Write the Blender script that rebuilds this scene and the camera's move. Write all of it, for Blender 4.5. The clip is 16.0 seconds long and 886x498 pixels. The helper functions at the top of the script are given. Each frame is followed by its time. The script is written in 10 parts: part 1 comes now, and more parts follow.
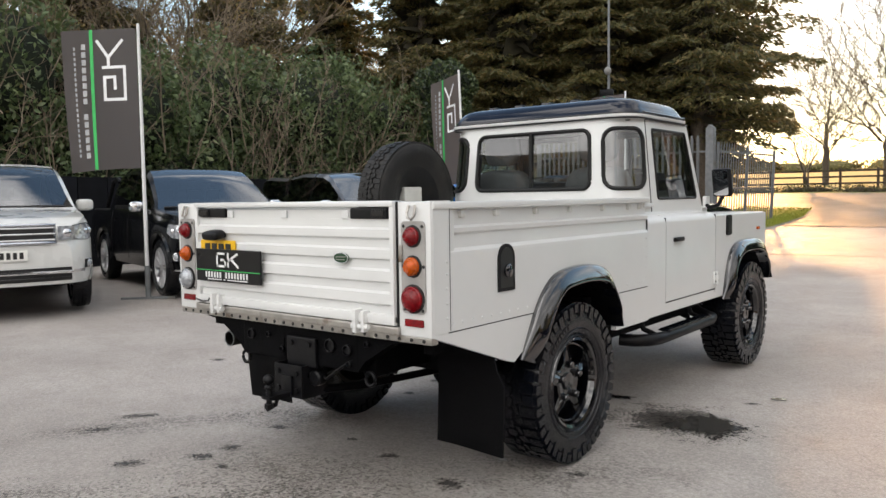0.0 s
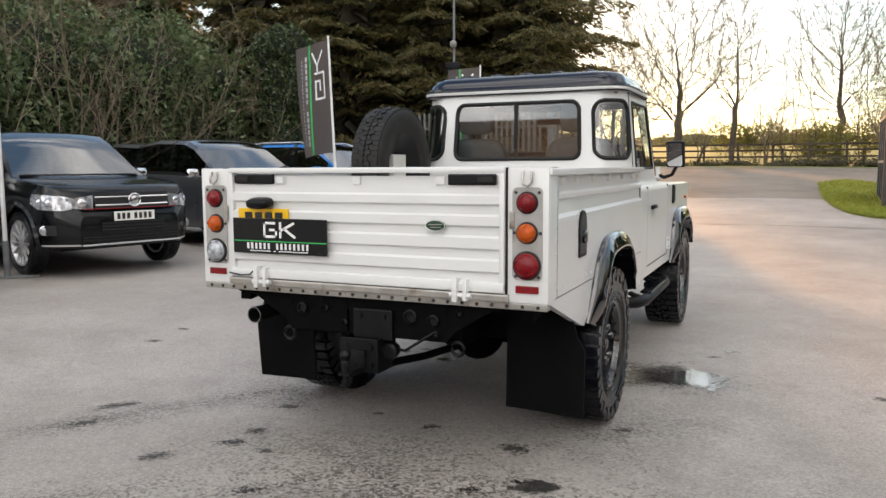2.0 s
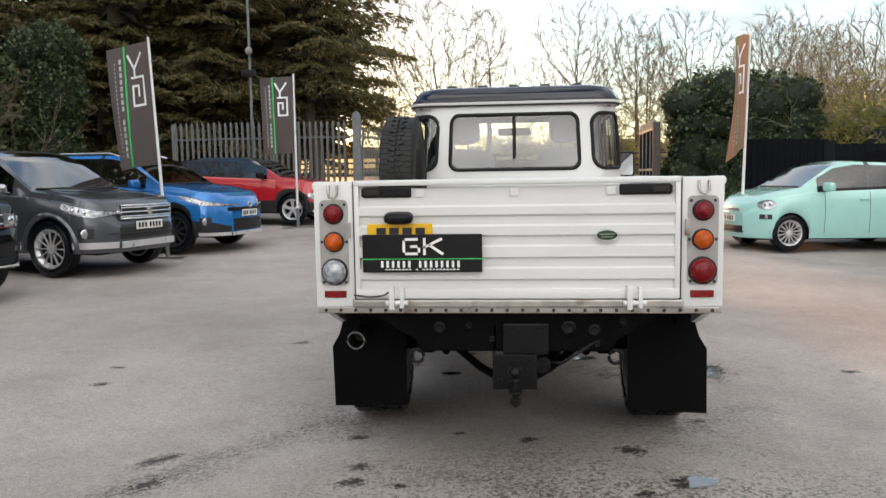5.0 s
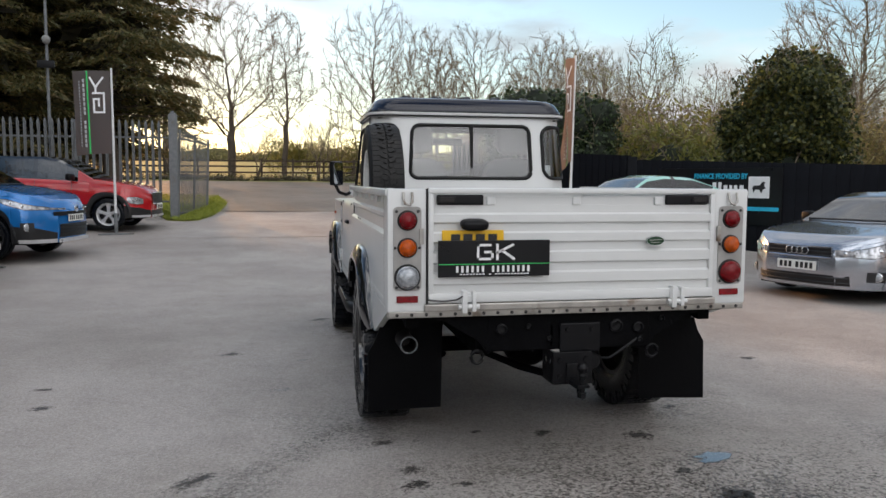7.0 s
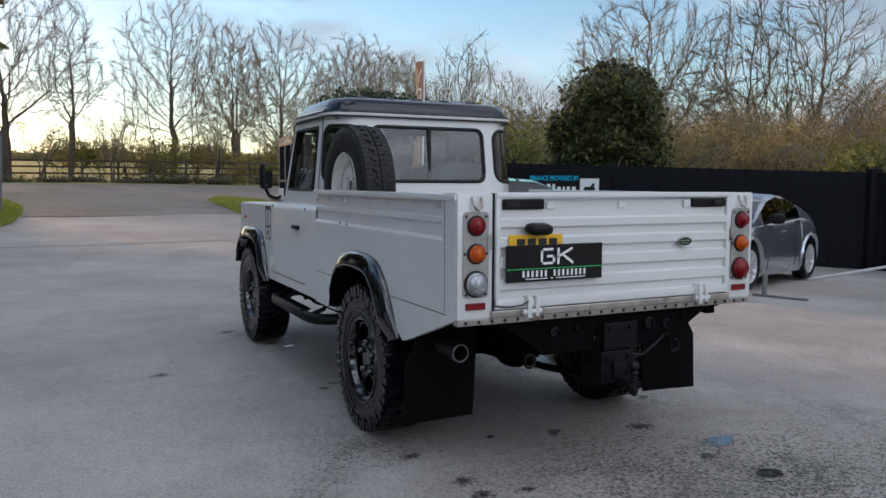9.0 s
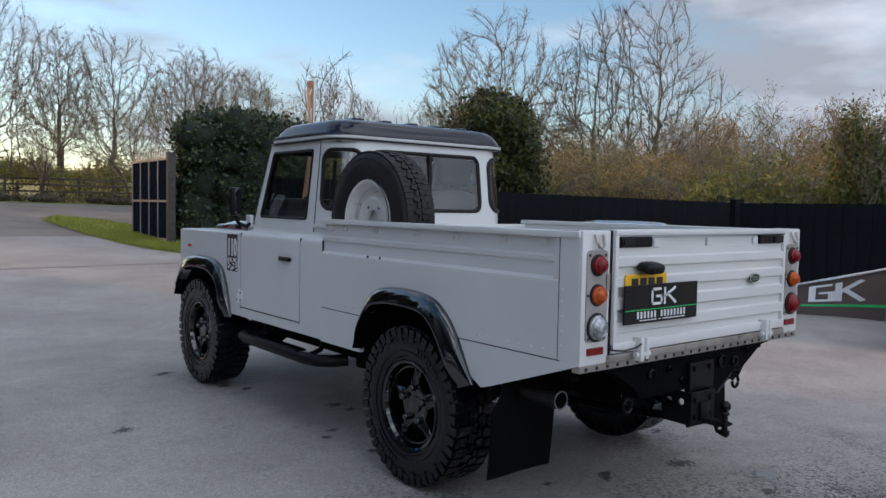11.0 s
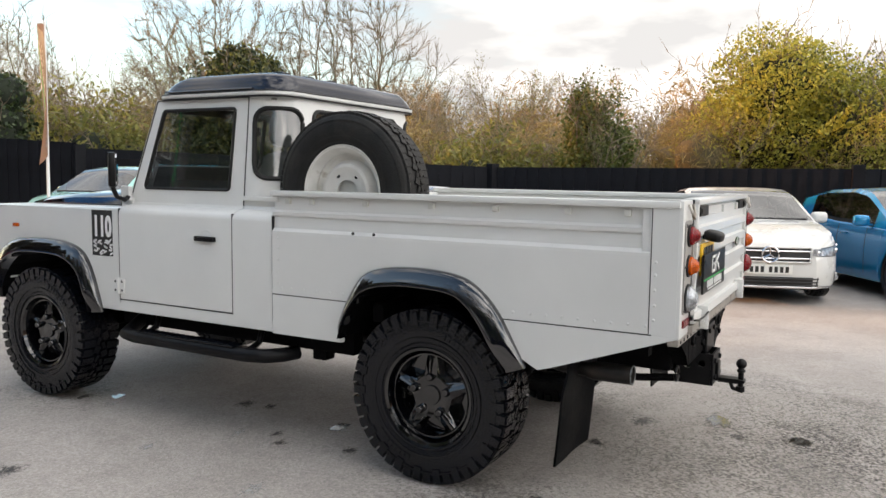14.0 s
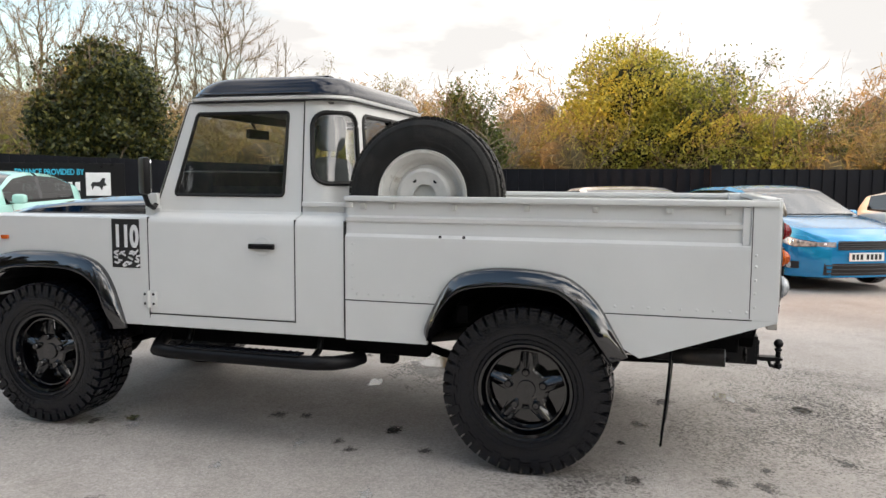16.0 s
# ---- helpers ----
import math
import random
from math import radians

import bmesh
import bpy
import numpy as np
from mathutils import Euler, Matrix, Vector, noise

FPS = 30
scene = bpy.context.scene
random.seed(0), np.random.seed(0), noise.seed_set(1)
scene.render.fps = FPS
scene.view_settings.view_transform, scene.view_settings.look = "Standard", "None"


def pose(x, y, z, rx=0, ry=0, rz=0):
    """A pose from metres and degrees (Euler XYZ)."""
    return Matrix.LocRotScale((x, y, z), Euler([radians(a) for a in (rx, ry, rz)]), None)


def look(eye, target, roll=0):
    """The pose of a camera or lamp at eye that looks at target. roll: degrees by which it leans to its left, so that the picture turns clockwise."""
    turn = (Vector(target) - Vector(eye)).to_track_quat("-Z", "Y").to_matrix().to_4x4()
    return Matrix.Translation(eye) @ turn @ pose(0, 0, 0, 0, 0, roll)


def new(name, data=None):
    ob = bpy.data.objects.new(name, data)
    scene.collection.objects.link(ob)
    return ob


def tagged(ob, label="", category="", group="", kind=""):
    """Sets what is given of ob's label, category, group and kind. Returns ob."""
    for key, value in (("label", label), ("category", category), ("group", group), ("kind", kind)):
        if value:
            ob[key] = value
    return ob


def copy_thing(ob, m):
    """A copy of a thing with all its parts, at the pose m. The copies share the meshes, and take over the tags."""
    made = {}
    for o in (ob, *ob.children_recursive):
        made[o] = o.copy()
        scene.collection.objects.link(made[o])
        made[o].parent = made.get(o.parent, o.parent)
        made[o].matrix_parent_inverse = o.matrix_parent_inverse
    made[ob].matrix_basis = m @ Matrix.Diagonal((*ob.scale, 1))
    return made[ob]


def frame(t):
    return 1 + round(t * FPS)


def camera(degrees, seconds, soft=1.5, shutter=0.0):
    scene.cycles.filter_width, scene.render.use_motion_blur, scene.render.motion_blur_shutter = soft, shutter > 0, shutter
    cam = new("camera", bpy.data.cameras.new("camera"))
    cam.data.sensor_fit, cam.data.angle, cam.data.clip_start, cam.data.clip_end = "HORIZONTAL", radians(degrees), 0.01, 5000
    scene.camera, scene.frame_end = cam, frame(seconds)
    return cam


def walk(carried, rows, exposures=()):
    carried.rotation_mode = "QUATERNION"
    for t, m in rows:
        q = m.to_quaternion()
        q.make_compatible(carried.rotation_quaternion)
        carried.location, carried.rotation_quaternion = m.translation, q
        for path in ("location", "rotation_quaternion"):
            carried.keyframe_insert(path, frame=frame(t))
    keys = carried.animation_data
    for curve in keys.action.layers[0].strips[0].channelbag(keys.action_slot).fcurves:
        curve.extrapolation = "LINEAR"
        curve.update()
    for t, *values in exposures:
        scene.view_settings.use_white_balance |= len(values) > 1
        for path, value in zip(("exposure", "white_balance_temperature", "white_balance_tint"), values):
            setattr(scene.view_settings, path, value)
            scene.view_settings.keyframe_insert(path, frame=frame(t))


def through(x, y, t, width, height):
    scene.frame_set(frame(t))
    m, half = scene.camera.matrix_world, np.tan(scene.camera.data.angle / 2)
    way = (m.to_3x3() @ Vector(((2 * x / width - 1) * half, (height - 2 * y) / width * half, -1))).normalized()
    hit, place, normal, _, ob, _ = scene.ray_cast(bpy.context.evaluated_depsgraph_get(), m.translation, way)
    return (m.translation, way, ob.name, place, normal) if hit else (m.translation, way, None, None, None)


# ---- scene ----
cam = camera(59.4, 16.0)
METRES, EYE, TILT, LEAN, TURN = 9.55, 1.28, 0.0, 0.0, 39.2
ROWS = [
    (0.0, 0.0, 0.0, 0.0, -0.03, -2.7, 0.69),
    (0.5, -0.026, 0.0084, 0.0003, -3.58, -3.29, 0.21),
    (1.0, -0.0662, 0.0087, 0.0015, -7.66, -3.83, 0.75),
    (1.5, -0.0944, 0.0108, 0.0005, -10.58, -4.42, 0.94),
    (2.0, -0.1256, 0.0204, -0.001, -14.34, -4.93, 0.46),
    (2.5, -0.1555, 0.0292, -0.0002, -18.5, -5.31, -0.2),
    (3.0, -0.1925, 0.04, 0.0008, -22.79, -4.95, -0.34),
    (3.5, -0.2192, 0.0525, -0.0002, -25.35, -4.86, 0.43),
    (6.0, -0.3461, 0.1448, 0.0038, -41.54, -4.38, 0.92),
    (6.5, -0.3764, 0.1646, 0.0031, -46.37, -4.35, 0.54),
    (7.0, -0.3988, 0.1812, 0.005, -49.58, -4.23, 0.53),
    (7.5, -0.4144, 0.2091, 0.0048, -52.71, -3.8, 1.2),
    (8.0, -0.4273, 0.236, 0.0062, -56.69, -4.27, 1.41),
    (8.5, -0.4477, 0.2647, 0.0071, -61.49, -4.59, 1.02),
    (9.0, -0.4591, 0.2897, 0.008, -64.85, -4.32, 0.74),
    (11.5, -0.4674, 0.4419, 0.0156, -80.39, -3.56, -0.01),
    (12.0, -0.4641, 0.4664, 0.0161, -83.94, -4.82, 0.08),
    (12.5, -0.4629, 0.4993, 0.018, -88.41, -5.11, 0.24),
    (13.0, -0.4562, 0.5247, 0.0179, -91.62, -5.02, 0.58),
    (13.5, -0.4427, 0.553, 0.0174, -95.56, -5.43, 1.32),
    (14.0, -0.4359, 0.5771, 0.018, -99.74, -5.55, 0.36),
    (14.5, -0.435, 0.6116, 0.0203, -104.29, -5.08, -0.42),
    (15.0, -0.431, 0.6381, 0.0197, -107.2, -5.05, -0.02),
    (15.5, -0.4188, 0.6727, 0.02, -109.7, -5.44, 1.63),
    (16.0, -0.4118, 0.7063, 0.021, -112.55, -5.61, 0.77),
]
walk(cam, [(t, pose(0, 0, 0, -0.92, -0.63, -0.6) @ pose(2.815, -2.327, EYE, TILT, LEAN, TURN) @ pose(METRES * x, METRES * y, METRES * z, 90 + pitch, roll, yaw)) for t, x, y, z, yaw, pitch, roll in ROWS],
     exposures=[(0.0, 1.38, 6950, 10), (1.5, 1.35, 6950, 10), (3.5, 1.30, 6900, 10), (6.0, 1.08, 6800, 10), (7.0, 0.78, 6530, 10), (8.0, 0.52, 5980, 10), (9.0, 0.53, 5870, 10), (11.5, 0.60, 5780, 10), (12.0, 0.77, 6160, 10), (12.5, 0.87, 6270, 10), (13.0, 1.25, 6650, 10), (13.5, 1.42, 6900, 10), (14.5, 1.62, 7120, 10), (16.0, 1.63, 7120, 10)])

# ---- world, sun and exposure ----
SUN_AZ, SUN_EL = -17.5, 11.6
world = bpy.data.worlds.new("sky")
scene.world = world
world.use_nodes = True
wn, wl = world.node_tree.nodes, world.node_tree.links
wn.clear()
w_out = wn.new("ShaderNodeOutputWorld")
w_bg = wn.new("ShaderNodeBackground")
w_sky = wn.new("ShaderNodeTexSky")
w_sky.sky_type = "NISHITA"
w_sky.sun_disc = False
w_sky.sun_elevation, w_sky.sun_rotation = radians(SUN_EL), radians(SUN_AZ)
w_sky.air_density, w_sky.dust_density, w_sky.ozone_density = 1.0, 0.22, 1.2
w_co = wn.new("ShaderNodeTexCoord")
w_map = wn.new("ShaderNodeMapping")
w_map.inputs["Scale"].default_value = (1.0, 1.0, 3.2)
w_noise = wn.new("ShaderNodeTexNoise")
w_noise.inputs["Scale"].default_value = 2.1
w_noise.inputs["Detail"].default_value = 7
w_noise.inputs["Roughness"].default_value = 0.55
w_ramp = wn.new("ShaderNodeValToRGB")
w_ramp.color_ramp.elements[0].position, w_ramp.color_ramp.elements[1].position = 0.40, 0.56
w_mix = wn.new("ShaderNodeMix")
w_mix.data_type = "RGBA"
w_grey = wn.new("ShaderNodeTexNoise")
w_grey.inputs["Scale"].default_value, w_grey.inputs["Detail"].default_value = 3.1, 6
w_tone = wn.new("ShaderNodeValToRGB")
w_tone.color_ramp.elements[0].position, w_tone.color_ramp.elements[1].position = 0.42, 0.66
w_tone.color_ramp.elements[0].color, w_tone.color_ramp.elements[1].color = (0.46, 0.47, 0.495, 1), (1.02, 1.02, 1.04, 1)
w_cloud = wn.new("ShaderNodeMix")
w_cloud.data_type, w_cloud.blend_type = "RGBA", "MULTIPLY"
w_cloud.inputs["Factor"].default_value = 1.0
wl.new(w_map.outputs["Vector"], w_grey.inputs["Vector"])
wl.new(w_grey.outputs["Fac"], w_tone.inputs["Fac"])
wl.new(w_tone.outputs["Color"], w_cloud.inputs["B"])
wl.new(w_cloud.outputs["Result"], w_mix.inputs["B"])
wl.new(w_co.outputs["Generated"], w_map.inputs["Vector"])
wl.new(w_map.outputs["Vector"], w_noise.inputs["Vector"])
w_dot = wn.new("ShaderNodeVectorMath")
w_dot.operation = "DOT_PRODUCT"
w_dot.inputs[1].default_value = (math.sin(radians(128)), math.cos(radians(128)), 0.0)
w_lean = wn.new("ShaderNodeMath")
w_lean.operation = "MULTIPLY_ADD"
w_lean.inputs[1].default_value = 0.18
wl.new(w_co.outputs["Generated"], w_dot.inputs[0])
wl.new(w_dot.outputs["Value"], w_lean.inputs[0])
# Clouds brightened overhead and to the south-west, out of view, as added fill.
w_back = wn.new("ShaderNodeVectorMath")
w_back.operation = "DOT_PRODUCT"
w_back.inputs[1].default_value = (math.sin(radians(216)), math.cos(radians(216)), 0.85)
w_cloud_fill = wn.new("ShaderNodeMapRange")
w_cloud_fill.interpolation_type = "SMOOTHSTEP"
w_cloud_fill.inputs["From Min"].default_value, w_cloud_fill.inputs["From Max"].default_value = 0.10, 0.95
w_cloud_fill.inputs["To Min"].default_value, w_cloud_fill.inputs["To Max"].default_value = 5.5, 15.0
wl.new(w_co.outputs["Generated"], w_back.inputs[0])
wl.new(w_back.outputs["Value"], w_cloud_fill.inputs["Value"])
wl.new(w_cloud_fill.outputs["Result"], w_cloud.inputs["A"])
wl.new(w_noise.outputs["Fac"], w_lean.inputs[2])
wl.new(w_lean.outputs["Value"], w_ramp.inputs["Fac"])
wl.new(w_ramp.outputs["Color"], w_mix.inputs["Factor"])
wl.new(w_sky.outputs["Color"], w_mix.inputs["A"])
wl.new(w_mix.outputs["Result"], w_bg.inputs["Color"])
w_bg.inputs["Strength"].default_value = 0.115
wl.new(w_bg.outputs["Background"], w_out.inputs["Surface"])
sun_data = bpy.data.lights.new("sun", "SUN")
sun_data.energy, sun_data.angle, sun_data.color = 2.7, radians(1.6), (1.0, 0.50, 0.19)
sun = new("sun", sun_data)
sd = Vector((math.sin(radians(SUN_AZ)) * math.cos(radians(SUN_EL)), math.cos(radians(SUN_AZ)) * math.cos(radians(SUN_EL)), math.sin(radians(SUN_EL))))
sun.matrix_world = look(sd * 60, (0, 0, 0))

# ---- materials ----
def material(name, colour, rough=0.5, metal=0.0, vary=0.12, grain=8.0, bump=0.0, bump_scale=40.0, coat=0.0, spot=None, spot_scale=1.5, spot_at=0.6, island=0.0, rough_vary=0.1, spec=0.5):
    m = bpy.data.materials.new(name)
    m.use_nodes = True
    n, l = m.node_tree.nodes, m.node_tree.links
    b = n["Principled BSDF"]
    b.inputs["Metallic"].default_value = metal
    b.inputs["Coat Weight"].default_value = coat
    b.inputs["Specular IOR Level"].default_value = spec
    b.inputs["Coat Roughness"].default_value = 0.05
    co = n.new("ShaderNodeTexCoord")
    tex = n.new("ShaderNodeTexNoise")
    tex.inputs["Scale"].default_value, tex.inputs["Detail"].default_value = grain, 5
    l.new(co.outputs["Object"], tex.inputs["Vector"])
    ramp = n.new("ShaderNodeMapRange")
    ramp.inputs["From Min"].default_value, ramp.inputs["From Max"].default_value = 0.3, 0.7
    ramp.inputs["To Min"].default_value, ramp.inputs["To Max"].default_value = 1 - vary, 1 + vary
    l.new(tex.outputs["Fac"], ramp.inputs["Value"])
    mul = n.new("ShaderNodeMix")
    mul.data_type, mul.blend_type = "RGBA", "MULTIPLY"
    mul.inputs["Factor"].default_value = 1
    mul.inputs["A"].default_value = (*colour, 1)
    l.new(ramp.outputs["Result"], mul.inputs["B"])
    last = mul.outputs["Result"]
    if spot:
        t2 = n.new("ShaderNodeTexNoise")
        t2.inputs["Scale"].default_value, t2.inputs["Detail"].default_value = spot_scale, 6
        l.new(co.outputs["Object"], t2.inputs["Vector"])
        r2 = n.new("ShaderNodeMapRange")
        r2.inputs["From Min"].default_value, r2.inputs["From Max"].default_value = spot_at, spot_at + 0.12
        l.new(t2.outputs["Fac"], r2.inputs["Value"])
        mx = n.new("ShaderNodeMix")
        mx.data_type = "RGBA"
        mx.inputs["B"].default_value = (*spot, 1)
        l.new(r2.outputs["Result"], mx.inputs["Factor"])
        l.new(last, mx.inputs["A"])
        last = mx.outputs["Result"]
    if island:
        g = n.new("ShaderNodeNewGeometry")
        r3 = n.new("ShaderNodeMapRange")
        r3.inputs["To Min"].default_value, r3.inputs["To Max"].default_value = 1 - island, 1 + island
        l.new(g.outputs["Random Per Island"], r3.inputs["Value"])
        m3 = n.new("ShaderNodeMix")
        m3.data_type, m3.blend_type = "RGBA", "MULTIPLY"
        m3.inputs["Factor"].default_value = 1
        l.new(last, m3.inputs["A"])
        l.new(r3.outputs["Result"], m3.inputs["B"])
        last = m3.outputs["Result"]
    l.new(last, b.inputs["Base Color"])
    rr = n.new("ShaderNodeMapRange")
    rr.inputs["From Min"].default_value, rr.inputs["From Max"].default_value = 0.3, 0.7
    rr.inputs["To Min"].default_value, rr.inputs["To Max"].default_value = max(0.02, rough * (1 - rough_vary)), min(1, rough * (1 + rough_vary))
    l.new(tex.outputs["Fac"], rr.inputs["Value"])
    l.new(rr.outputs["Result"], b.inputs["Roughness"])
    if bump:
        t4 = n.new("ShaderNodeTexNoise")
        t4.inputs["Scale"].default_value, t4.inputs["Detail"].default_value = bump_scale, 4
        l.new(co.outputs["Object"], t4.inputs["Vector"])
        bp = n.new("ShaderNodeBump")
        bp.inputs["Strength"].default_value, bp.inputs["Distance"].default_value = bump, 0.01
        l.new(t4.outputs["Fac"], bp.inputs["Height"])
        l.new(bp.outputs["Normal"], b.inputs["Normal"])
    return m


def leaf_material(name, colours, through=0.35, gain=None):
    m = bpy.data.materials.new(name)
    m.use_nodes = True
    n, l = m.node_tree.nodes, m.node_tree.links
    b = n["Principled BSDF"]
    b.inputs["Roughness"].default_value = 0.45
    g = n.new("ShaderNodeNewGeometry")
    r = n.new("ShaderNodeValToRGB")
    els = r.color_ramp.elements
    while len(els) < len(colours):
        els.new(0.5)
    for k, c in enumerate(colours):
        els[k].position, els[k].color = k / (len(colours) - 1), (*c, 1)
    l.new(g.outputs["Random Per Island"], r.inputs["Fac"])
    l.new(r.outputs["Color"], b.inputs["Base Color"])
    t = n.new("ShaderNodeBsdfTranslucent")
    if gain:
        t.inputs["Color"].default_value = (*gain, 1)
    else:
        l.new(r.outputs["Color"], t.inputs["Color"])
    x = n.new("ShaderNodeMixShader")
    x.inputs["Fac"].default_value = through
    l.new(b.outputs["BSDF"], x.inputs[1])
    l.new(t.outputs["BSDF"], x.inputs[2])
    l.new(x.outputs["Shader"], n["Material Output"].inputs["Surface"])
    return m


def glass_material(name, tint=(0.8, 0.85, 0.85), clear=0.75, gloss=0.9, least=0.045):
    m = bpy.data.materials.new(name)
    m.use_nodes = True
    n, l = m.node_tree.nodes, m.node_tree.links
    n.remove(n["Principled BSDF"])
    t = n.new("ShaderNodeBsdfTransparent")
    t.inputs["Color"].default_value = (tint[0] * clear, tint[1] * clear, tint[2] * clear, 1)
    gl = n.new("ShaderNodeBsdfGlossy")
    gl.inputs["Roughness"].default_value = 0.02
    lw = n.new("ShaderNodeLayerWeight")
    lw.inputs["Blend"].default_value = 0.5
    pw = n.new("ShaderNodeMath")
    pw.operation = "POWER"
    pw.inputs[1].default_value = 5.0
    l.new(lw.outputs["Facing"], pw.inputs[0])
    f = n.new("ShaderNodeMath")
    f.operation = "MULTIPLY_ADD"
    f.inputs[1].default_value, f.inputs[2].default_value = gloss, least
    l.new(pw.outputs["Value"], f.inputs[0])
    x = n.new("ShaderNodeMixShader")
    l.new(f.outputs["Value"], x.inputs["Fac"])
    l.new(t.outputs["BSDF"], x.inputs[1])
    l.new(gl.outputs["BSDF"], x.inputs[2])
    l.new(x.outputs["Shader"], n["Material Output"].inputs["Surface"])
    return m


WHITE = material("white_paint", (0.625, 0.63, 0.62), 0.34, vary=0.03, grain=3, coat=0.35, bump=0.006, bump_scale=5, rough_vary=0.03)
WHITE_OLD = material("chalky_white_paint", (0.55, 0.55, 0.52), 0.55, vary=0.1, grain=9, spot=(0.35, 0.3, 0.25), spot_scale=9, spot_at=0.63, bump=0.1)
BLACK_GLOSS = material("gloss_black_plastic", (0.003, 0.0034, 0.006), 0.04, vary=0.2, grain=6, coat=1.0, spec=0.8)
NAVY_ROOF = material("dark_blue_roof_paint", (0.004, 0.006, 0.014), 0.12, vary=0.2, grain=4, coat=0.25, spec=0.4, bump=0.01, bump_scale=6)
RIM_BLACK = material("gloss_black_rim_paint", (0.0015, 0.0017, 0.0026), 0.07, vary=0.2, grain=6, spec=0.7, coat=0.6, bump=0.04, bump_scale=14)
BLACK = material("satin_black_paint", (0.004, 0.004, 0.005), 0.42, vary=0.3, grain=10, bump=0.1, spot=(0.010, 0.009, 0.008), spot_scale=7, spot_at=0.6, spec=0.22)
CHASSIS = material("black_underseal", (0.0025, 0.0025, 0.003), 0.6, vary=0.3, grain=14, bump=0.3, bump_scale=60, spec=0.05)
RUBBER = material("tyre_rubber", (0.0028, 0.0036, 0.0060), 0.20, vary=0.25, grain=20, bump=0.30, bump_scale=95, spot=(0.005, 0.0055, 0.007), spot_scale=5, spot_at=0.62, spec=0.4)
SPARE_RUBBER = material("dusty_spare_tyre_rubber", (0.013, 0.0125, 0.012), 0.6, vary=0.3, grain=14, bump=0.25, bump_scale=70, spot=(0.024, 0.022, 0.02), spot_scale=6, spot_at=0.56, spec=0.3)
SEAL = material("rubber_seal", (0.012, 0.012, 0.012), 0.5, spec=0.22)
FLAP = material("mud_flap_rubber", (0.003, 0.003, 0.0035), 0.55, vary=0.2, spot=(0.010, 0.009, 0.009), spot_scale=4, spot_at=0.66, bump=0.1, spec=0.06)
EXHAUST = material("dull_exhaust_steel", (0.022, 0.020, 0.019), 0.5, metal=0.5, vary=0.3, grain=12, spot=(0.04, 0.03, 0.024), spot_scale=7, spot_at=0.55)
STEEL = material("worn_steel", (0.42, 0.40, 0.37), 0.4, metal=0.9, vary=0.2, grain=15, spot=(0.16, 0.11, 0.07), spot_scale=8, spot_at=0.57)
ALLOY = material("bright_alloy", (0.66, 0.66, 0.67), 0.30, metal=0.55, vary=0.08)
CHROME = material("chrome", (0.75, 0.76, 0.78), 0.1, metal=1.0, vary=0.05)
LAMP_PLATE = material("grey_lamp_panel", (0.31, 0.30, 0.285), 0.45, vary=0.14, grain=12, spot=(0.18, 0.16, 0.14), spot_scale=8, spot_at=0.62)
RED_LENS = material("red_lens", (0.17, 0.001, 0.004), 0.12, vary=0.35, grain=60, coat=0.2, spec=0.3, bump=0.3, bump_scale=150)
AMBER_LENS = material("amber_lens", (0.46, 0.075, 0.003), 0.12, vary=0.3, grain=60, coat=0.2, spec=0.3, bump=0.3, bump_scale=150)
CLEAR_LENS = material("clear_lens", (0.36, 0.38, 0.40), 0.14, metal=0.5, vary=0.4, grain=50, coat=0.5, bump=0.4, bump_scale=120)
YELLOW = material("yellow_plate", (0.72, 0.42, 0.012), 0.35, vary=0.05)
PLATE_WHITE = material("white_plate", (0.74, 0.74, 0.70), 0.35, vary=0.05)
INK = material("black_lettering", (0.012, 0.012, 0.012), 0.4)
BOARD = material("black_plate_board", (0.006, 0.006, 0.007), 0.3, vary=0.1, spec=0.3)
LOGO_WHITE = material("white_lettering", (0.75, 0.75, 0.75), 0.45, vary=0.05)
LETTER_GREY = material("pale_grey_lettering", (0.40, 0.40, 0.40), 0.5, vary=0.1)
GREEN = material("bright_green_stripe", (0.03, 0.42, 0.10), 0.45, vary=0.08)
BADGE = material("dark_green_badge", (0.010, 0.045, 0.018), 0.3, spec=0.3)
SEAT = material("grey_seat_cloth", (0.085, 0.088, 0.092), 0.85, vary=0.2, grain=25, bump=0.2, bump_scale=200)
TRIM = material("dark_interior_trim", (0.02, 0.02, 0.022), 0.6, vary=0.2, spec=0.22)
LINER = material("pale_interior_panel", (0.20, 0.20, 0.19), 0.75, vary=0.1)
GLASS = glass_material("clear_window_glass", (0.90, 0.94, 0.93), clear=0.94, least=0.15)
DOOR_GLASS = glass_material("door_window_glass", (0.90, 0.94, 0.93), clear=0.94, least=0.12)
SCREEN = glass_material("windscreen_glass", (0.75, 0.82, 0.80), 0.5, 1.0, 0.30)
TINTED = glass_material("tinted_window_glass", (0.7, 0.78, 0.78), 0.22, 1.0, 0.14)
MIRROR = material("mirror_glass", (0.85, 0.87, 0.9), 0.02, metal=1.0, vary=0.01)
RIM_WHITE = material("white_steel_rim", (0.60, 0.59, 0.56), 0.45, vary=0.12, grain=10, spot=(0.20, 0.14, 0.09), spot_scale=9, spot_at=0.64)
GALV = material("galvanised_steel", (0.155, 0.165, 0.17), 0.6, metal=0.25, vary=0.2, grain=10, spot=(0.13, 0.125, 0.11), spot_scale=5, spot_at=0.58)
FENCE_BLACK = material("black_painted_board", (0.007, 0.0075, 0.010), 0.55, vary=0.25, grain=5, bump=0.1, bump_scale=20, island=0.25, spec=0.12)
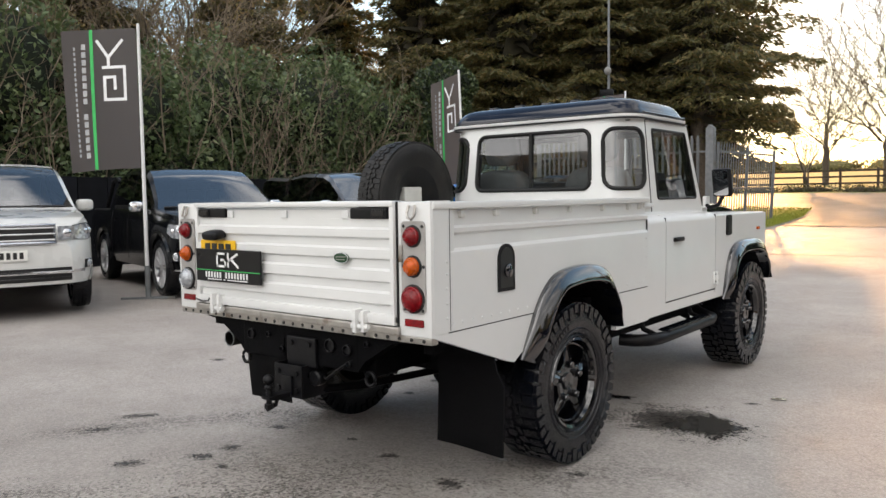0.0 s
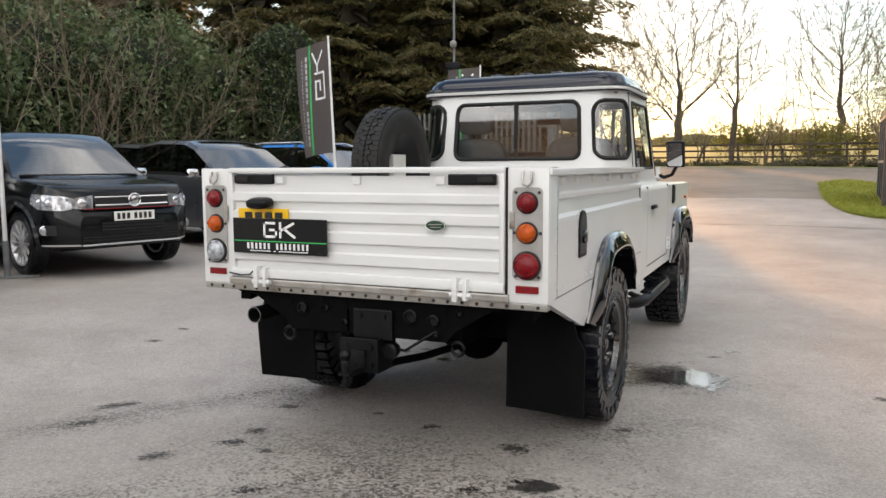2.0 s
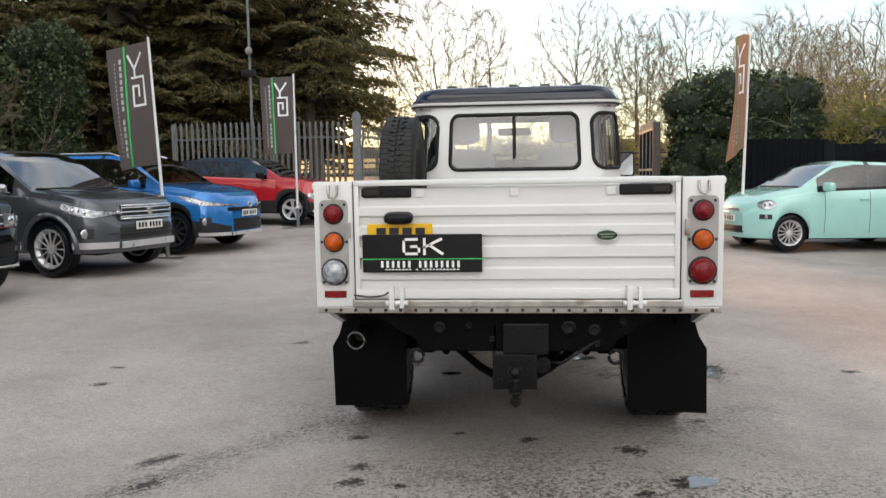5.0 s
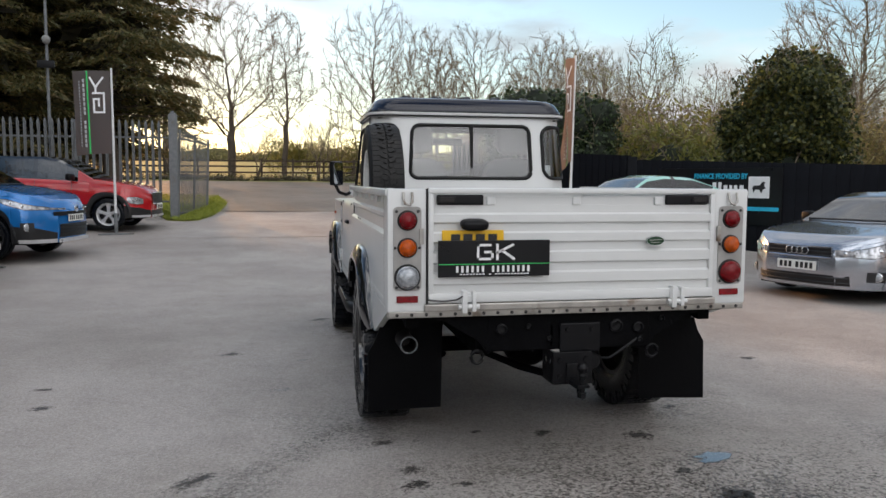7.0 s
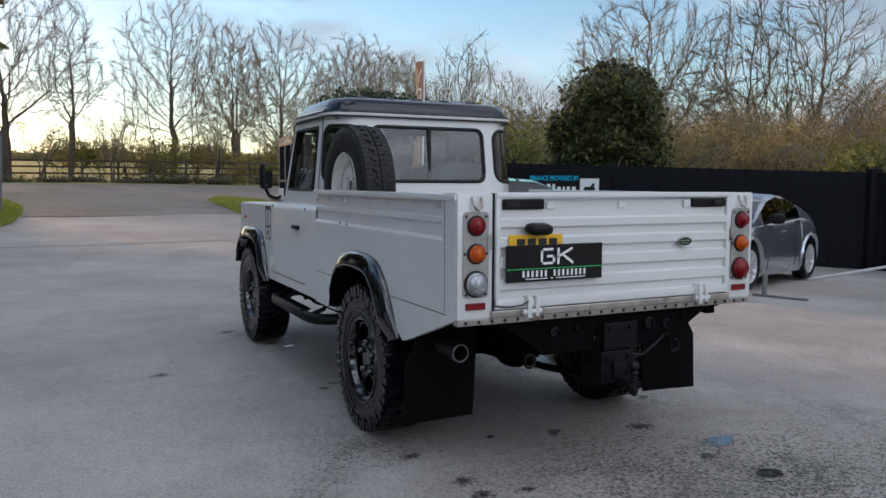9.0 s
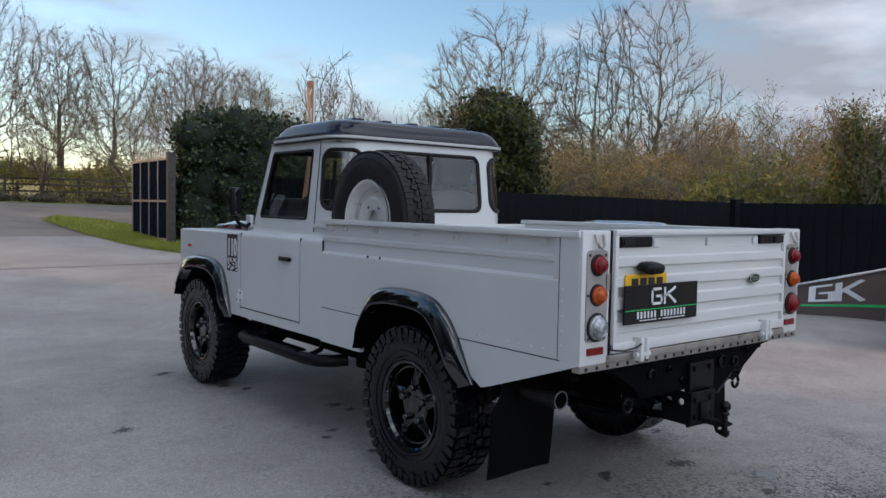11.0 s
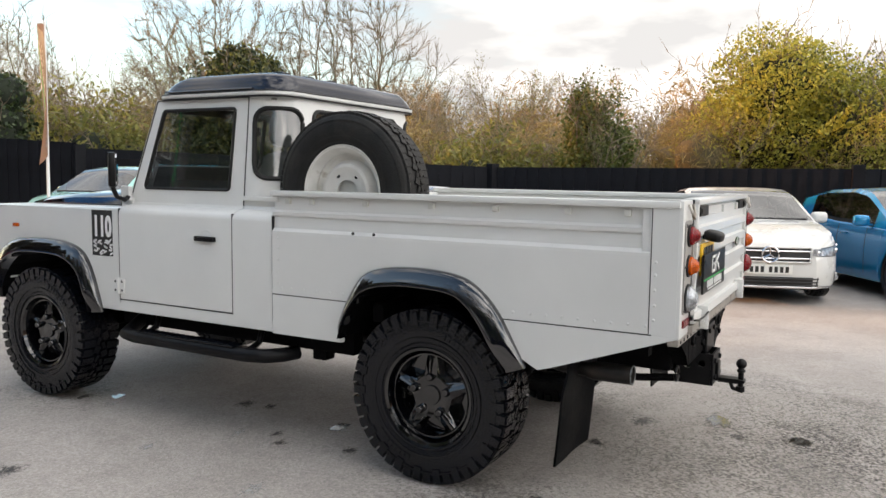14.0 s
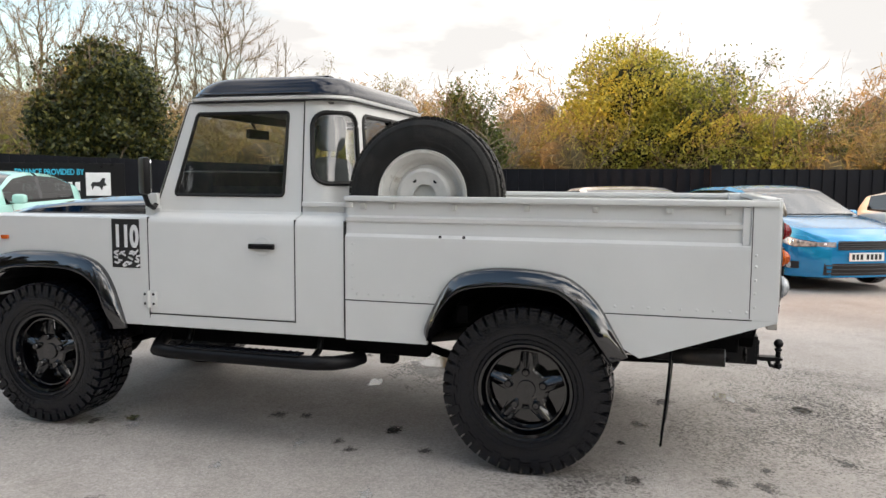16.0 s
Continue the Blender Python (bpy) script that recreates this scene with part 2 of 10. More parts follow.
FLAG = leaf_material("charcoal_flag_cloth", ((0.046, 0.044, 0.049), (0.050, 0.048, 0.052)), 0.5, (0.33, 0.25, 0.20))
POLE = material("white_flag_pole", (0.66, 0.66, 0.66), 0.35, vary=0.05)
CYAN = material("cyan_lettering", (0.02, 0.42, 0.62), 0.45)
BARK = material("grey_brown_bark", (0.085, 0.066, 0.05), 0.85, vary=0.35, grain=12, bump=0.5, bump_scale=30)
TWIG = material("bare_twig_bark", (0.21, 0.17, 0.125), 0.85, vary=0.3, grain=4, spec=0.2)
WOOD = material("weathered_fence_wood", (0.06, 0.046, 0.034), 0.85, vary=0.3, grain=10, bump=0.3)
EVERGREEN = leaf_material("laurel_leaf", ((0.044, 0.066, 0.028), (0.080, 0.122, 0.048), (0.118, 0.165, 0.064), (0.170, 0.205, 0.095)), 0.3)
IVY = leaf_material("ivy_leaf", ((0.014, 0.028, 0.013), (0.03, 0.055, 0.02), (0.05, 0.075, 0.025), (0.08, 0.10, 0.03)), 0.2)
CONIFER = leaf_material("conifer_needles", ((0.056, 0.064, 0.026), (0.105, 0.103, 0.039), (0.155, 0.132, 0.048), (0.215, 0.155, 0.064)), 0.5)
SPRING = leaf_material("spring_leaf", ((0.15, 0.16, 0.045), (0.24, 0.24, 0.055), (0.12, 0.13, 0.04), (0.31, 0.29, 0.07)), 0.45)
BRUSH = leaf_material("dry_brush_twig", ((0.20, 0.14, 0.065), (0.28, 0.195, 0.085), (0.17, 0.15, 0.055), (0.24, 0.205, 0.07)), 0.4)
DUSK = leaf_material("dark_brush_twig", ((0.06, 0.04, 0.026), (0.10, 0.066, 0.042), (0.075, 0.07, 0.03), (0.12, 0.085, 0.05)), 0.3)
GRASS = leaf_material("grass_blade", ((0.15, 0.20, 0.03), (0.23, 0.29, 0.035), (0.30, 0.34, 0.045), (0.33, 0.33, 0.06)), 0.3)


def ground_height(x, y):
    z = 0.041 * (y - 9.0) * 0.5 * (1 + math.tanh((y - 9.0) / 4.0)) if y < 42 else 0.041 * 33
    if y > 46:
        z += 0.036 * (min(y, 190) - 46)
    if x > 1.5:
        z -= min(0.018 * (x - 1.5), 0.17)
    if x < -2:
        z += min(0.012 * (-2 - x), 0.06)
    return z


# ---- helpers for meshes ----
def part(name, bm, mat, parent=None, label="", smooth=False, sharp=35):
    me = bpy.data.meshes.new(name)
    bmesh.ops.recalc_face_normals(bm, faces=bm.faces[:])
    bm.to_mesh(me)
    bm.free()
    return finish(name, me, mat, parent, label, smooth, sharp)


def finish(name, me, mat, parent=None, label="", smooth=False, sharp=35):
    me.materials.append(mat)
    if smooth:
        me.shade_smooth()
        me.set_sharp_from_angle(angle=radians(sharp))
    ob = new(name, me)
    if parent:
        ob.parent = parent
    if label:
        tagged(ob, label)
    return ob


def raw(name, verts, faces, mat, parent=None, label="", smooth=False, sharp=35):
    me = bpy.data.meshes.new(name)
    me.from_pydata(verts, [], faces)
    me.update()
    return finish(name, me, mat, parent, label, smooth, sharp)


def root(name, m, label, category, group="", kind=""):
    ob = new(name)
    ob.empty_display_size = 0.1
    ob.matrix_world = m
    return tagged(ob, label, category, group, kind)


def BM():
    return bmesh.new()


def box(bm, x0, x1, y0, y1, z0, z1, bev=0.0, seg=2, m=None):
    r = bmesh.ops.create_cube(bm, size=1.0)
    vs = r["verts"]
    for v in vs:
        v.co = Vector(((x0 + x1) / 2 + v.co.x * (x1 - x0), (y0 + y1) / 2 + v.co.y * (y1 - y0), (z0 + z1) / 2 + v.co.z * (z1 - z0)))
    if bev:
        es = list({e for v in vs for e in v.link_edges})
        r = bmesh.ops.bevel(bm, geom=es, offset=bev, segments=seg, affect="EDGES", profile=0.6)
        vs = list({v for v in vs if v.is_valid} | set(r["verts"]))
    if m:
        bmesh.ops.transform(bm, matrix=m, verts=vs)
    return vs


def cyl(bm, p0, p1, r0, r1=None, seg=16, caps=True):
    p0, p1 = Vector(p0), Vector(p1)
    r1 = r0 if r1 is None else r1
    q = (p1 - p0).to_track_quat("Z", "Y")
    rings = []
    for p, r in ((p0, r0), (p1, r1)):
        rings.append([bm.verts.new(p + q @ Vector((r * math.cos(a), r * math.sin(a), 0))) for a in [2 * math.pi * k / seg for k in range(seg)]])
    for k in range(seg):
        bm.faces.new((rings[0][k], rings[0][(k + 1) % seg], rings[1][(k + 1) % seg], rings[1][k]))
    if caps:
        bm.faces.new(rings[0])
        bm.faces.new(rings[1])


def tube(bm, pts, r, seg=10, closed=False):
    pts = [Vector(p) for p in pts]
    rings = []
    n = len(pts)
    up = Vector((0, 0, 1))
    for i, p in enumerate(pts):
        a = pts[(i - 1) % n] if closed or i else p
        b = pts[(i + 1) % n] if closed or i < n - 1 else p
        d = (b - a).normalized()
        s = d.cross(up)
        if s.length < 1e-3:
            s = d.cross(Vector((1, 0, 0)))
        s.normalize()
        t = s.cross(d)
        rings.append([bm.verts.new(p + s * r * math.cos(2 * math.pi * k / seg) + t * r * math.sin(2 * math.pi * k / seg)) for k in range(seg)])
    for i in range(n if closed else n - 1):
        A, B = rings[i], rings[(i + 1) % n]
        for k in range(seg):
            bm.faces.new((A[k], A[(k + 1) % seg], B[(k + 1) % seg], B[k]))
    if not closed:
        bm.faces.new(rings[0])
        bm.faces.new(rings[-1])


def prism(bm, poly, axis, a, b):
    """A polygon of (u, v) pairs pushed out along an axis from a to b: x: (y, z), y: (x, z), z: (x, y)."""
    def at(u, v, w):
        return {"x": (w, u, v), "y": (u, w, v), "z": (u, v, w)}[axis]
    A = [bm.verts.new(at(u, v, a)) for u, v in poly]
    B = [bm.verts.new(at(u, v, b)) for u, v in poly]
    n = len(poly)
    for k in range(n):
        bm.faces.new((A[k], A[(k + 1) % n], B[(k + 1) % n], B[k]))
    bm.faces.new(A)
    bm.faces.new(B)


def lathe(bm, profile, centre, axis, seg=40, closed=False):
    """A profile of (along the axis, radius) turned about an axis through the centre."""
    c = Vector(centre)
    q = Vector(axis).to_track_quat("Z", "Y")
    rings = []
    for h, r in profile:
        rings.append([bm.verts.new(c + q @ Vector((r * math.cos(2 * math.pi * k / seg), r * math.sin(2 * math.pi * k / seg), h))) for k in range(seg)])
    for i in range(len(rings) if closed else len(rings) - 1):
        A, B = rings[i], rings[(i + 1) % len(rings)]
        for k in range(seg):
            bm.faces.new((A[k], A[(k + 1) % seg], B[(k + 1) % seg], B[k]))
    return rings


def dome(bm, centre, axis, r, h, seg=24):
    prof = [(0, r)] + [(h * math.sin(a), r * math.cos(a)) for a in (0.25, 0.55, 0.85, 1.15, 1.4)] + [(h, 0.001)]
    lathe(bm, prof, centre, axis, seg)


def rounded(x0, x1, y0, y1, r, n=6):
    pts = []
    for cx, cy, a0 in ((x1 - r, y1 - r, 0), (x0 + r, y1 - r, 90), (x0 + r, y0 + r, 180), (x1 - r, y0 + r, 270)):
        for k in range(n + 1):
            a = radians(a0 + 90 * k / n)
            pts.append((cx + r * math.cos(a), cy + r * math.sin(a)))
    return pts


def pane_cell(surface, cell, hole, r, thick, wall_bm, pane_bm, seal_bm, seal_r=0.012, grow=0.0):
    """A wall patch with a rounded window in it. surface(u, v) gives the place; cell and hole are (u0, u1, v0, v1)."""
    u0, u1, v0, v1 = hole
    asp = (surface(u1, v0) - surface(u0, v0)).length / max(u1 - u0, 1e-6)
    H = [(u0 + (p[0] / asp), p[1]) for p in rounded(0, (u1 - u0) * asp, v0, v1, r)]
    c = ((u0 + u1) / 2, (v0 + v1) / 2)
    outer = []
    for u, v in H:
        du, dv = u - c[0], v - c[1]
        k = min([((cell[1] if du > 0 else cell[0]) - c[0]) / du if abs(du) > 1e-9 else 1e9, ((cell[3] if dv > 0 else cell[2]) - c[1]) / dv if abs(dv) > 1e-9 else 1e9])
        outer.append((c[0] + du * k, c[1] + dv * k))
    # corners of the cell join the loop where it turns
    for cu, cv in ((cell[0], cell[2]), (cell[1], cell[2]), (cell[0], cell[3]), (cell[1], cell[3])):
        best = min(range(len(outer)), key=lambda i: (outer[i][0] - cu) ** 2 * asp * asp + (outer[i][1] - cv) ** 2)
        outer[best] = (cu, cv)
    n = len(H)
    rings = []
    for t in (0, 0.3, 0.65, 1.0):
        rings.append([wall_bm.verts.new(surface(a[0] + (b[0] - a[0]) * t, a[1] + (b[1] - a[1]) * t)) for a, b in zip(H, outer)])
    for A, B in zip(rings, rings[1:]):
        for k in range(n):
            wall_bm.faces.new((A[k], A[(k + 1) % n], B[(k + 1) % n], B[k]))
    P = [surface(u, v) for u, v in H]
    tube(seal_bm, P, seal_r, 6, True)
    # the pane, as strips across so that it follows a curved wall
    N = 14
    grid = []
    for i in range(N + 1):
        u = u0 + (u1 - u0) * i / N
        d = min(u - u0, u1 - u) * asp
        cut = r - math.sqrt(max(r * r - (r - d) ** 2, 0)) if d < r else 0
        grid.append([pane_bm.verts.new(surface(u, v0 + cut + (v1 - v0 - 2 * cut) * j / 4)) for j in range(5)])
    for i in range(N):
        for j in range(4):
            pane_bm.faces.new((grid[i][j], grid[i + 1][j], grid[i + 1][j + 1], grid[i][j + 1]))


def smooth_line(pts, n):
    """n points on a Catmull-Rom curve through pts."""
    P = [pts[0]] + list(pts) + [pts[-1]]
    out = []
    m = len(pts) - 1
    for k in range(n):
        q = m * k / (n - 1)
        i = min(int(q), m - 1)
        t = q - i
        a, b, c, d = (np.array(P[i + j]) for j in range(4))
        out.append(tuple(0.5 * ((2 * b) + (c - a) * t + (2 * a - 5 * b + 4 * c - d) * t * t + (3 * b - a - 3 * c + d) * t ** 3)))
    return out


def pillow(bm, hx, hy, hz, m, e=0.45):
    """A soft padded block."""
    f = lambda c: math.copysign(abs(c) ** e, c)
    r = bmesh.ops.create_uvsphere(bm, u_segments=24, v_segments=14, radius=1.0)
    for v in r["verts"]:
        h = math.hypot(v.co.x, v.co.y)
        cx, cy = (v.co.x / h, v.co.y / h) if h > 1e-6 else (0, 0)
        v.co = Vector((hx * f(cx) * f(h), hy * f(cy) * f(h), hz * f(v.co.z)))
    bmesh.ops.transform(bm, matrix=m, verts=r["verts"])

# ---- the pick-up truck ----
def wheel(parent, name, x, y, z, R, width, rim_r, side, rim_mat, style, chunky=True, rubber=RUBBER):
    """A wheel about the x axis; side: the way its outer face looks (+1 or -1)."""
    wh = new(name)
    wh.parent = parent
    wh.location = (x, y, z)
    bm = BM()
    h = width / 2
    deep = 0.005 if chunky else 0.0
    prof = [(-h * 0.80, rim_r), (-h * 0.97, rim_r + 0.25 * (R - rim_r)), (-h, rim_r + 0.55 * (R - rim_r)), (-h * 0.93, rim_r + 0.84 * (R - rim_r)), (-h * 0.80, R - 0.015 - deep), (-h * 0.4, R - 0.010 - deep), (0, R - 0.008 - deep),
            (h * 0.4, R - 0.010 - deep), (h * 0.80, R - 0.015 - deep), (h * 0.93, rim_r + 0.84 * (R - rim_r)), (h, rim_r + 0.55 * (R - rim_r)), (h * 0.97, rim_r + 0.25 * (R - rim_r)), (h * 0.80, rim_r)]
    lathe(bm, prof, (0, 0, 0), (1, 0, 0), 56, closed=True)
    # fine rings and lettering ridges on the outer wall
    for rr in (rim_r + 0.02, rim_r + 0.30 * (R - rim_r), rim_r + 0.72 * (R - rim_r)):
        xx = side * h * (0.985 if rr < rim_r + 0.5 * (R - rim_r) else 0.99)
        ring = BM()
        lathe(ring, [(xx - 0.003, rr - 0.004), (xx + side * 0.003, rr), (xx - 0.003, rr + 0.004)], (0, 0, 0), (1, 0, 0), 56)
        part("sidewall_ring", ring, rubber, wh, smooth=True)
    part("tyre", bm, rubber, wh, smooth=True, sharp=40)
    if chunky and R > 0.39:
        rr = rim_r + 0.47 * (R - rim_r)
        for k in range(16):
            a = (k % 8 - 3.5) * 0.085 + (0.6 if k < 8 else 0.6 + math.pi)
            bar = BM()
            box(bar, *sorted((side * h * 0.99, side * (h + 0.003))), -0.009, 0.009, rr - 0.014, rr + 0.014, m=Matrix.Rotation(a, 4, "X"))
            part("lettering_bar", bar, rubber, wh)
    bm = BM()
    n = 44 if chunky else 72
    d = 0.012 if chunky else 0.006
    for k in range(n):
        a = 2 * math.pi * k / n
        for s in (-1, 1):
            da = (math.pi / n) * (0.5 if s > 0 else -0.5)
            lug = 0.46 if k % 2 else 0.30
            arc = 2 * math.pi * R / n
            m = Matrix.Rotation(a + da, 4, "X")
            lo = R - (0.060 if chunky else 0.03)
            box(bm, *sorted((s * h * lug, s * h * (0.90 if chunky else 0.84))), -arc * (0.40 if chunky else 0.45), arc * (0.40 if chunky else 0.45), lo + (0.03 if chunky else 0.0), R + (0.002 if chunky else -0.006), m=m)
            if chunky:
                box(bm, *sorted((s * h * 0.84, s * h * (1.025 if k % 2 else 1.01))), -arc * 0.34, arc * 0.30, R - (0.072 if k % 2 else 0.046), R - (0.010 if k % 2 else 0.004), m=m)
            m2 = Matrix.Rotation(a + da * 0.3 + s * 0.03, 4, "X") @ Matrix.Rotation(0.35 * s, 4, "Z")
            box(bm, *sorted((s * h * 0.05, s * h * (lug - 0.07))), -arc * 0.40, arc * 0.40, R - 0.03, R + 0.001, m=m2)
    part("tread", bm, rubber, wh)
    bm = BM()
    o = side * h
    # the barrel and its lips
    lathe(bm, ([(-o * 0.80, rim_r), (-o * 0.80, rim_r * 0.9)] if style != "steel" else [(o * 0.10, rim_r * 0.88)]) + [(o * 0.45, rim_r * 0.86), (o * 0.70, rim_r * 0.93), (o * 0.86, rim_r * 0.97), (o * 0.90, rim_r * 1.03), (o * 0.84, rim_r * 1.05)], (0, 0, 0), (1, 0, 0), 48)
    if style == "star":
        lathe(bm, [(o * 0.10, rim_r * 0.9), (o * 0.06, rim_r * 0.55), (o * 0.10, 0.001)], (0, 0, 0), (1, 0, 0), 40)
        lathe(bm, [(o * 0.74, rim_r * 0.90), (o * 0.66, rim_r * 0.885), (o * 0.66, rim_r * 0.86), (o * 0.40, rim_r * 0.84)], (0, 0, 0), (1, 0, 0), 48)
        N = 100
        rings = [[], [], [], [], []]
        for k in range(N):
            a = 2 * math.pi * k / N
            c = abs(((a * 5 / (2 * math.pi)) + 0.5) % 1 - 0.5) * 2
            edge = rim_r * (0.90 if c < 0.20 else 0.47 + 0.43 * max(0.0, 1 - (c - 0.20) / 0.42) ** 1.6)
            ridge = 0.12 * max(0.0, 1 - c / 0.30)
            for ring, rr, xx in zip(rings, (0.30 * rim_r, 0.42 * rim_r, edge - 0.014, edge, edge), (0.56, 0.60 + ridge, 0.60 + 0.5 * ridge - 0.16 * (edge / rim_r - 0.45), 0.56 - 0.16 * (edge / rim_r - 0.45), 0.12)):
                ring.append(bm.verts.new((o * xx, rr * math.sin(a), rr * math.cos(a))))
        for P, Q in zip(rings, rings[1:]):
            for k in range(N):
                bm.faces.new((P[k], P[(k + 1) % N], Q[(k + 1) % N], Q[k]))
        bm.faces.new(rings[0])
    elif style == "steel":
        lathe(bm, [(o * 0.30, rim_r * 0.88), (o * 0.14, rim_r * 0.80), (o * 0.12, rim_r * 0.72), (o * 0.34, rim_r * 0.66), (o * 0.52, rim_r * 0.62), (o * 0.56, rim_r * 0.56), (o * 0.50, rim_r * 0.46), (o * 0.44, rim_r * 0.40), (o * 0.43, rim_r * 0.27), (o * 0.30, rim_r * 0.26)], (0, 0, 0), (1, 0, 0), 48)
    else:
        count, wide = style
        # Black disc behind the spokes, coloured as the wheel's inner shade.
        back = BM()
        lathe(back, [(o * 0.16, rim_r * 0.92), (o * 0.12, rim_r * 0.5), (o * 0.16, 0.001)], (0, 0, 0), (1, 0, 0), 32)
        part("brake_shadow_disc", back, BLACK, wh, smooth=True)
        back = BM()
        lathe(back, [(o * 0.16, rim_r * 0.60), (o * 0.26, rim_r * 0.60), (o * 0.26, rim_r * 0.2)], (0, 0, 0), (1, 0, 0), 32)
        part("brake_disc", back, EXHAUST, wh)
        lathe(bm, [(o * 0.2, rim_r * 0.25), (o * 0.74, rim_r * 0.24), (o * 0.80, rim_r * 0.17), (o * 0.80, 0.001)], (0, 0, 0), (1, 0, 0), 24)
        for k in range(count):
            m = Matrix.Rotation(2 * math.pi * k / count, 4, "X")
            V = []
            for rr, ww, xa, xb in ((rim_r * 0.16, wide * 0.75, 0.50, 0.78), (rim_r * 0.55, wide * 0.8, 0.56, 0.80), (rim_r * 0.94, wide * 1.25, 0.66, 0.87)):
                V.append([bm.verts.new(m @ Vector(p)) for p in ((o * xa, -ww, rr), (o * xb, -ww * 0.7, rr), (o * xb, ww * 0.7, rr), (o * xa, ww, rr))])
            for P, Q in zip(V, V[1:]):
                for q in range(4):
                    bm.faces.new((P[q], P[(q + 1) % 4], Q[(q + 1) % 4], Q[q]))
    rim = part("rim", bm, rim_mat, wh, smooth=True, sharp=30)
    bm = BM()
    lathe(bm, [(-o * 0.82, rim_r * 1.02), (-o * 0.78, rim_r * 0.985), (-o * 0.60, rim_r * 0.86), (-o * 0.2, rim_r * 0.5)] + ([(-o * 0.15, 0.001)] if style != "steel" else [(o * 0.28, rim_r * 0.30)]), (0, 0, 0), (1, 0, 0), 32)
    part("rim_back", bm, BLACK, wh, smooth=True)
    if style in ("star", "steel"):
        rr = 0.40 if style == "star" else 0.42
        for k in range(5):
            a = 2 * math.pi * k / 5 + (0.0 if style == "star" else 0.6)
            bm = BM()
            lathe(bm, [(o * 0.5, 0.020), (o * 0.74, 0.019), (o * 0.79, 0.014), (o * 0.80, 0.001)] if style == "star" else [(o * 0.455, 0.011), (o * 0.47, 0.010), (o * 0.47, 0.001)],
                  (0, rim_r * rr * math.sin(a), rim_r * rr * math.cos(a)), (1, 0, 0), 12)
            part("wheel_nut", bm, RIM_BLACK if style == "star" else BLACK, wh, smooth=True)
    if style == "star":
        bm = BM()
        lathe(bm, [(o * 0.55, 0.21 * rim_r), (o * 0.62, 0.20 * rim_r), (o * 0.64, 0.001)], (0, 0, 0), (1, 0, 0), 20)
        part("hub_cap", bm, RIM_BLACK, wh, smooth=True)
    return wh


TX = -0.012
truck = root("pickup_truck", pose(TX, 0, 0), "white long-bed off-road pick-up truck with dark roof on asphalt", "pickup truck")
SX = 0.862
ARCH_OUT = [(1.625, 0.655), (1.61, 0.71), (1.53, 0.87), (1.45, 0.955), (1.31, 0.990), (1.13, 0.995), (0.96, 0.975), (0.86, 0.925), (0.77, 0.835), (0.69, 0.70), (0.635, 0.60)]
ARCH_IN = [(1.60, 0.62), (1.575, 0.70), (1.495, 0.825), (1.42, 0.88), (1.29, 0.905), (1.13, 0.908), (0.98, 0.893), (0.90, 0.845), (0.835, 0.765), (0.765, 0.65), (0.72, 0.57)]
ARCH_CUT = [((a[0] + c[0]) / 2, (a[1] + c[1]) / 2) for a, c in zip(ARCH_OUT, ARCH_IN)]


def flare(s, X, outer, inner):
    """A rounded gloss arch between two lines in the side's plane."""
    bm = BM()
    A, B = smooth_line(outer, 61), smooth_line(inner, 61)
    prof = [(-0.006, 0.0), (0.016, 0.0), (0.027, 0.05), (0.036, 0.16), (0.045, 0.34), (0.053, 0.54), (0.060, 0.74), (0.064, 0.90), (0.063, 0.97), (0.058, 1.0), (0.030, 1.01), (-0.02, 1.01)]
    rows = []
    for k, ((ya, za), (yb, zb)) in enumerate(zip(A, B)):
        fade = min(1.0, 0.45 + min(k, 60 - k) / 14)
        rows.append([bm.verts.new((s * (X + (dx * fade if dx > 0 else dx)), ya + (yb - ya) * t, za + (zb - za) * t)) for dx, t in prof])
    for P, Q in zip(rows, rows[1:]):
        for q in range(len(P) - 1):
            bm.faces.new((P[q], P[q + 1], Q[q + 1], Q[q]))
    return part("wheel_arch_flare", bm, BLACK_GLOSS, truck, "gloss black wheel arch flare", smooth=True, sharp=50)


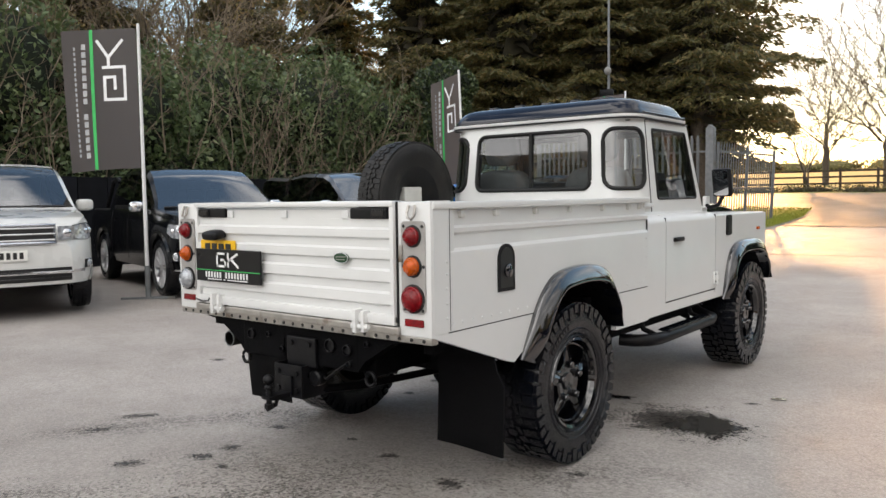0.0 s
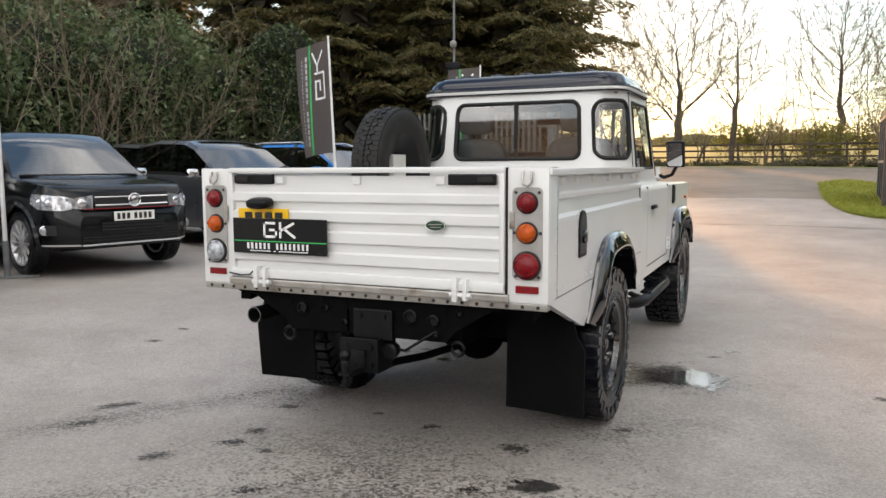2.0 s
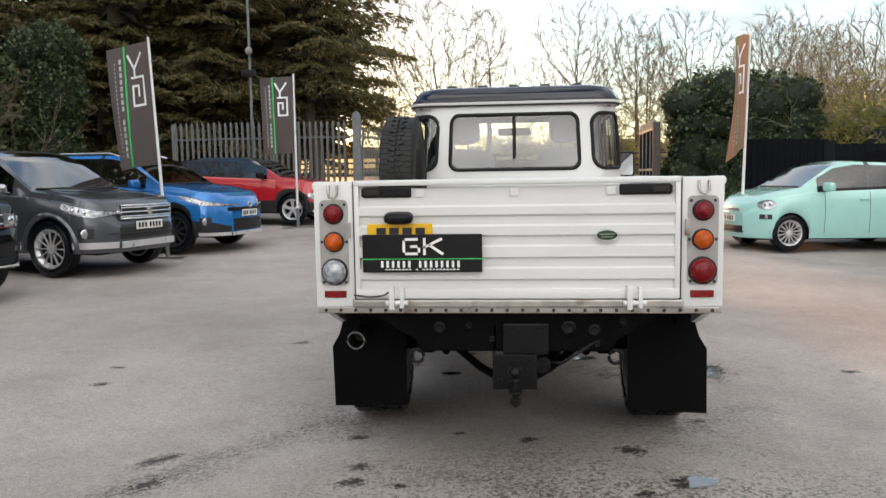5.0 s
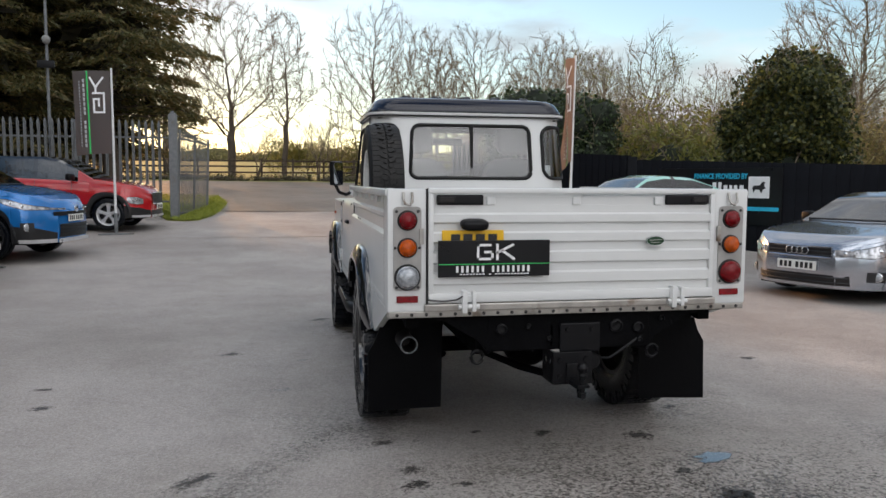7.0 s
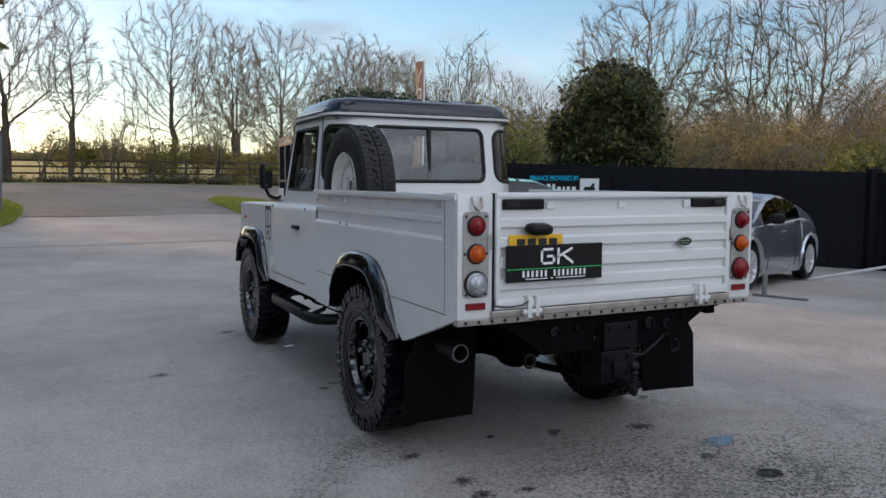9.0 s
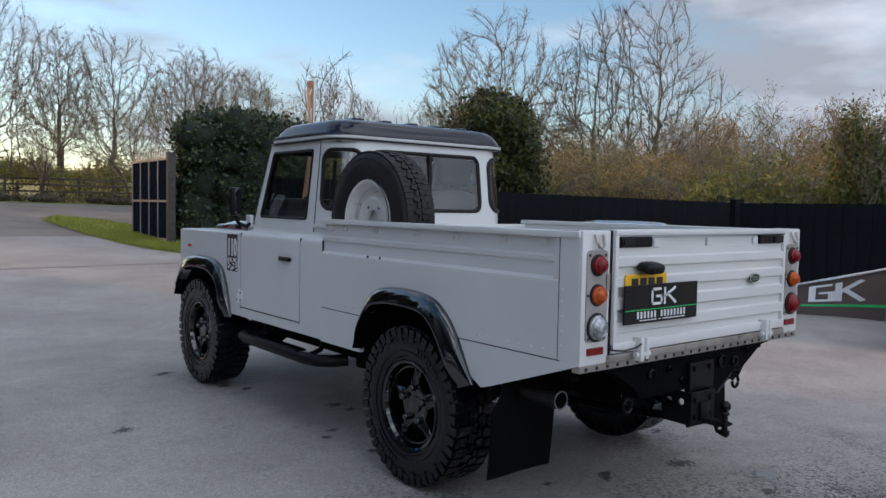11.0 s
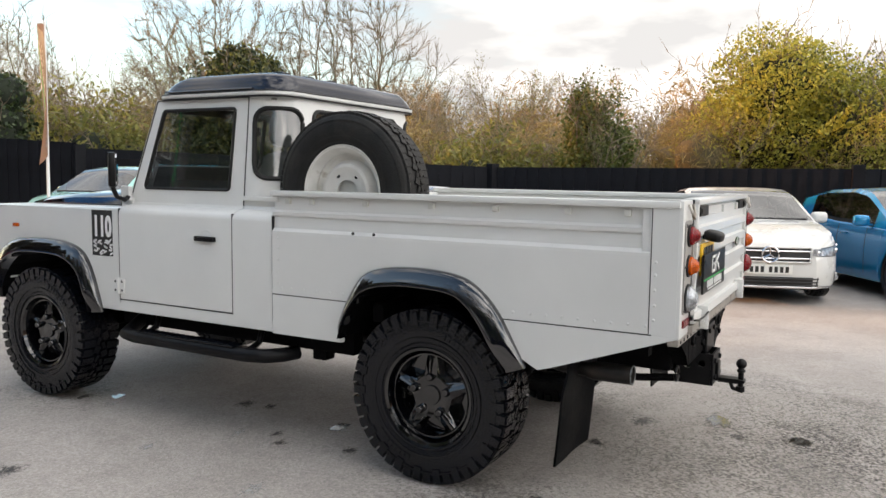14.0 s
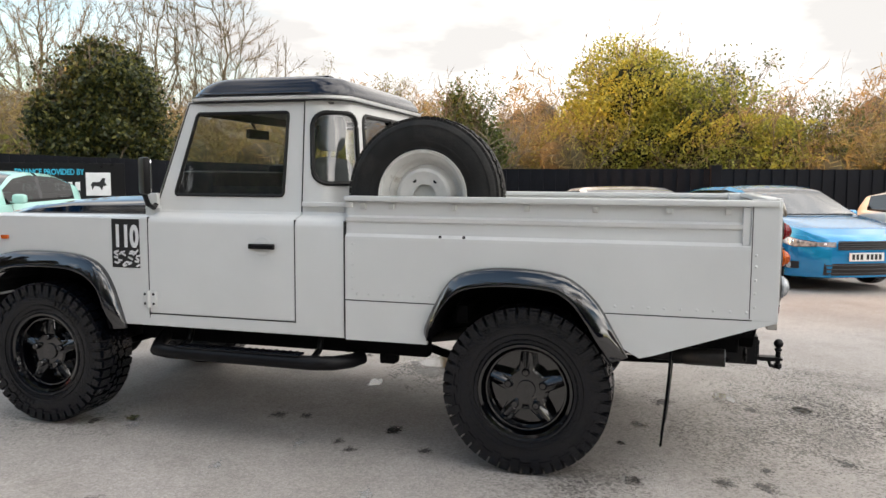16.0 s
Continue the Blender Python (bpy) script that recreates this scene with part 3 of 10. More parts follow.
for s in (-1, 1):
    # tub side: lower skin round the wheel arch, swaged upper band, rail
    bm = BM()
    cut = ARCH_CUT
    low = [p for p in cut if p[1] < 0.79]
    rear = [(0.015, 0.797), (0.015, 0.790), (0.53, 0.612), (0.585, 0.597)] + [p for p in cut[::-1] if p[0] < 1.0 and 0.598 < p[1] < 0.79] + [(0.806, 0.797)]
    prism(bm, rear, "x", s * (SX - 0.03), s * SX)
    front = [(2.045, 0.595), (2.045, 0.797), (1.552, 0.797)] + [p for p in cut[::-1] if p[0] > 1.2 and p[1] < 0.79] + [(1.612, 0.595)]
    prism(bm, front, "x", s * (SX - 0.03), s * SX)
    top = [(0.015, 0.803), (0.808, 0.803)] + [p for p in cut[::-1] if p[1] > 0.805] + [(1.550, 0.803)] + [(2.045, 0.803), (2.045, 1.112), (0.125, 1.112), (0.125, 1.335), (0.015, 1.335)]
    prism(bm, top, "x", s * (SX - 0.03), s * (SX + 0.001))
    # swaged band as a profile along y
    band = [(1.112, SX + 0.001), (1.125, SX), (1.14, SX - 0.018), (1.195, SX - 0.020), (1.205, SX - 0.008), (1.222, SX - 0.006), (1.232, SX - 0.022), (1.300, SX - 0.024), (1.300, SX - 0.05), (1.112, SX - 0.05)]
    A = [bm.verts.new((s * x, 0.125, z)) for z, x in band]
    B = [bm.verts.new((s * x, 2.045, z)) for z, x in band]
    for k in range(len(band)):
        bm.faces.new((A[k], A[(k + 1) % len(band)], B[(k + 1) % len(band)], B[k]))
    bm.faces.new(A)
    bm.faces.new(B)
    box(bm, *sorted((s * (SX - 0.006), s * (SX - 0.03))), 0.125, 0.16, 1.112, 1.30, 0.004)
    side = part("tub_side", bm, WHITE, truck)
    for y0, y1 in ((0.02, 0.806), (1.552, 2.04)):
        bm = BM()
        box(bm, *sorted((s * (SX - 0.02), s * (SX - 0.0025))), y0, y1, 0.796, 0.804)
        part("seam", bm, INK, side)
    bm = BM()
    box(bm, *sorted((s * (SX - 0.02), s * (SX + 0.0016))), 0.117, 0.121, 0.806, 1.33)
    part("seam", bm, INK, side)
    bm = BM()
    box(bm, *sorted((s * (SX - 0.065), s * (SX + 0.010))), 0.012, 2.05, 1.302, 1.330, 0.008)
    part("tub_rail", bm, WHITE, truck, smooth=True)
    for yy in (0.22, 0.47, 0.80, 1.12, 1.48, 1.80, 1.95):
        bm = BM()
        box(bm, *sorted((s * (SX - 0.03), s * (SX - 0.004))), yy - 0.014, yy + 0.014, 1.264, 1.292, 0.005)
        part("cleat", bm, WHITE_OLD, side)
    # rivets
    bm = BM()
    for yy in [0.13, 0.20, 0.27, 0.34, 0.41, 0.48, 0.55, 0.62, 0.70, 0.78] + [1.52, 1.60, 1.68, 1.76, 1.84, 1.92, 1.98]:
        dome(bm, (s * SX, yy, 0.835), (s, 0, 0), 0.007, 0.005, 8)
    for zz in (0.86, 0.92, 0.98, 1.04, 1.09):
        dome(bm, (s * SX, 0.10, zz), (s, 0, 0), 0.007, 0.005, 8)
        dome(bm, (s * SX, 2.005, zz), (s, 0, 0), 0.007, 0.005, 8)
    tagged(part("rivet_line", bm, WHITE, side), kind="stuff")
    if s < 0:
        for yy in (1.545, 1.425):
            bm = BM()
            lathe(bm, [(-0.001, 0.008), (0.003, 0.008), (0.004, 0.001)], (s * (SX - 0.005), yy, 1.133), (s, 0, 0), 10)
            part("plug", bm, INK, side)
    # wheel arch flare
    flare(s, SX, ARCH_OUT, ARCH_IN)
    # inner arch liner
    bm = BM()
    L = [(y, z + 0.004) for y, z in ARCH_IN]
    A = [bm.verts.new((s * (SX + 0.054), y, z)) for y, z in L]
    B = [bm.verts.new((s * 0.50, y, z)) for y, z in L]
    for k in range(len(L) - 1):
        bm.faces.new((A[k], A[k + 1], B[k + 1], B[k]))
    bm.faces.new(B)
    part("arch_liner", bm, CHASSIS, truck)

# rear corner posts, lamp panels and lamps
for s in (-1, 1):
    bm = BM()
    box(bm, *sorted((s * 0.690, s * SX)), 0.0, 0.11, 0.79, 1.333, 0.008)
    post = part("rear_corner_post", bm, WHITE, truck, smooth=True)
    bm = BM()
    prism(bm, rounded(s * 0.775 - 0.062, s * 0.775 + 0.062, 0.885, 1.255, 0.02), "y", -0.006, 0.004)
    part("lamp_panel", bm, LAMP_PLATE, post, "grey lamp panel")
    for zz, r, m, nm in ((1.195, 0.032, RED_LENS, "brake_lamp"), (1.075, 0.032, AMBER_LENS, "indicator_lamp"), (0.945, 0.046, CLEAR_LENS if s < 0 else RED_LENS, "reversing_lamp" if s < 0 else "fog_lamp")):
        bm = BM()
        lathe(bm, [(0, r + 0.006), (0.018, r + 0.005), (0.022, r)], (s * 0.775, -0.005, zz), (0, -1, 0), 28)
        dome(bm, (s * 0.775, -0.022, zz), (0, -1, 0), r, 0.026, 28)
        for q in (0.30, 0.55, 0.80):
            tube(bm, [(s * 0.775 + r * q * math.cos(a), -0.0225 - 0.026 * math.sqrt(1 - q * q), zz + r * q * math.sin(a)) for a in [k * math.pi / 12 for k in range(24)]], 0.0012, 4, True)
        lamp = part(nm, bm, m, post, smooth=True)
        bm = BM()
        lathe(bm, [(0, r + 0.013), (0.007, r + 0.012), (0.009, r + 0.006)], (s * 0.775, -0.005, zz), (0, -1, 0), 28)
        part("lamp_gasket", bm, SEAL, lamp, "black rubber gasket", smooth=True)
    for zz, dx in ((1.235, 0.048), (1.235, -0.048), (1.075, 0.054), (1.075, -0.054), (0.90, 0.048), (0.90, -0.048)):
        bm = BM()
        dome(bm, (s * 0.775 + dx, -0.006, zz), (0, -1, 0), 0.007, 0.005, 8)
        part("panel_screw", bm, INK, post)
    bm = BM()
    box(bm, s * 0.775 - 0.048, s * 0.775 + 0.048, -0.008, 0.002, 0.832, 0.862, 0.003)
    part("reflector", bm, RED_LENS, post, "red rectangular reflector")
    bm = BM()
    hook = [(s * 0.775 - 0.018, -0.006, 1.318), (s * 0.775 - 0.020, -0.016, 1.29), (s * 0.775 - 0.012, -0.022, 1.268), (s * 0.775 + 0.006, -0.022, 1.262), (s * 0.775 + 0.020, -0.020, 1.276), (s * 0.775 + 0.020, -0.012, 1.318)]
    tube(bm, hook, 0.006, 8)
    part("hook", bm, STEEL, post, "worn steel hook", smooth=True)
    bm = BM()
    box(bm, s * 0.712 - 0.010, s * 0.712 + 0.010, -0.012, 0.0, 1.09, 1.16, 0.003)
    part("latch_plate", bm, STEEL, post)

# tailgate: pressed profile
gate = new("tailgate")
gate.parent = truck
bm = BM()
prof = [(0.838, -0.004)]
for z0, z1 in ((0.905, 0.965), (0.998, 1.058), (1.091, 1.145), (1.178, 1.228)):
    prof += [(z0, -0.004), (z0 + 0.009, -0.018), (z1 - 0.009, -0.018), (z1, -0.004)]
prof += [(1.262, -0.004), (1.262, 0.014), (0.838, 0.014)]
A = [bm.verts.new((-0.665, y, z)) for z, y in prof]
B = [bm.verts.new((0.665, y, z)) for z, y in prof]
for k in range(len(prof)):
    bm.faces.new((A[k], A[(k + 1) % len(prof)], B[(k + 1) % len(prof)], B[k]))
bm.faces.new(A)
bm.faces.new(B)
part("pressed_panel", bm, WHITE, gate)
bm = BM()
box(bm, -0.683, 0.683, 0.0, 0.03, 1.262, 1.300, 0.0)
box(bm, -0.683, -0.660, -0.020, 0.02, 0.835, 1.333, 0.006)
box(bm, 0.660, 0.683, -0.020, 0.02, 0.835, 1.333, 0.006)
box(bm, -0.683, 0.683, -0.022, 0.02, 0.828, 0.872, 0.008)
part("gate_frame", bm, WHITE, gate, smooth=True)
bm = BM()
box(bm, -0.684, 0.684, -0.024, 0.045, 1.312, 1.337, 0.009)
part("gate_rail", bm, WHITE, gate, smooth=True)
for s in (-1, 1):
    # Black strip fills the open gap, so its shade is in the colour.
    bm = BM()
    box(bm, *sorted((s * 0.6832, s * 0.6898)), -0.004, 0.02, 0.80, 1.333)
    part("gate_gap_shade", bm, SEAL, gate)
for x in (-0.40, 0.0, 0.40):
    bm = BM()
    box(bm, x - 0.02, x + 0.02, -0.012, 0.002, 1.262, 1.298, 0.005)
    part("cleat", bm, WHITE, gate)
for s in (-1, 1):
    bm = BM()
    box(bm, *sorted((s * 0.435, s * 0.645)), -0.016, 0.004, 1.262, 1.308, 0.008)
    box(bm, *sorted((s * 0.56, s * 0.648)), -0.022, -0.010, 1.268, 1.302, 0.003)
    part("gate_latch", bm, BLACK, gate, "black latch with dark worn plate")
    bm = BM()
    box(bm, *sorted((s * 0.57, s * 0.635)), -0.026, -0.021, 1.275, 1.296, 0.002)
    part("latch_tongue", bm, EXHAUST, gate)
    # hinge
    hx = s * 0.50
    bm = BM()
    box(bm, hx - 0.036, hx - 0.012, -0.050, 0.0, 0.785, 0.885, 0.006)
    box(bm, hx + 0.010, hx + 0.030, -0.044, 0.0, 0.790, 0.880, 0.006)
    box(bm, hx - 0.04, hx + 0.034, -0.03, 0.0, 0.83, 0.862, 0.004)
    cyl(bm, (hx - 0.05, -0.030, 0.812), (hx + 0.045, -0.030, 0.812), 0.012, seg=12)
    part("gate_hinge", bm, WHITE, gate, smooth=True)
# plate lamp, number plate, dealer board, badge
bm = BM()
pillow(bm, 0.062, 0.040, 0.023, pose(-0.485, -0.050, 1.178, 12), 0.6)
box(bm, -0.535, -0.435, -0.04, -0.010, 1.164, 1.196, 0.008)
part("plate_lamp", bm, BLACK, gate, "black plastic number plate lamp", smooth=True)
bm = BM()
box(bm, -0.625, -0.345, -0.028, -0.020, 1.02, 1.152, 0.004)
plate = part("number_plate", bm, YELLOW, truck, "yellow rear number plate")
for k in range(4):
    bm = BM()
    box(bm, -0.585 + k * 0.056, -0.545 + k * 0.056, -0.031, -0.027, 1.075, 1.135)
    part("plate_bar", bm, INK, plate)
bm = BM()
box(bm, -0.645, -0.135, -0.044, -0.034, 0.946, 1.108, 0.003)
board = part("dealer_board", bm, BOARD, truck, "black dealer board with white mark and green line")


def strokes(parent, pts_list, plane, width, mat, name):
    """Flat strokes as boxes between pairs of points (u, v), set on a plane function."""
    for pts in pts_list:
        bm = BM()
        for (u0, v0), (u1, v1) in zip(pts, pts[1:]):
            d = Vector((u1 - u0, v1 - v0))
            n = Vector((-d.y, d.x)).normalized() * width / 2
            e = d.normalized() * width / 2
            q = [Vector((u0, v0)) - e + n, Vector((u0, v0)) - e - n, Vector((u1, v1)) + e - n, Vector((u1, v1)) + e + n]
            A = [bm.verts.new(plane(p.x, p.y, 0.0)) for p in q]
            B = [bm.verts.new(plane(p.x, p.y, 0.003)) for p in q]
            for k in range(4):
                bm.faces.new((A[k], A[(k + 1) % 4], B[(k + 1) % 4], B[k]))
            bm.faces.new(B)
        part(name, bm, mat, parent)


MARK = [[(0.36, 0.95), (0.05, 0.95), (0.05, 0.05), (0.42, 0.05), (0.42, 0.50), (0.24, 0.50)], [(0.55, 0.05), (0.55, 0.95)], [(0.55, 0.45), (0.95, 0.95)], [(0.68, 0.58), (0.98, 0.05)]]
strokes(board, [[(-0.475 + u * 0.175, 1.022 + v * 0.068) for u, v in p] for p in MARK], lambda u, v, h: (u, -0.044 - h, v), 0.011, LOGO_WHITE, "mark")
strokes(board, [[(-0.643, 1.003), (-0.137, 1.003)]], lambda u, v, h: (u, -0.044 - h, v), 0.004, GREEN, "green_line")
strokes(board, [[(-0.560 + k * 0.0232, 0.972), (-0.560 + k * 0.0232, 0.990)] for k in range(15) if k != 6], lambda u, v, h: (u, -0.044 - h, v), 0.010, LOGO_WHITE, "lettering_bar")
strokes(board, [[(-0.545 + k * 0.0145, 0.9585), (-0.540 + k * 0.0145, 0.9585)] for k in range(22) if k not in (8, 10)], lambda u, v, h: (u, -0.044 - h, v), 0.005, LOGO_WHITE, "lettering_bar")
bm = BM()
lathe(bm, [(0, 0.046), (0.005, 0.046), (0.007, 0.040), (0.007, 0.001)], (0, 0, 0), (0, -1, 0), 28)
for v in bm.verts:
    v.co.z *= 0.52
bmesh.ops.translate(bm, verts=bm.verts[:], vec=(0.383, -0.017, 1.096))
badge = part("oval_badge", bm, BADGE, truck, "dark green oval badge with pale rim", smooth=True)
bm = BM()
tube(bm, [(0.383 + 0.044 * math.cos(a), -0.025, 1.096 + 0.022 * math.sin(a)) for a in [k * math.pi / 12 for k in range(24)]], 0.0016, 6, True)
part("badge_rim", bm, ALLOY, badge)
strokes(badge, [[(0.355, 1.099), (0.412, 1.101)], [(0.360, 1.088), (0.405, 1.089)]], lambda u, v, h: (u, -0.024 - h, v), 0.0028, LAMP_PLATE, "lettering_bar")

# tub floor, headboard, wheel boxes, rear sill
bm = BM()
prism(bm, [(-0.835, 0.03), (0.835, 0.03), (0.835, 0.70), (0.455, 0.70), (0.455, 1.58), (0.835, 1.58), (0.835, 2.045), (-0.835, 2.045), (-0.835, 1.58), (-0.455, 1.58), (-0.455, 0.70), (-0.835, 0.70)], "z", 0.80, 0.826)
tub_floor = part("tub_floor", bm, WHITE_OLD, truck)
for k in range(14):
    bm = BM()
    box(bm, -0.46 + k * 0.07, -0.435 + k * 0.07, 0.05, 2.0, 0.8262, 0.834)
    part("floor_rib", bm, WHITE_OLD, tub_floor)
bm = BM()
box(bm, -0.835, 0.835, 2.020, 2.045, 0.83, 1.27, 0.0)
box(bm, -0.85, 0.85, 2.010, 2.055, 1.27, 1.30, 0.008)
part("headboard", bm, WHITE, truck)
for s in (-1, 1):
    bm = BM()
    arc = [(y, z + 0.010) for y, z in ARCH_IN if z > 0.80]
    hood = [(y + (0.02 if y > 1.11 else -0.02), z + 0.020) for y, z in arc]
    prism(bm, hood + arc[::-1], "x", s * 0.47, s * 0.83)
    prism(bm, hood, "x", s * 0.455, s * 0.47)
    part("wheel_box", bm, WHITE_OLD, truck)
bm = BM()
box(bm, -0.858, 0.858, 0.002, 0.045, 0.762, 0.790, 0.004)
box(bm, -0.70, 0.70, -0.018, 0.03, 0.790, 0.824, 0.006)
sill = part("rear_sill", bm, STEEL, truck, "worn bare metal rear sill with bolt holes")
bm = BM()
for k in range(26):
    x = -0.82 + k * 0.0656
    lathe(bm, [(0.0, 0.008), (0.004, 0.008), (0.005, 0.001)], (x, 0.003, 0.776), (0, -1, 0), 8)
tagged(part("bolt_row", bm, INK, sill), kind="stuff")
bm = BM()
tube(bm, [(-0.69, -0.024, 0.846), (-0.62, -0.03, 0.838), (-0.56, -0.04, 0.845), (-0.535, -0.05, 0.862)], 0.004, 6)
part("lamp_cable", bm, INK, truck)

# chassis, crossmember, axles, springs, exhaust
bm = BM()
box(bm, -0.40, 0.40, 0.05, 0.14, 0.585, 0.762, 0.008)
for s in (-1, 1):
    prism(bm, [(s * 0.398, 0.590), (s * 0.398, 0.762), (s * 0.70, 0.762), (s * 0.70, 0.748), (s * 0.60, 0.735), (s * 0.44, 0.64)], "y", 0.052, 0.12)
cross = part("rear_crossmember", bm, CHASSIS, truck)
for x, z, r in ((0.23, 0.69, 0.032), (0.34, 0.68, 0.026), (-0.33, 0.69, 0.026), (0.46, 0.72, 0.014), (-0.20, 0.70, 0.014), (-0.1, 0.64, 0.014), (0.02, 0.64, 0.014), (0.35, 0.62, 0.014)):
    bm = BM()
    lathe(bm, [(0.0, r), (0.012, r), (0.014, r * 0.8), (0.002, r * 0.72), (0.0, 0.001)], (x, 0.05, z), (0, -1, 0), 18)
    part("grommet", bm, BLACK, cross, smooth=True)
for s in (-1, 1):
    bm = BM()
    box(bm, *sorted((s * 0.36, s * 0.44)), 0.12, 4.45, 0.56, 0.70, 0.01)
    part("chassis_rail", bm, CHASSIS, truck)
    bm = BM()
    prism(bm, [(0.14, 0.762), (0.14, 0.69), (0.42, 0.72), (0.42, 0.762)], "x", s * 0.70, s * 0.76)
    box(bm, *sorted((s * 0.55, s * 0.82)), 0.14, 0.50, 0.735, 0.765)
    part("tub_bracket", bm, CHASSIS, truck)
for yy in (0.75, 1.45, 1.95, 2.6, 3.3):
    bm = BM()
    box(bm, -0.78, 0.78, yy - 0.03, yy + 0.03, 0.70, 0.79, 0.005)
    part("body_outrigger", bm, CHASSIS, truck)
WY, FY, WZ, WR = 1.112, 3.915, 0.403, 0.405
for yy in (WY, FY):
    bm = BM()
    cyl(bm, (-0.70, yy, WZ), (0.70, yy, WZ), 0.045, seg=14)
    dx = 0.12 if yy < 2 else -0.22
    dome(bm, (dx, yy, WZ), (0, -1, 0), 0.155, 0.13, 20)
    dome(bm, (dx, yy, WZ), (0, 1, 0), 0.155, 0.16, 20)
    part("axle", bm, CHASSIS, truck, smooth=True)
    for s in (-1, 1):
        bm = BM()
        tube(bm, [(s * 0.47 + 0.055 * math.cos(a), yy + 0.055 * math.sin(a), WZ + 0.06 + a * 0.0068) for a in [k * 0.5 for k in range(64)]], 0.011, 6)
        part("coil_spring", bm, CHASSIS, truck, smooth=True)
        bm = BM()
        cyl(bm, (s * 0.50, yy - 0.14 if yy < 2 else yy + 0.1, WZ - 0.02), (s * 0.46, yy - 0.30 if yy < 2 else yy + 0.12, 0.66), 0.028, seg=10)
        part("damper", bm, CHASSIS, truck, smooth=True)
        bm = BM()
        tube(bm, [(s * 0.40, yy + (0.0 if yy < 2 else -0.05), WZ - 0.06), (s * 0.40, yy + (0.55 if yy < 2 else -0.4), WZ + 0.05), (s * 0.40, yy + (0.95 if yy < 2 else -0.75), 0.58)], 0.024, 8)
        part("trailing_arm", bm, CHASSIS, truck, smooth=True)
bm = BM()
cyl(bm, (0.05, 1.25, 0.44), (0.02, 2.5, 0.56), 0.035, seg=10)
cyl(bm, (0.10, 2.7, 0.56), (-0.15, 3.75, 0.46), 0.030, seg=10)
part("propshaft", bm, CHASSIS, truck, smooth=True)
bm = BM()
box(bm, -0.25, 0.28, 2.45, 3.25, 0.45, 0.70, 0.06)
box(bm, -0.22, 0.22, 3.25, 4.3, 0.55, 0.95, 0.06)
part("gearbox", bm, CHASSIS, truck, smooth=True)
bm = BM()
box(bm, 0.20, 0.60, 0.48, 0.68, 0.52, 0.74, 0.04)
part("fuel_tank", bm, CHASSIS, truck, smooth=True)
bm = BM()
box(bm, 0.46, 0.80, 2.45, 3.05, 0.56, 0.72, 0.03)
box(bm, -0.80, -0.46, 2.2, 3.05, 0.58, 0.72, 0.03)
part("underseat_tank", bm, CHASSIS, truck, smooth=True)
bm = BM()
tube(bm, [(-0.30, 2.6, 0.50), (-0.45, 1.9, 0.52), (-0.52, 1.45, 0.60), (-0.56, 1.1, 0.64), (-0.64, 0.80, 0.625), (-0.72, 0.52, 0.60), (-0.738, 0.36, 0.597)], 0.032, 14)
part("exhaust_pipe", bm, EXHAUST, truck, "dull steel exhaust pipe", smooth=True)
bm = BM()
lathe(bm, [(0, 0.034), (0.03, 0.040), (0.19, 0.041), (0.193, 0.037), (0.04, 0.035), (0.03, 0.001)], (-0.742, 0.40, 0.597), (0.03, -1, 0), 24)
tip = part("exhaust_tip", bm, EXHAUST, truck, smooth=True)
bm = BM()
tube(bm, [(-0.736 + 0.039 * math.cos(a), 0.207, 0.597 + 0.039 * math.sin(a)) for a in [k * math.pi / 12 for k in range(24)]], 0.0035, 6, True)
part("tip_rim", bm, GALV, tip, "worn steel pipe mouth", smooth=True)
# tow hitch
hitch = new("tow_hitch")
hitch.parent = truck
bm = BM()
box(bm, -0.052, 0.145, 0.032, 0.050, 0.575, 0.712, 0.006)
part("bolt_plate", bm, BLACK, hitch)


def holed_plate(y0, y1, z0, z1, x, holes):
    """An upright plate along y with round or long holes right through it: (y, z, half length, radius)."""
    bm = BM()
    cells = sorted(holes)
    edges = [y0] + [(a[0] + b[0]) / 2 for a, b in zip(cells, cells[1:])] + [y1]
    for (hy, hz, hl, r), a, b in zip(cells, edges, edges[1:]):
        ring = []
        for k in range(20):
            q = 2 * math.pi * (k + 0.5) / 20
            ring.append((hy + r * math.cos(q) + math.copysign(hl, math.cos(q)), hz + r * math.sin(q)))
        out = []
        for u, v in ring:
            du, dv = u - hy, v - hz
            f = min(((b if du > 0 else a) - hy) / du if abs(du) > 1e-9 else 1e9, ((z1 if dv > 0 else z0) - hz) / dv if abs(dv) > 1e-9 else 1e9)
            out.append((hy + du * f, hz + dv * f))
        for cu, cv in ((a, z0), (b, z0), (a, z1), (b, z1)):
            i = min(range(20), key=lambda i: (out[i][0] - cu) ** 2 + (out[i][1] - cv) ** 2)
            out[i] = (cu, cv)
        V = [[bm.verts.new((xx, u, v)) for u, v in L] for xx in (x - 0.005, x + 0.005) for L in (ring, out)]
        for k in range(20):
            j = (k + 1) % 20
            bm.faces.new((V[0][k], V[0][j], V[1][j], V[1][k]))
            bm.faces.new((V[2][k], V[2][j], V[3][j], V[3][k]))
            bm.faces.new((V[0][k], V[0][j], V[2][j], V[2][k]))
            bm.faces.new((V[1][k], V[1][j], V[3][j], V[3][k]))
    return bm


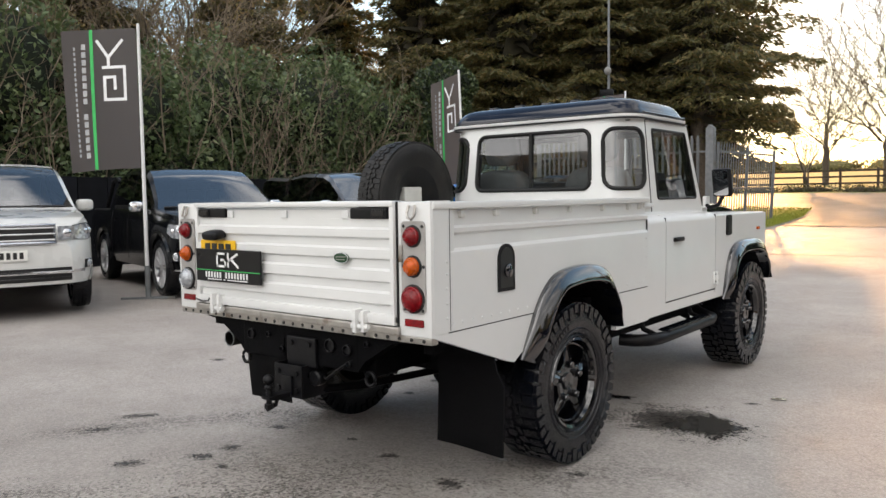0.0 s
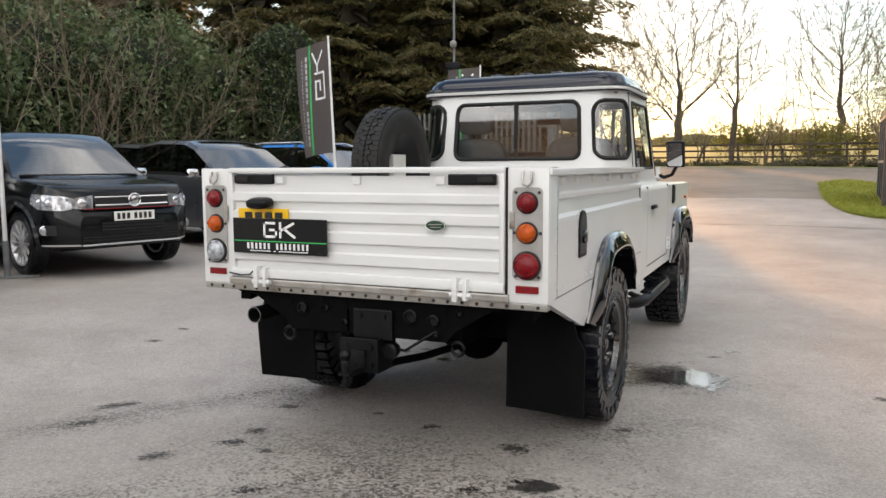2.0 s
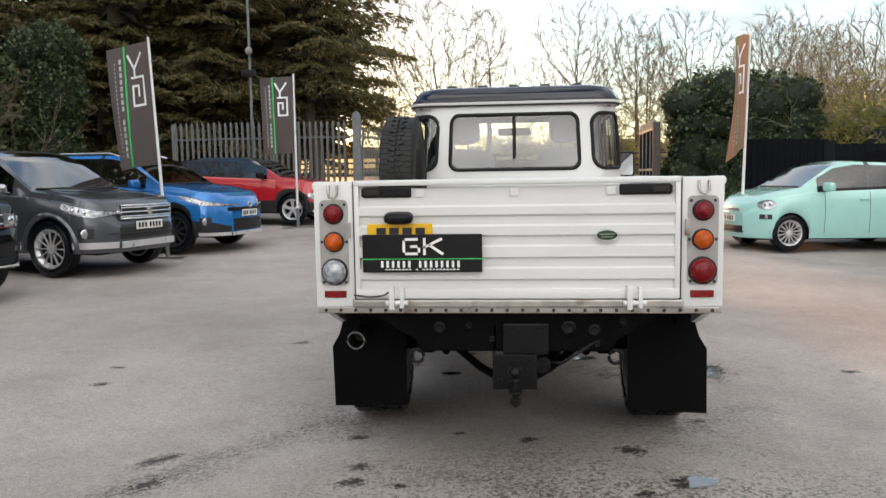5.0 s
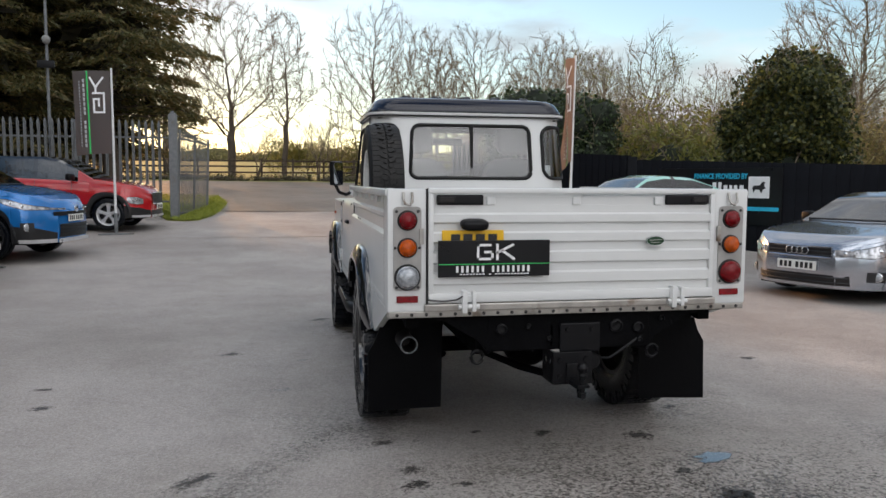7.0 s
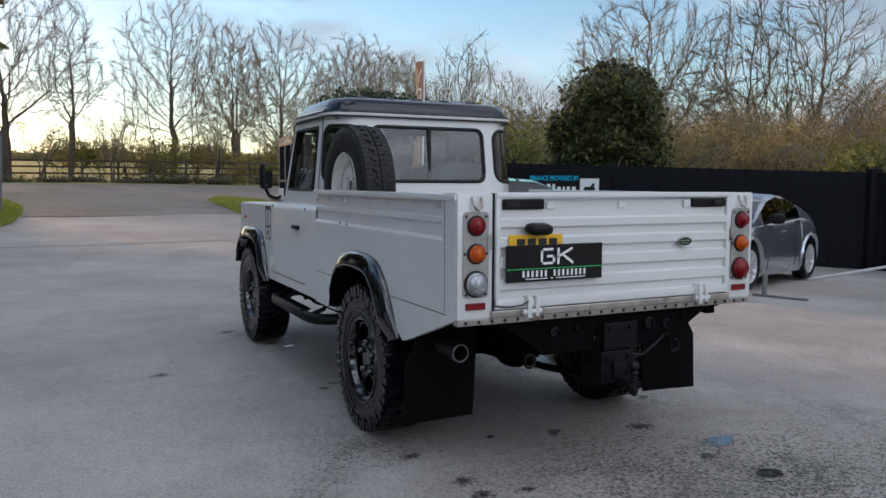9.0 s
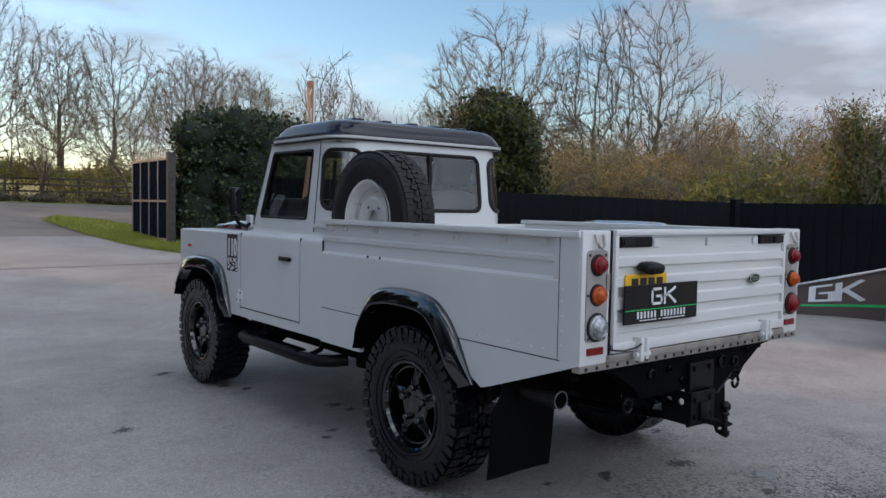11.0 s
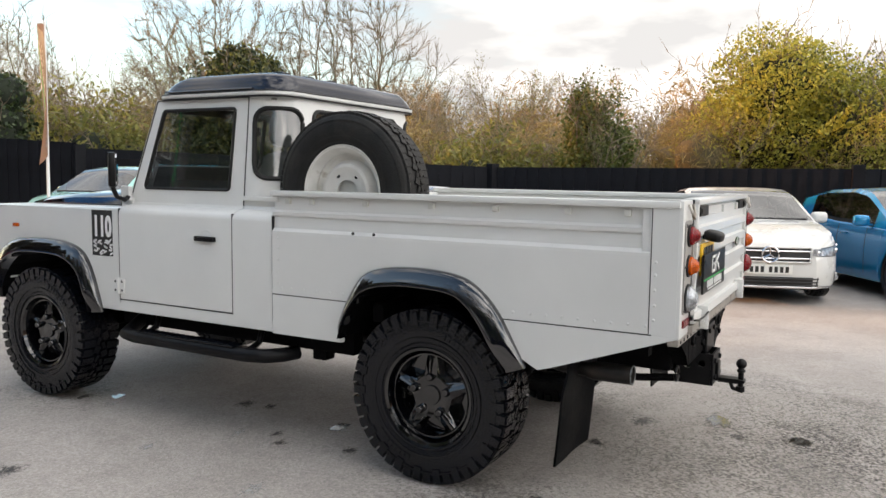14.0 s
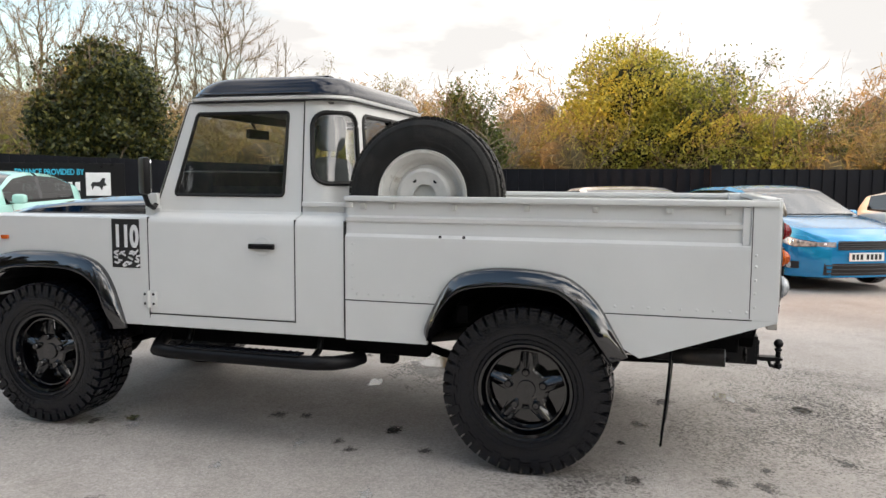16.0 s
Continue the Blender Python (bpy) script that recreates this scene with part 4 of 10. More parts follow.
for X in (-0.092, 0.088):
    part("hitch_plate", holed_plate(0.004, 0.150, 0.432, 0.584, X, [(0.112, 0.528, 0.0, 0.022), (0.045, 0.535, 0.0, 0.016)]), BLACK, hitch)
bm = BM()
box(bm, -0.097, 0.093, -0.008, 0.004, 0.432, 0.584, 0.003)
box(bm, -0.088, 0.084, 0.006, 0.150, 0.432, 0.442)
part("hitch_box", bm, BLACK, hitch)
for s in (-1, 1):
    bm = BM()
    tube(bm, [(s * 0.075, 0.13, 0.450), (s * 0.16, 0.32, 0.445), (s * 0.34, 0.74, 0.475)], 0.019, 8)
    part("hitch_brace", bm, CHASSIS, hitch, smooth=True)
    bm = BM()
    prism(bm, [(0.050, 0.60), (0.050, 0.70), (0.10, 0.70), (0.145, 0.584), (0.105, 0.584)], "x", s * 0.088 - 0.005, s * 0.088 + 0.005)
    part("hitch_gusset", bm, BLACK, hitch)
for x, yy, z in ((-0.015, 0.032, 0.682), (0.105, 0.032, 0.682), (-0.065, -0.008, 0.47), (0.06, -0.008, 0.47), (-0.065, -0.008, 0.55), (0.06, -0.008, 0.55)):
    bm = BM()
    lathe(bm, [(0, 0.013), (0.010, 0.013), (0.010, 0.001)], (x, yy, z), (0, -1, 0), 6)
    part("hitch_bolt", bm, BLACK, hitch)
bm = BM()
box(bm, -0.035, 0.035, -0.022, -0.006, 0.445, 0.535, 0.004)
prism(bm, [(-0.02, 0.462), (-0.02, 0.440), (-0.105, 0.440), (-0.142, 0.447), (-0.142, 0.459), (-0.105, 0.462)], "x", -0.028, 0.028)
lathe(bm, [(-0.045, 0.013), (0.040, 0.013), (0.045, 0.020), (0.052, 0.020), (0.060, 0.013), (0.075, 0.012)], (0.0, -0.122, 0.452), (0, 0, 1), 16)
dome(bm, (0.0, -0.122, 0.535), (0, 0, 1), 0.025, 0.025, 18)
dome(bm, (0.0, -0.122, 0.535), (0, 0, -1), 0.025, 0.025, 18)
cyl(bm, (0.0, -0.122, 0.402), (0.0, -0.122, 0.425), 0.022, seg=6)
tube(bm, [(0.0, -0.075, 0.442), (0.0, -0.085, 0.412), (0.0, -0.135, 0.400)], 0.010, 8)
part("tow_ball", bm, BLACK, hitch, "black tow ball and pin", smooth=True)
bm = BM()
lathe(bm, [(0, 0.034), (0.02, 0.038), (0.05, 0.038), (0.058, 0.030), (0.058, 0.001)], (0.118, 0.10, 0.524), (0, -1, 0), 20)
box(bm, 0.09, 0.125, 0.095, 0.105, 0.50, 0.60, 0.003)
part("trailer_socket", bm, BLACK, hitch, smooth=True)
bm = BM()
tube(bm, [(0.13, 0.09, 0.53), (0.20, 0.05, 0.535), (0.30, 0.05, 0.60), (0.40, 0.06, 0.66)], 0.007, 6)
part("socket_cable", bm, BLACK, hitch)
bm = BM()
tube(bm, [(0.435 + 0.028 * math.cos(a), 0.09, 0.555 + 0.03 * math.sin(a)) for a in [k * math.pi / 8 for k in range(16)]], 0.008, 8, True)
part("towing_eye", bm, BLACK, hitch)
bm = BM()
tube(bm, [(-0.435 + 0.028 * math.cos(a), 0.09, 0.555 + 0.03 * math.sin(a)) for a in [k * math.pi / 8 for k in range(16)]], 0.008, 8, True)
part("towing_eye", bm, BLACK, hitch)
# mud flaps
for s in (-1, 1):
    bm = BM()
    poly = [(s * 0.47, 0.66), (s * 0.835, 0.66), (s * 0.875, 0.60), (s * 0.88, 0.285), (s * 0.865, 0.272), (s * 0.475, 0.30)]
    N = 8
    rows = []
    for k in range(N + 1):
        z = 0.70 - (0.70 - 0.205) * k / N
        xo = 0.850 if z > 0.60 else (0.905 if z < 0.53 else 0.850 + (0.60 - z) / 0.07 * 0.055)
        dy = 0.445 + (0.035 if s < 0 else -0.02) * ((0.70 - z) / 0.49) ** 1.4
        zz = z
        rows.append([(s * (0.535 + (xo - 0.535) * t), dy - 0.025 * (1 - t) * (s < 0) + 0.006 * math.sin(t * 5), zz + (0.012 * (1 - t) if k == N else 0)) for t in (0, 0.25, 0.5, 0.75, 1)])
    V = [[bm.verts.new(p) for p in r] for r in rows]
    W = [[bm.verts.new((p[0], p[1] + 0.010, p[2])) for p in r] for r in rows]
    for i in range(N):
        for j in range(4):
            bm.faces.new((V[i][j], V[i][j + 1], V[i + 1][j + 1], V[i + 1][j]))
            bm.faces.new((W[i][j], W[i + 1][j], W[i + 1][j + 1], W[i][j + 1]))
    for i in range(N):
        for j in (0, 4):
            bm.faces.new((V[i][j], W[i][j], W[i + 1][j], V[i + 1][j]))
    for j in range(4):
        bm.faces.new((V[N][j], V[N][j + 1], W[N][j + 1], W[N][j]))
    part("mud_flap", bm, FLAP, truck, "black rubber mud flap", smooth=True)
# wheels
for yy in (WY, FY):
    for s in (-1, 1):
        wheel(truck, "wheel", s * 0.765, yy, WZ, WR, 0.265, 0.222, s, RIM_BLACK, "star")
# side steps
for s in (-1, 1):
    bm = BM()
    box(bm, *sorted((s * 0.60, s * 0.685)), 1.66, 3.40, 0.485, 0.64, 0.01)
    box(bm, *sorted((s * 0.60, s * 0.685)), 1.84, 1.93, 0.435, 0.50, 0.015)
    part("body_outrigger", bm, CHASSIS, truck)
    st = new("side_step")
    st.parent = truck
    bm = BM()
    x = s * 0.86
    tube(bm, [(s * 0.68, 3.235, 0.52), (s * 0.75, 3.23, 0.482), (x - s * 0.02, 3.19, 0.463), (x, 3.10, 0.46), (x, 2.6, 0.458), (x, 2.24, 0.456), (x - s * 0.03, 2.13, 0.456), (s * 0.76, 2.06, 0.458), (s * 0.68, 2.03, 0.462)], 0.038, 14)
    part("step_tube", bm, BLACK, st, "satin black step tube", smooth=True)
    bm = BM()
    box(bm, *sorted((x - s * 0.045, x + s * 0.03)), 2.30, 3.05, 0.490, 0.502, 0.005)
    for k in range(18):
        box(bm, *sorted((x - s * 0.04, x + s * 0.025)), 2.33 + k * 0.04, 2.345 + k * 0.04, 0.50, 0.506)
    part("tread_strip", bm, RUBBER, st)
    for yy in (2.25, 3.05):
        bm = BM()
        tube(bm, [(x - s * 0.01, yy, 0.46), (s * 0.74, yy, 0.50), (s * 0.70, yy, 0.60), (s * 0.62, yy, 0.66)], 0.018, 8)
        part("step_bracket", bm, BLACK, st, smooth=True)

# ---- cab ----
LX, UX0, UX1 = 0.850, 0.752, 0.700
ZW, ZG = 1.235, 1.832


def half_width(z):
    return UX0 + (UX1 - UX0) * (z - ZW) / (ZG - ZW)


def screen_y(z):
    return 3.245 + (3.045 - 3.245) * (z - ZW) / (ZG - ZW)


def cab_back(u, z):
    """The cab's back from one door seam round to the other: u in 0..6."""
    t = (z - ZW) / (ZG - ZW)
    hw, yr, r = half_width(z), 2.085 + 0.045 * t, 0.22 - 0.02 * t
    if u < 1:
        return Vector((-hw, 2.335 + (yr + r - 2.335) * u, z))
    if u < 2:
        a = radians(90 * (u - 1))
        return Vector((-hw + r - r * math.cos(a), yr + r - r * math.sin(a), z))
    if u <= 4:
        return Vector(((-hw + r) + (2 * hw - 2 * r) * (u - 2) / 2, yr, z))
    p = cab_back(6 - u, z)
    return Vector((-p.x, p.y, z))


cab = new("cab")
cab.parent = truck
hwm = half_width(1.57) - 0.21
ur = lambda x: 3 + x / hwm
for cell, hole, r, nm in (((ur(-0.468), ur(0.468), ZW, ZG), (ur(-0.436), ur(0.436), 1.388, 1.762), 0.055, "rear_window"), ((0.0, ur(-0.468), ZW, ZG), (1.10, 1.95, 1.388, 1.762), 0.075, "corner_window"), ((ur(0.468), 6.0, ZW, ZG), (4.05, 4.90, 1.388, 1.762), 0.075, "corner_window")):
    pane, seal, wall = BM(), BM(), BM()
    pane_cell(cab_back, cell, hole, r, 0.02, wall, pane, seal, 0.014)
    part(nm, pane, GLASS, cab, smooth=True)
    part("cab_back_wall" if nm == "rear_window" else "cab_corner_wall", wall, WHITE, cab, smooth=True, sharp=50)
    part("window_seal", seal, SEAL, cab, "black rubber window seal", smooth=True)
    # Added dark inner skin: the cab's interior shade as colour.
    w2, p2, s2 = BM(), BM(), BM()
    pane_cell(lambda u, z: Vector((cab_back(u, z).x * 0.968, cab_back(u, z).y + 0.026, z)), cell, hole, r, 0.02, w2, p2, s2, 0.01)
    p2.free()
    s2.free()
    part("cab_shade_liner", w2, TRIM, cab, "dark inner cab panel added for the interior shade", smooth=True)
bm = BM()
box(bm, -0.012, 0.012, 2.09, 2.115, 1.39, 1.76, 0.003, m=Matrix.Translation((0.0, 0.012, 0)))
part("window_bar", bm, SEAL, cab)
# lower cab back and sides behind the doors
for s in (-1, 1):
    bm = BM()
    shoulder = [(0.60, LX - 0.004), (0.66, LX), (1.165, LX), (1.190, LX - 0.006), (1.205, LX - 0.02), (1.215, LX - 0.05), (1.222, UX0 + 0.012), (1.238, UX0 + 0.004), (1.238, UX0 - 0.03), (0.60, UX0 - 0.03)]
    A = [bm.verts.new((s * x, 2.060, z)) for z, x in shoulder]
    B = [bm.verts.new((s * x, 2.330, z)) for z, x in shoulder]
    for k in range(len(shoulder)):
        bm.faces.new((A[k], A[(k + 1) % len(shoulder)], B[(k + 1) % len(shoulder)], B[k]))
    bm.faces.new(A)
    bm.faces.new(B)
    part("rear_quarter_panel", bm, WHITE, cab, smooth=True, sharp=40)
    bm = BM()
    box(bm, *sorted((s * 0.742, s * 0.772)), 2.062, 2.33, 1.268, 1.292, 0.006)
    part("waist_rail", bm, WHITE, cab)
    bm = BM()
    box(bm, *sorted((s * (LX - 0.05), s * (LX - 0.002))), 2.052, 3.47, 0.597, 0.662, 0.006)
    part("body_sill", bm, WHITE, cab)
    # door
    door = new("door")
    door.parent = truck
    bm = BM()
    body = [(0.668, LX - 0.004), (0.672, LX), (1.165, LX), (1.190, LX - 0.006), (1.205, LX - 0.02), (1.215, LX - 0.05), (1.222, UX0 + 0.008), (ZW + 0.002, UX0 + 0.002), (ZW + 0.002, UX0 - 0.03), (0.668, UX0 - 0.03)]
    A = [bm.verts.new((s * x, 2.338, z)) for z, x in body]
    B = [bm.verts.new((s * x, 3.218, z)) for z, x in body]
    for k in range(len(body)):
        bm.faces.new((A[k], A[(k + 1) % len(body)], B[(k + 1) % len(body)], B[k]))
    bm.faces.new(A)
    bm.faces.new(B)
    part("door_skin", bm, WHITE, door, smooth=True, sharp=40)

    def door_top(u, z, s=s):
        return Vector((s * half_width(z), 2.341 + (screen_y(z) - 0.012 - 2.341) * u, z))
    w2, p2, s2 = BM(), BM(), BM()
    pane_cell(door_top, (0, 1, ZW, ZG - 0.01), (0.125, 0.895, 1.322, 1.765), 0.02, 0.02, w2, p2, s2, 0.010)
    part("door_window_frame", w2, WHITE, door, smooth=True)
    part("door_glass", p2, DOOR_GLASS, door)
    part("door_seal", s2, SEAL, door, smooth=True)
    # Added dark panel behind the door frame, darkened like the cab's inside.
    w2, p2, s2 = BM(), BM(), BM()
    pane_cell(lambda u, z: door_top(u, z) - Vector((s * 0.026, 0, 0)), (0, 1, ZW, ZG - 0.01), (0.115, 0.905, 1.372, 1.775), 0.02, 0.02, w2, p2, s2, 0.010)
    p2.free()
    s2.free()
    part("door_shade_liner", w2, TRIM, door, "dark inner door panel added for the interior shade", smooth=True)
    bm = BM()
    hy = 2.52
    lathe(bm, [(-0.004, 0.054), (0.0015, 0.052), (0.0025, 0.047), (0.001, 0.040), (0.0008, 0.001)], (s * (LX - 0.001), hy, 1.058), (s, 0, 0), 28)
    part("handle_boss", bm, WHITE, door, smooth=True)
    bm = BM()
    box(bm, *sorted((s * (LX + 0.002), s * (LX + 0.020))), hy - 0.075, hy + 0.075, 1.044, 1.072, 0.006)
    box(bm, *sorted((s * (LX + 0.018), s * (LX + 0.030))), hy - 0.075, hy + 0.05, 1.050, 1.067, 0.004)
    part("door_handle", bm, BLACK, door, "black door handle", smooth=True)
    bm = BM()
    box(bm, *sorted((s * LX, s * (LX + 0.016))), 3.17, 3.255, 0.705, 0.79, 0.006)
    cyl(bm, (s * (LX + 0.016), 3.215, 0.70), (s * (LX + 0.016), 3.215, 0.795), 0.011, seg=10)
    part("door_hinge", bm, WHITE, door, smooth=True)
    for yy in (3.185, 3.24):
        for zz in (0.722, 0.774):
            bm = BM()
            dome(bm, (s * (LX + 0.016), yy, zz), (s, 0, 0), 0.008, 0.005, 8)
            part("hinge_screw", bm, INK, door)
    bm = BM()
    box(bm, *sorted((s * 0.76, s * 0.79)), 3.20, 3.27, 1.245, 1.33, 0.006)
    part("upper_hinge", bm, WHITE, door)
    for nm, a in (("seam", (2.3305, 2.3375, 0.662, 1.20)), ("seam", (3.2185, 3.2255, 0.64, 1.20)), ("seam", (2.338, 3.218, 0.6625, 0.6675)), ("seam", (2.0455, 2.0595, 0.60, 1.20))):
        bm = BM()
        box(bm, *sorted((s * (LX - 0.03), s * (LX - 0.002))), *a)
        part(nm, bm, INK, door)
    bm = BM()
    tube(bm, [(s * (half_width(z) + 0.001), y, z) for y, z in ((2.338, 1.24), (2.338, 1.815), (2.345, 1.822), (screen_y(1.822) - 0.012, 1.822), (screen_y(1.24) - 0.012, 1.24))], 0.0035, 6)
    part("door_gap", bm, INK, door)
    # mirror
    mir = new("door_mirror")
    mir.parent = truck
    turn = Matrix.Translation((s * 0.905, 3.195, 1.425)) @ Matrix.Rotation(radians(48 if s < 0 else -13), 4, "Z") @ Matrix.Rotation(radians(0 if s < 0 else 9), 4, "X") @ Matrix.Translation((-s * 0.905, -3.195, -1.425))
    bm = BM()
    tube(bm, [(s * 0.775, 3.215, 1.27), (s * 0.82, 3.20, 1.25), (s * 0.88, 3.19, 1.27), (s * 0.91, 3.19, 1.33)], 0.014, 8)
    part("mirror_arm", bm, BLACK, mir, smooth=True)
    bm = BM()
    box(bm, *sorted((s * 0.835, s * 0.975)), 3.170, 3.212, 1.325, 1.525, 0.018, m=turn)
    part("mirror_shell", bm, BLACK, mir, smooth=True)
    bm = BM()
    prism(bm, rounded(min(s * 0.848, s * 0.963), max(s * 0.848, s * 0.963), 1.338, 1.512, 0.018), "y", 3.1655, 3.172)
    bmesh.ops.transform(bm, matrix=turn, verts=bm.verts[:])
    part("mirror_glass", bm, MIRROR, mir)
    # front wing
    bm = BM()
    fy = FY
    shape = [(3.226, 0.64), (3.405, 0.60), (3.43, 0.66), (3.49, 0.81), (3.572, 0.90), (3.71, 0.94), (3.92, 0.95), (4.11, 0.94), (4.235, 0.90), (4.33, 0.83), (4.395, 0.73), (4.405, 0.71), (4.405, 1.188), (3.226, 1.188)]
    prism(bm, shape, "x", s * (LX - 0.03), s * LX)
    prism(bm, [(s * (LX - 0.055 + 0.055 * math.cos(a)), 4.406 + 0.05 * math.sin(a)) for a in [k * math.pi / 16 for k in range(9)]] + [(s * (LX - 0.055), 4.406)], "z", 0.71, 1.187)
    A = [(1.188, LX), (1.200, LX - 0.012), (1.206, LX - 0.035), (1.206, 0.60), (1.188, 0.60)]
    P = [bm.verts.new((s * x, 3.226, z)) for z, x in A]
    Q = [bm.verts.new((s * min(x, LX - 0.02), 4.435, z - 0.012)) for z, x in A]
    for k in range(len(A)):
        bm.faces.new((P[k], P[(k + 1) % len(A)], Q[(k + 1) % len(A)], Q[k]))
    bm.faces.new(P)
    bm.faces.new(Q)
    wing = part("front_wing", bm, WHITE, truck, smooth=True, sharp=40)
    bm = BM()
    fo = [(3.37, 0.575), (3.395, 0.66), (3.46, 0.83), (3.545, 0.935), (3.70, 0.985), (3.92, 0.995), (4.12, 0.985), (4.26, 0.945), (4.355, 0.86), (4.42, 0.75), (4.45, 0.66)]
    fi = [(3.445, 0.57), (3.465, 0.65), (3.52, 0.79), (3.60, 0.862), (3.72, 0.898), (3.92, 0.905), (4.10, 0.895), (4.21, 0.86), (4.30, 0.795), (4.37, 0.71), (4.41, 0.64)]
    bm.free()
    flare(s, LX + 0.004, fo, fi)
    bm = BM()
    A = [bm.verts.new((s * (LX + 0.060), y, z + 0.004)) for y, z in fi]
    B = [bm.verts.new((s * 0.48, y, z + 0.004)) for y, z in fi]
    for k in range(len(fi) - 1):
        bm.faces.new((A[k], A[k + 1], B[k + 1], B[k]))
    bm.faces.new(B)
    part("arch_liner", bm, CHASSIS, truck)
    bm = BM()
    box(bm, *sorted((s * (LX - 0.001), s * (LX + 0.016))), 4.165, 4.215, 1.054, 1.078, 0.006)
    part("side_repeater", bm, AMBER_LENS, wing, smooth=True)
    if s > 0:
        bm = BM()
        prism(bm, rounded(3.44, 3.545, 1.04, 1.19, 0.02), "x", LX - 0.001, LX + 0.010)
        vent = part("wing_vent", bm, BLACK, truck, "black plastic wing vent")
        for k in range(6):
            bm = BM()
            box(bm, LX + 0.008, LX + 0.016, 3.455, 3.53, 1.06 + k * 0.02, 1.07 + k * 0.02)
            part("vent_slat", bm, BLACK, vent)
    else:
        bm = BM()
        box(bm, -LX - 0.002, -LX, 3.275, 3.455, 0.915, 1.186)
        decal = part("wing_decal", bm, INK, truck, "black wing decal with white number")
        curve = bpy.data.curves.new("decal_number", "FONT")
        curve.body = "110"
        curve.size, curve.extrude, curve.align_x = 0.165, 0.0008, "CENTER"
        curve.offset = 0.007
        tmp = bpy.data.objects.new("decal_number", curve)
        scene.collection.objects.link(tmp)
        dg = bpy.context.evaluated_depsgraph_get()
        me = bpy.data.meshes.new_from_object(tmp.evaluated_get(dg))
        bpy.data.objects.remove(tmp)
        ob = finish("decal_number", me, LOGO_WHITE, decal)
        ob.matrix_local = Matrix.Translation((-LX - 0.003, 3.362, 1.035)) @ Matrix(((0, 0, -1, 0), (-1, 0, 0, 0), (0, 1, 0, 0), (0, 0, 0, 1))) @ Matrix.Diagonal((0.66, 1.0, 1.0, 1.0))
        bm = BM()
        rng = random.Random(5)
        for k in range(26):
            yy, zz = 3.285 + rng.random() * 0.15, 0.925 + rng.random() * 0.085
            a = rng.uniform(-0.7, 0.7)
            box(bm, -0.0008, 0.0008, -0.013, 0.013, -0.005, 0.005, m=Matrix.Translation((-LX - 0.0028, yy, zz)) @ Matrix.Rotation(a, 4, "X"))
        part("decal_splash", bm, LOGO_WHITE, decal)
# fuel filler recess
bm = BM()
prism(bm, [(0.455, 0.93), (0.585, 0.93)] + [(0.52 + 0.065 * math.cos(a), 1.075 + 0.065 * math.sin(a)) for a in [k * math.pi / 10 for k in range(11)]], "x", SX - 0.001, SX + 0.008)
fill = part("fuel_filler_surround", bm, BLACK, truck, "black plastic fuel filler recess", smooth=True)
bm = BM()
prism(bm, [(0.47, 0.945), (0.57, 0.945)] + [(0.52 + 0.05 * math.cos(a), 1.075 + 0.05 * math.sin(a)) for a in [k * math.pi / 10 for k in range(11)]], "x", SX + 0.0082, SX + 0.0086)
part("recess", bm, INK, fill)
bm = BM()
lathe(bm, [(0, 0.030), (0.012, 0.030), (0.016, 0.024), (0.016, 0.001)], (SX + 0.006, 0.525, 1.02), (1, 0, 0), 18)
box(bm, SX + 0.018, SX + 0.026, 0.515, 0.535, 0.995, 1.045, 0.003)
part("filler_cap", bm, BLACK_GLOSS, fill, smooth=True)
# bonnet, scuttle, front
bm = BM()
st = [(3.28, 1.262, 0.64), (3.40, 1.285, 0.64), (3.9, 1.275, 0.635), (4.2, 1.25, 0.625), (4.40, 1.21, 0.61), (4.44, 1.16, 0.60)]
rows = []
for y, z, hw in st:
    rows.append([bm.verts.new((x, y, zz)) for x, zz in ((-hw, z - 0.085), (-hw, z - 0.03), (-hw + 0.03, z - 0.008), (-0.32, z), (-0.28, z + 0.016), (0, z + 0.02), (0.28, z + 0.016), (0.32, z), (hw - 0.03, z - 0.008), (hw, z - 0.03), (hw, z - 0.085))])
for A, B in zip(rows, rows[1:]):
    for q in range(len(A) - 1):
        bm.faces.new((A[q], A[q + 1], B[q + 1], B[q]))
bm.faces.new(rows[0])
bm.faces.new(rows[-1])
part("bonnet", bm, BLACK_GLOSS, truck, "black bonnet", smooth=True, sharp=40)
bm = BM()
box(bm, -0.76, 0.76, 3.20, 3.30, 1.10, 1.262, 0.008)
box(bm, -0.80, 0.80, 3.235, 3.27, 0.60, 1.19)
part("scuttle", bm, WHITE, truck)
bm = BM()
box(bm, -0.60, 0.60, 4.37, 4.43, 0.70, 1.16, 0.008)
front = part("front_panel", bm, BLACK, truck)
for s in (-1, 1):
    bm = BM()
    lathe(bm, [(0, 0.105), (0.03, 0.105), (0.032, 0.09)], (s * 0.62, 4.450, 1.0), (0, 1, 0), 24)
    dome(bm, (s * 0.62, 4.470, 1.0), (0, 1, 0), 0.09, 0.03, 24)
    part("headlight", bm, CLEAR_LENS, truck, smooth=True)
    bm = BM()
    box(bm, *sorted((s * 0.48, s * 0.794)), 4.37, 4.454, 0.70, 1.183, 0.006)
    part("headlamp_panel", bm, WHITE, truck)
for k in range(9):
    bm = BM()
    box(bm, -0.42, 0.42, 4.425, 4.445, 0.80 + k * 0.038, 0.818 + k * 0.038)
    part("grille_bar", bm, BLACK, front)
bm = BM()
box(bm, -0.80, 0.80, 4.46, 4.56, 0.56, 0.70, 0.012)
box(bm, -0.40, -0.34, 4.3, 4.48, 0.58, 0.68)
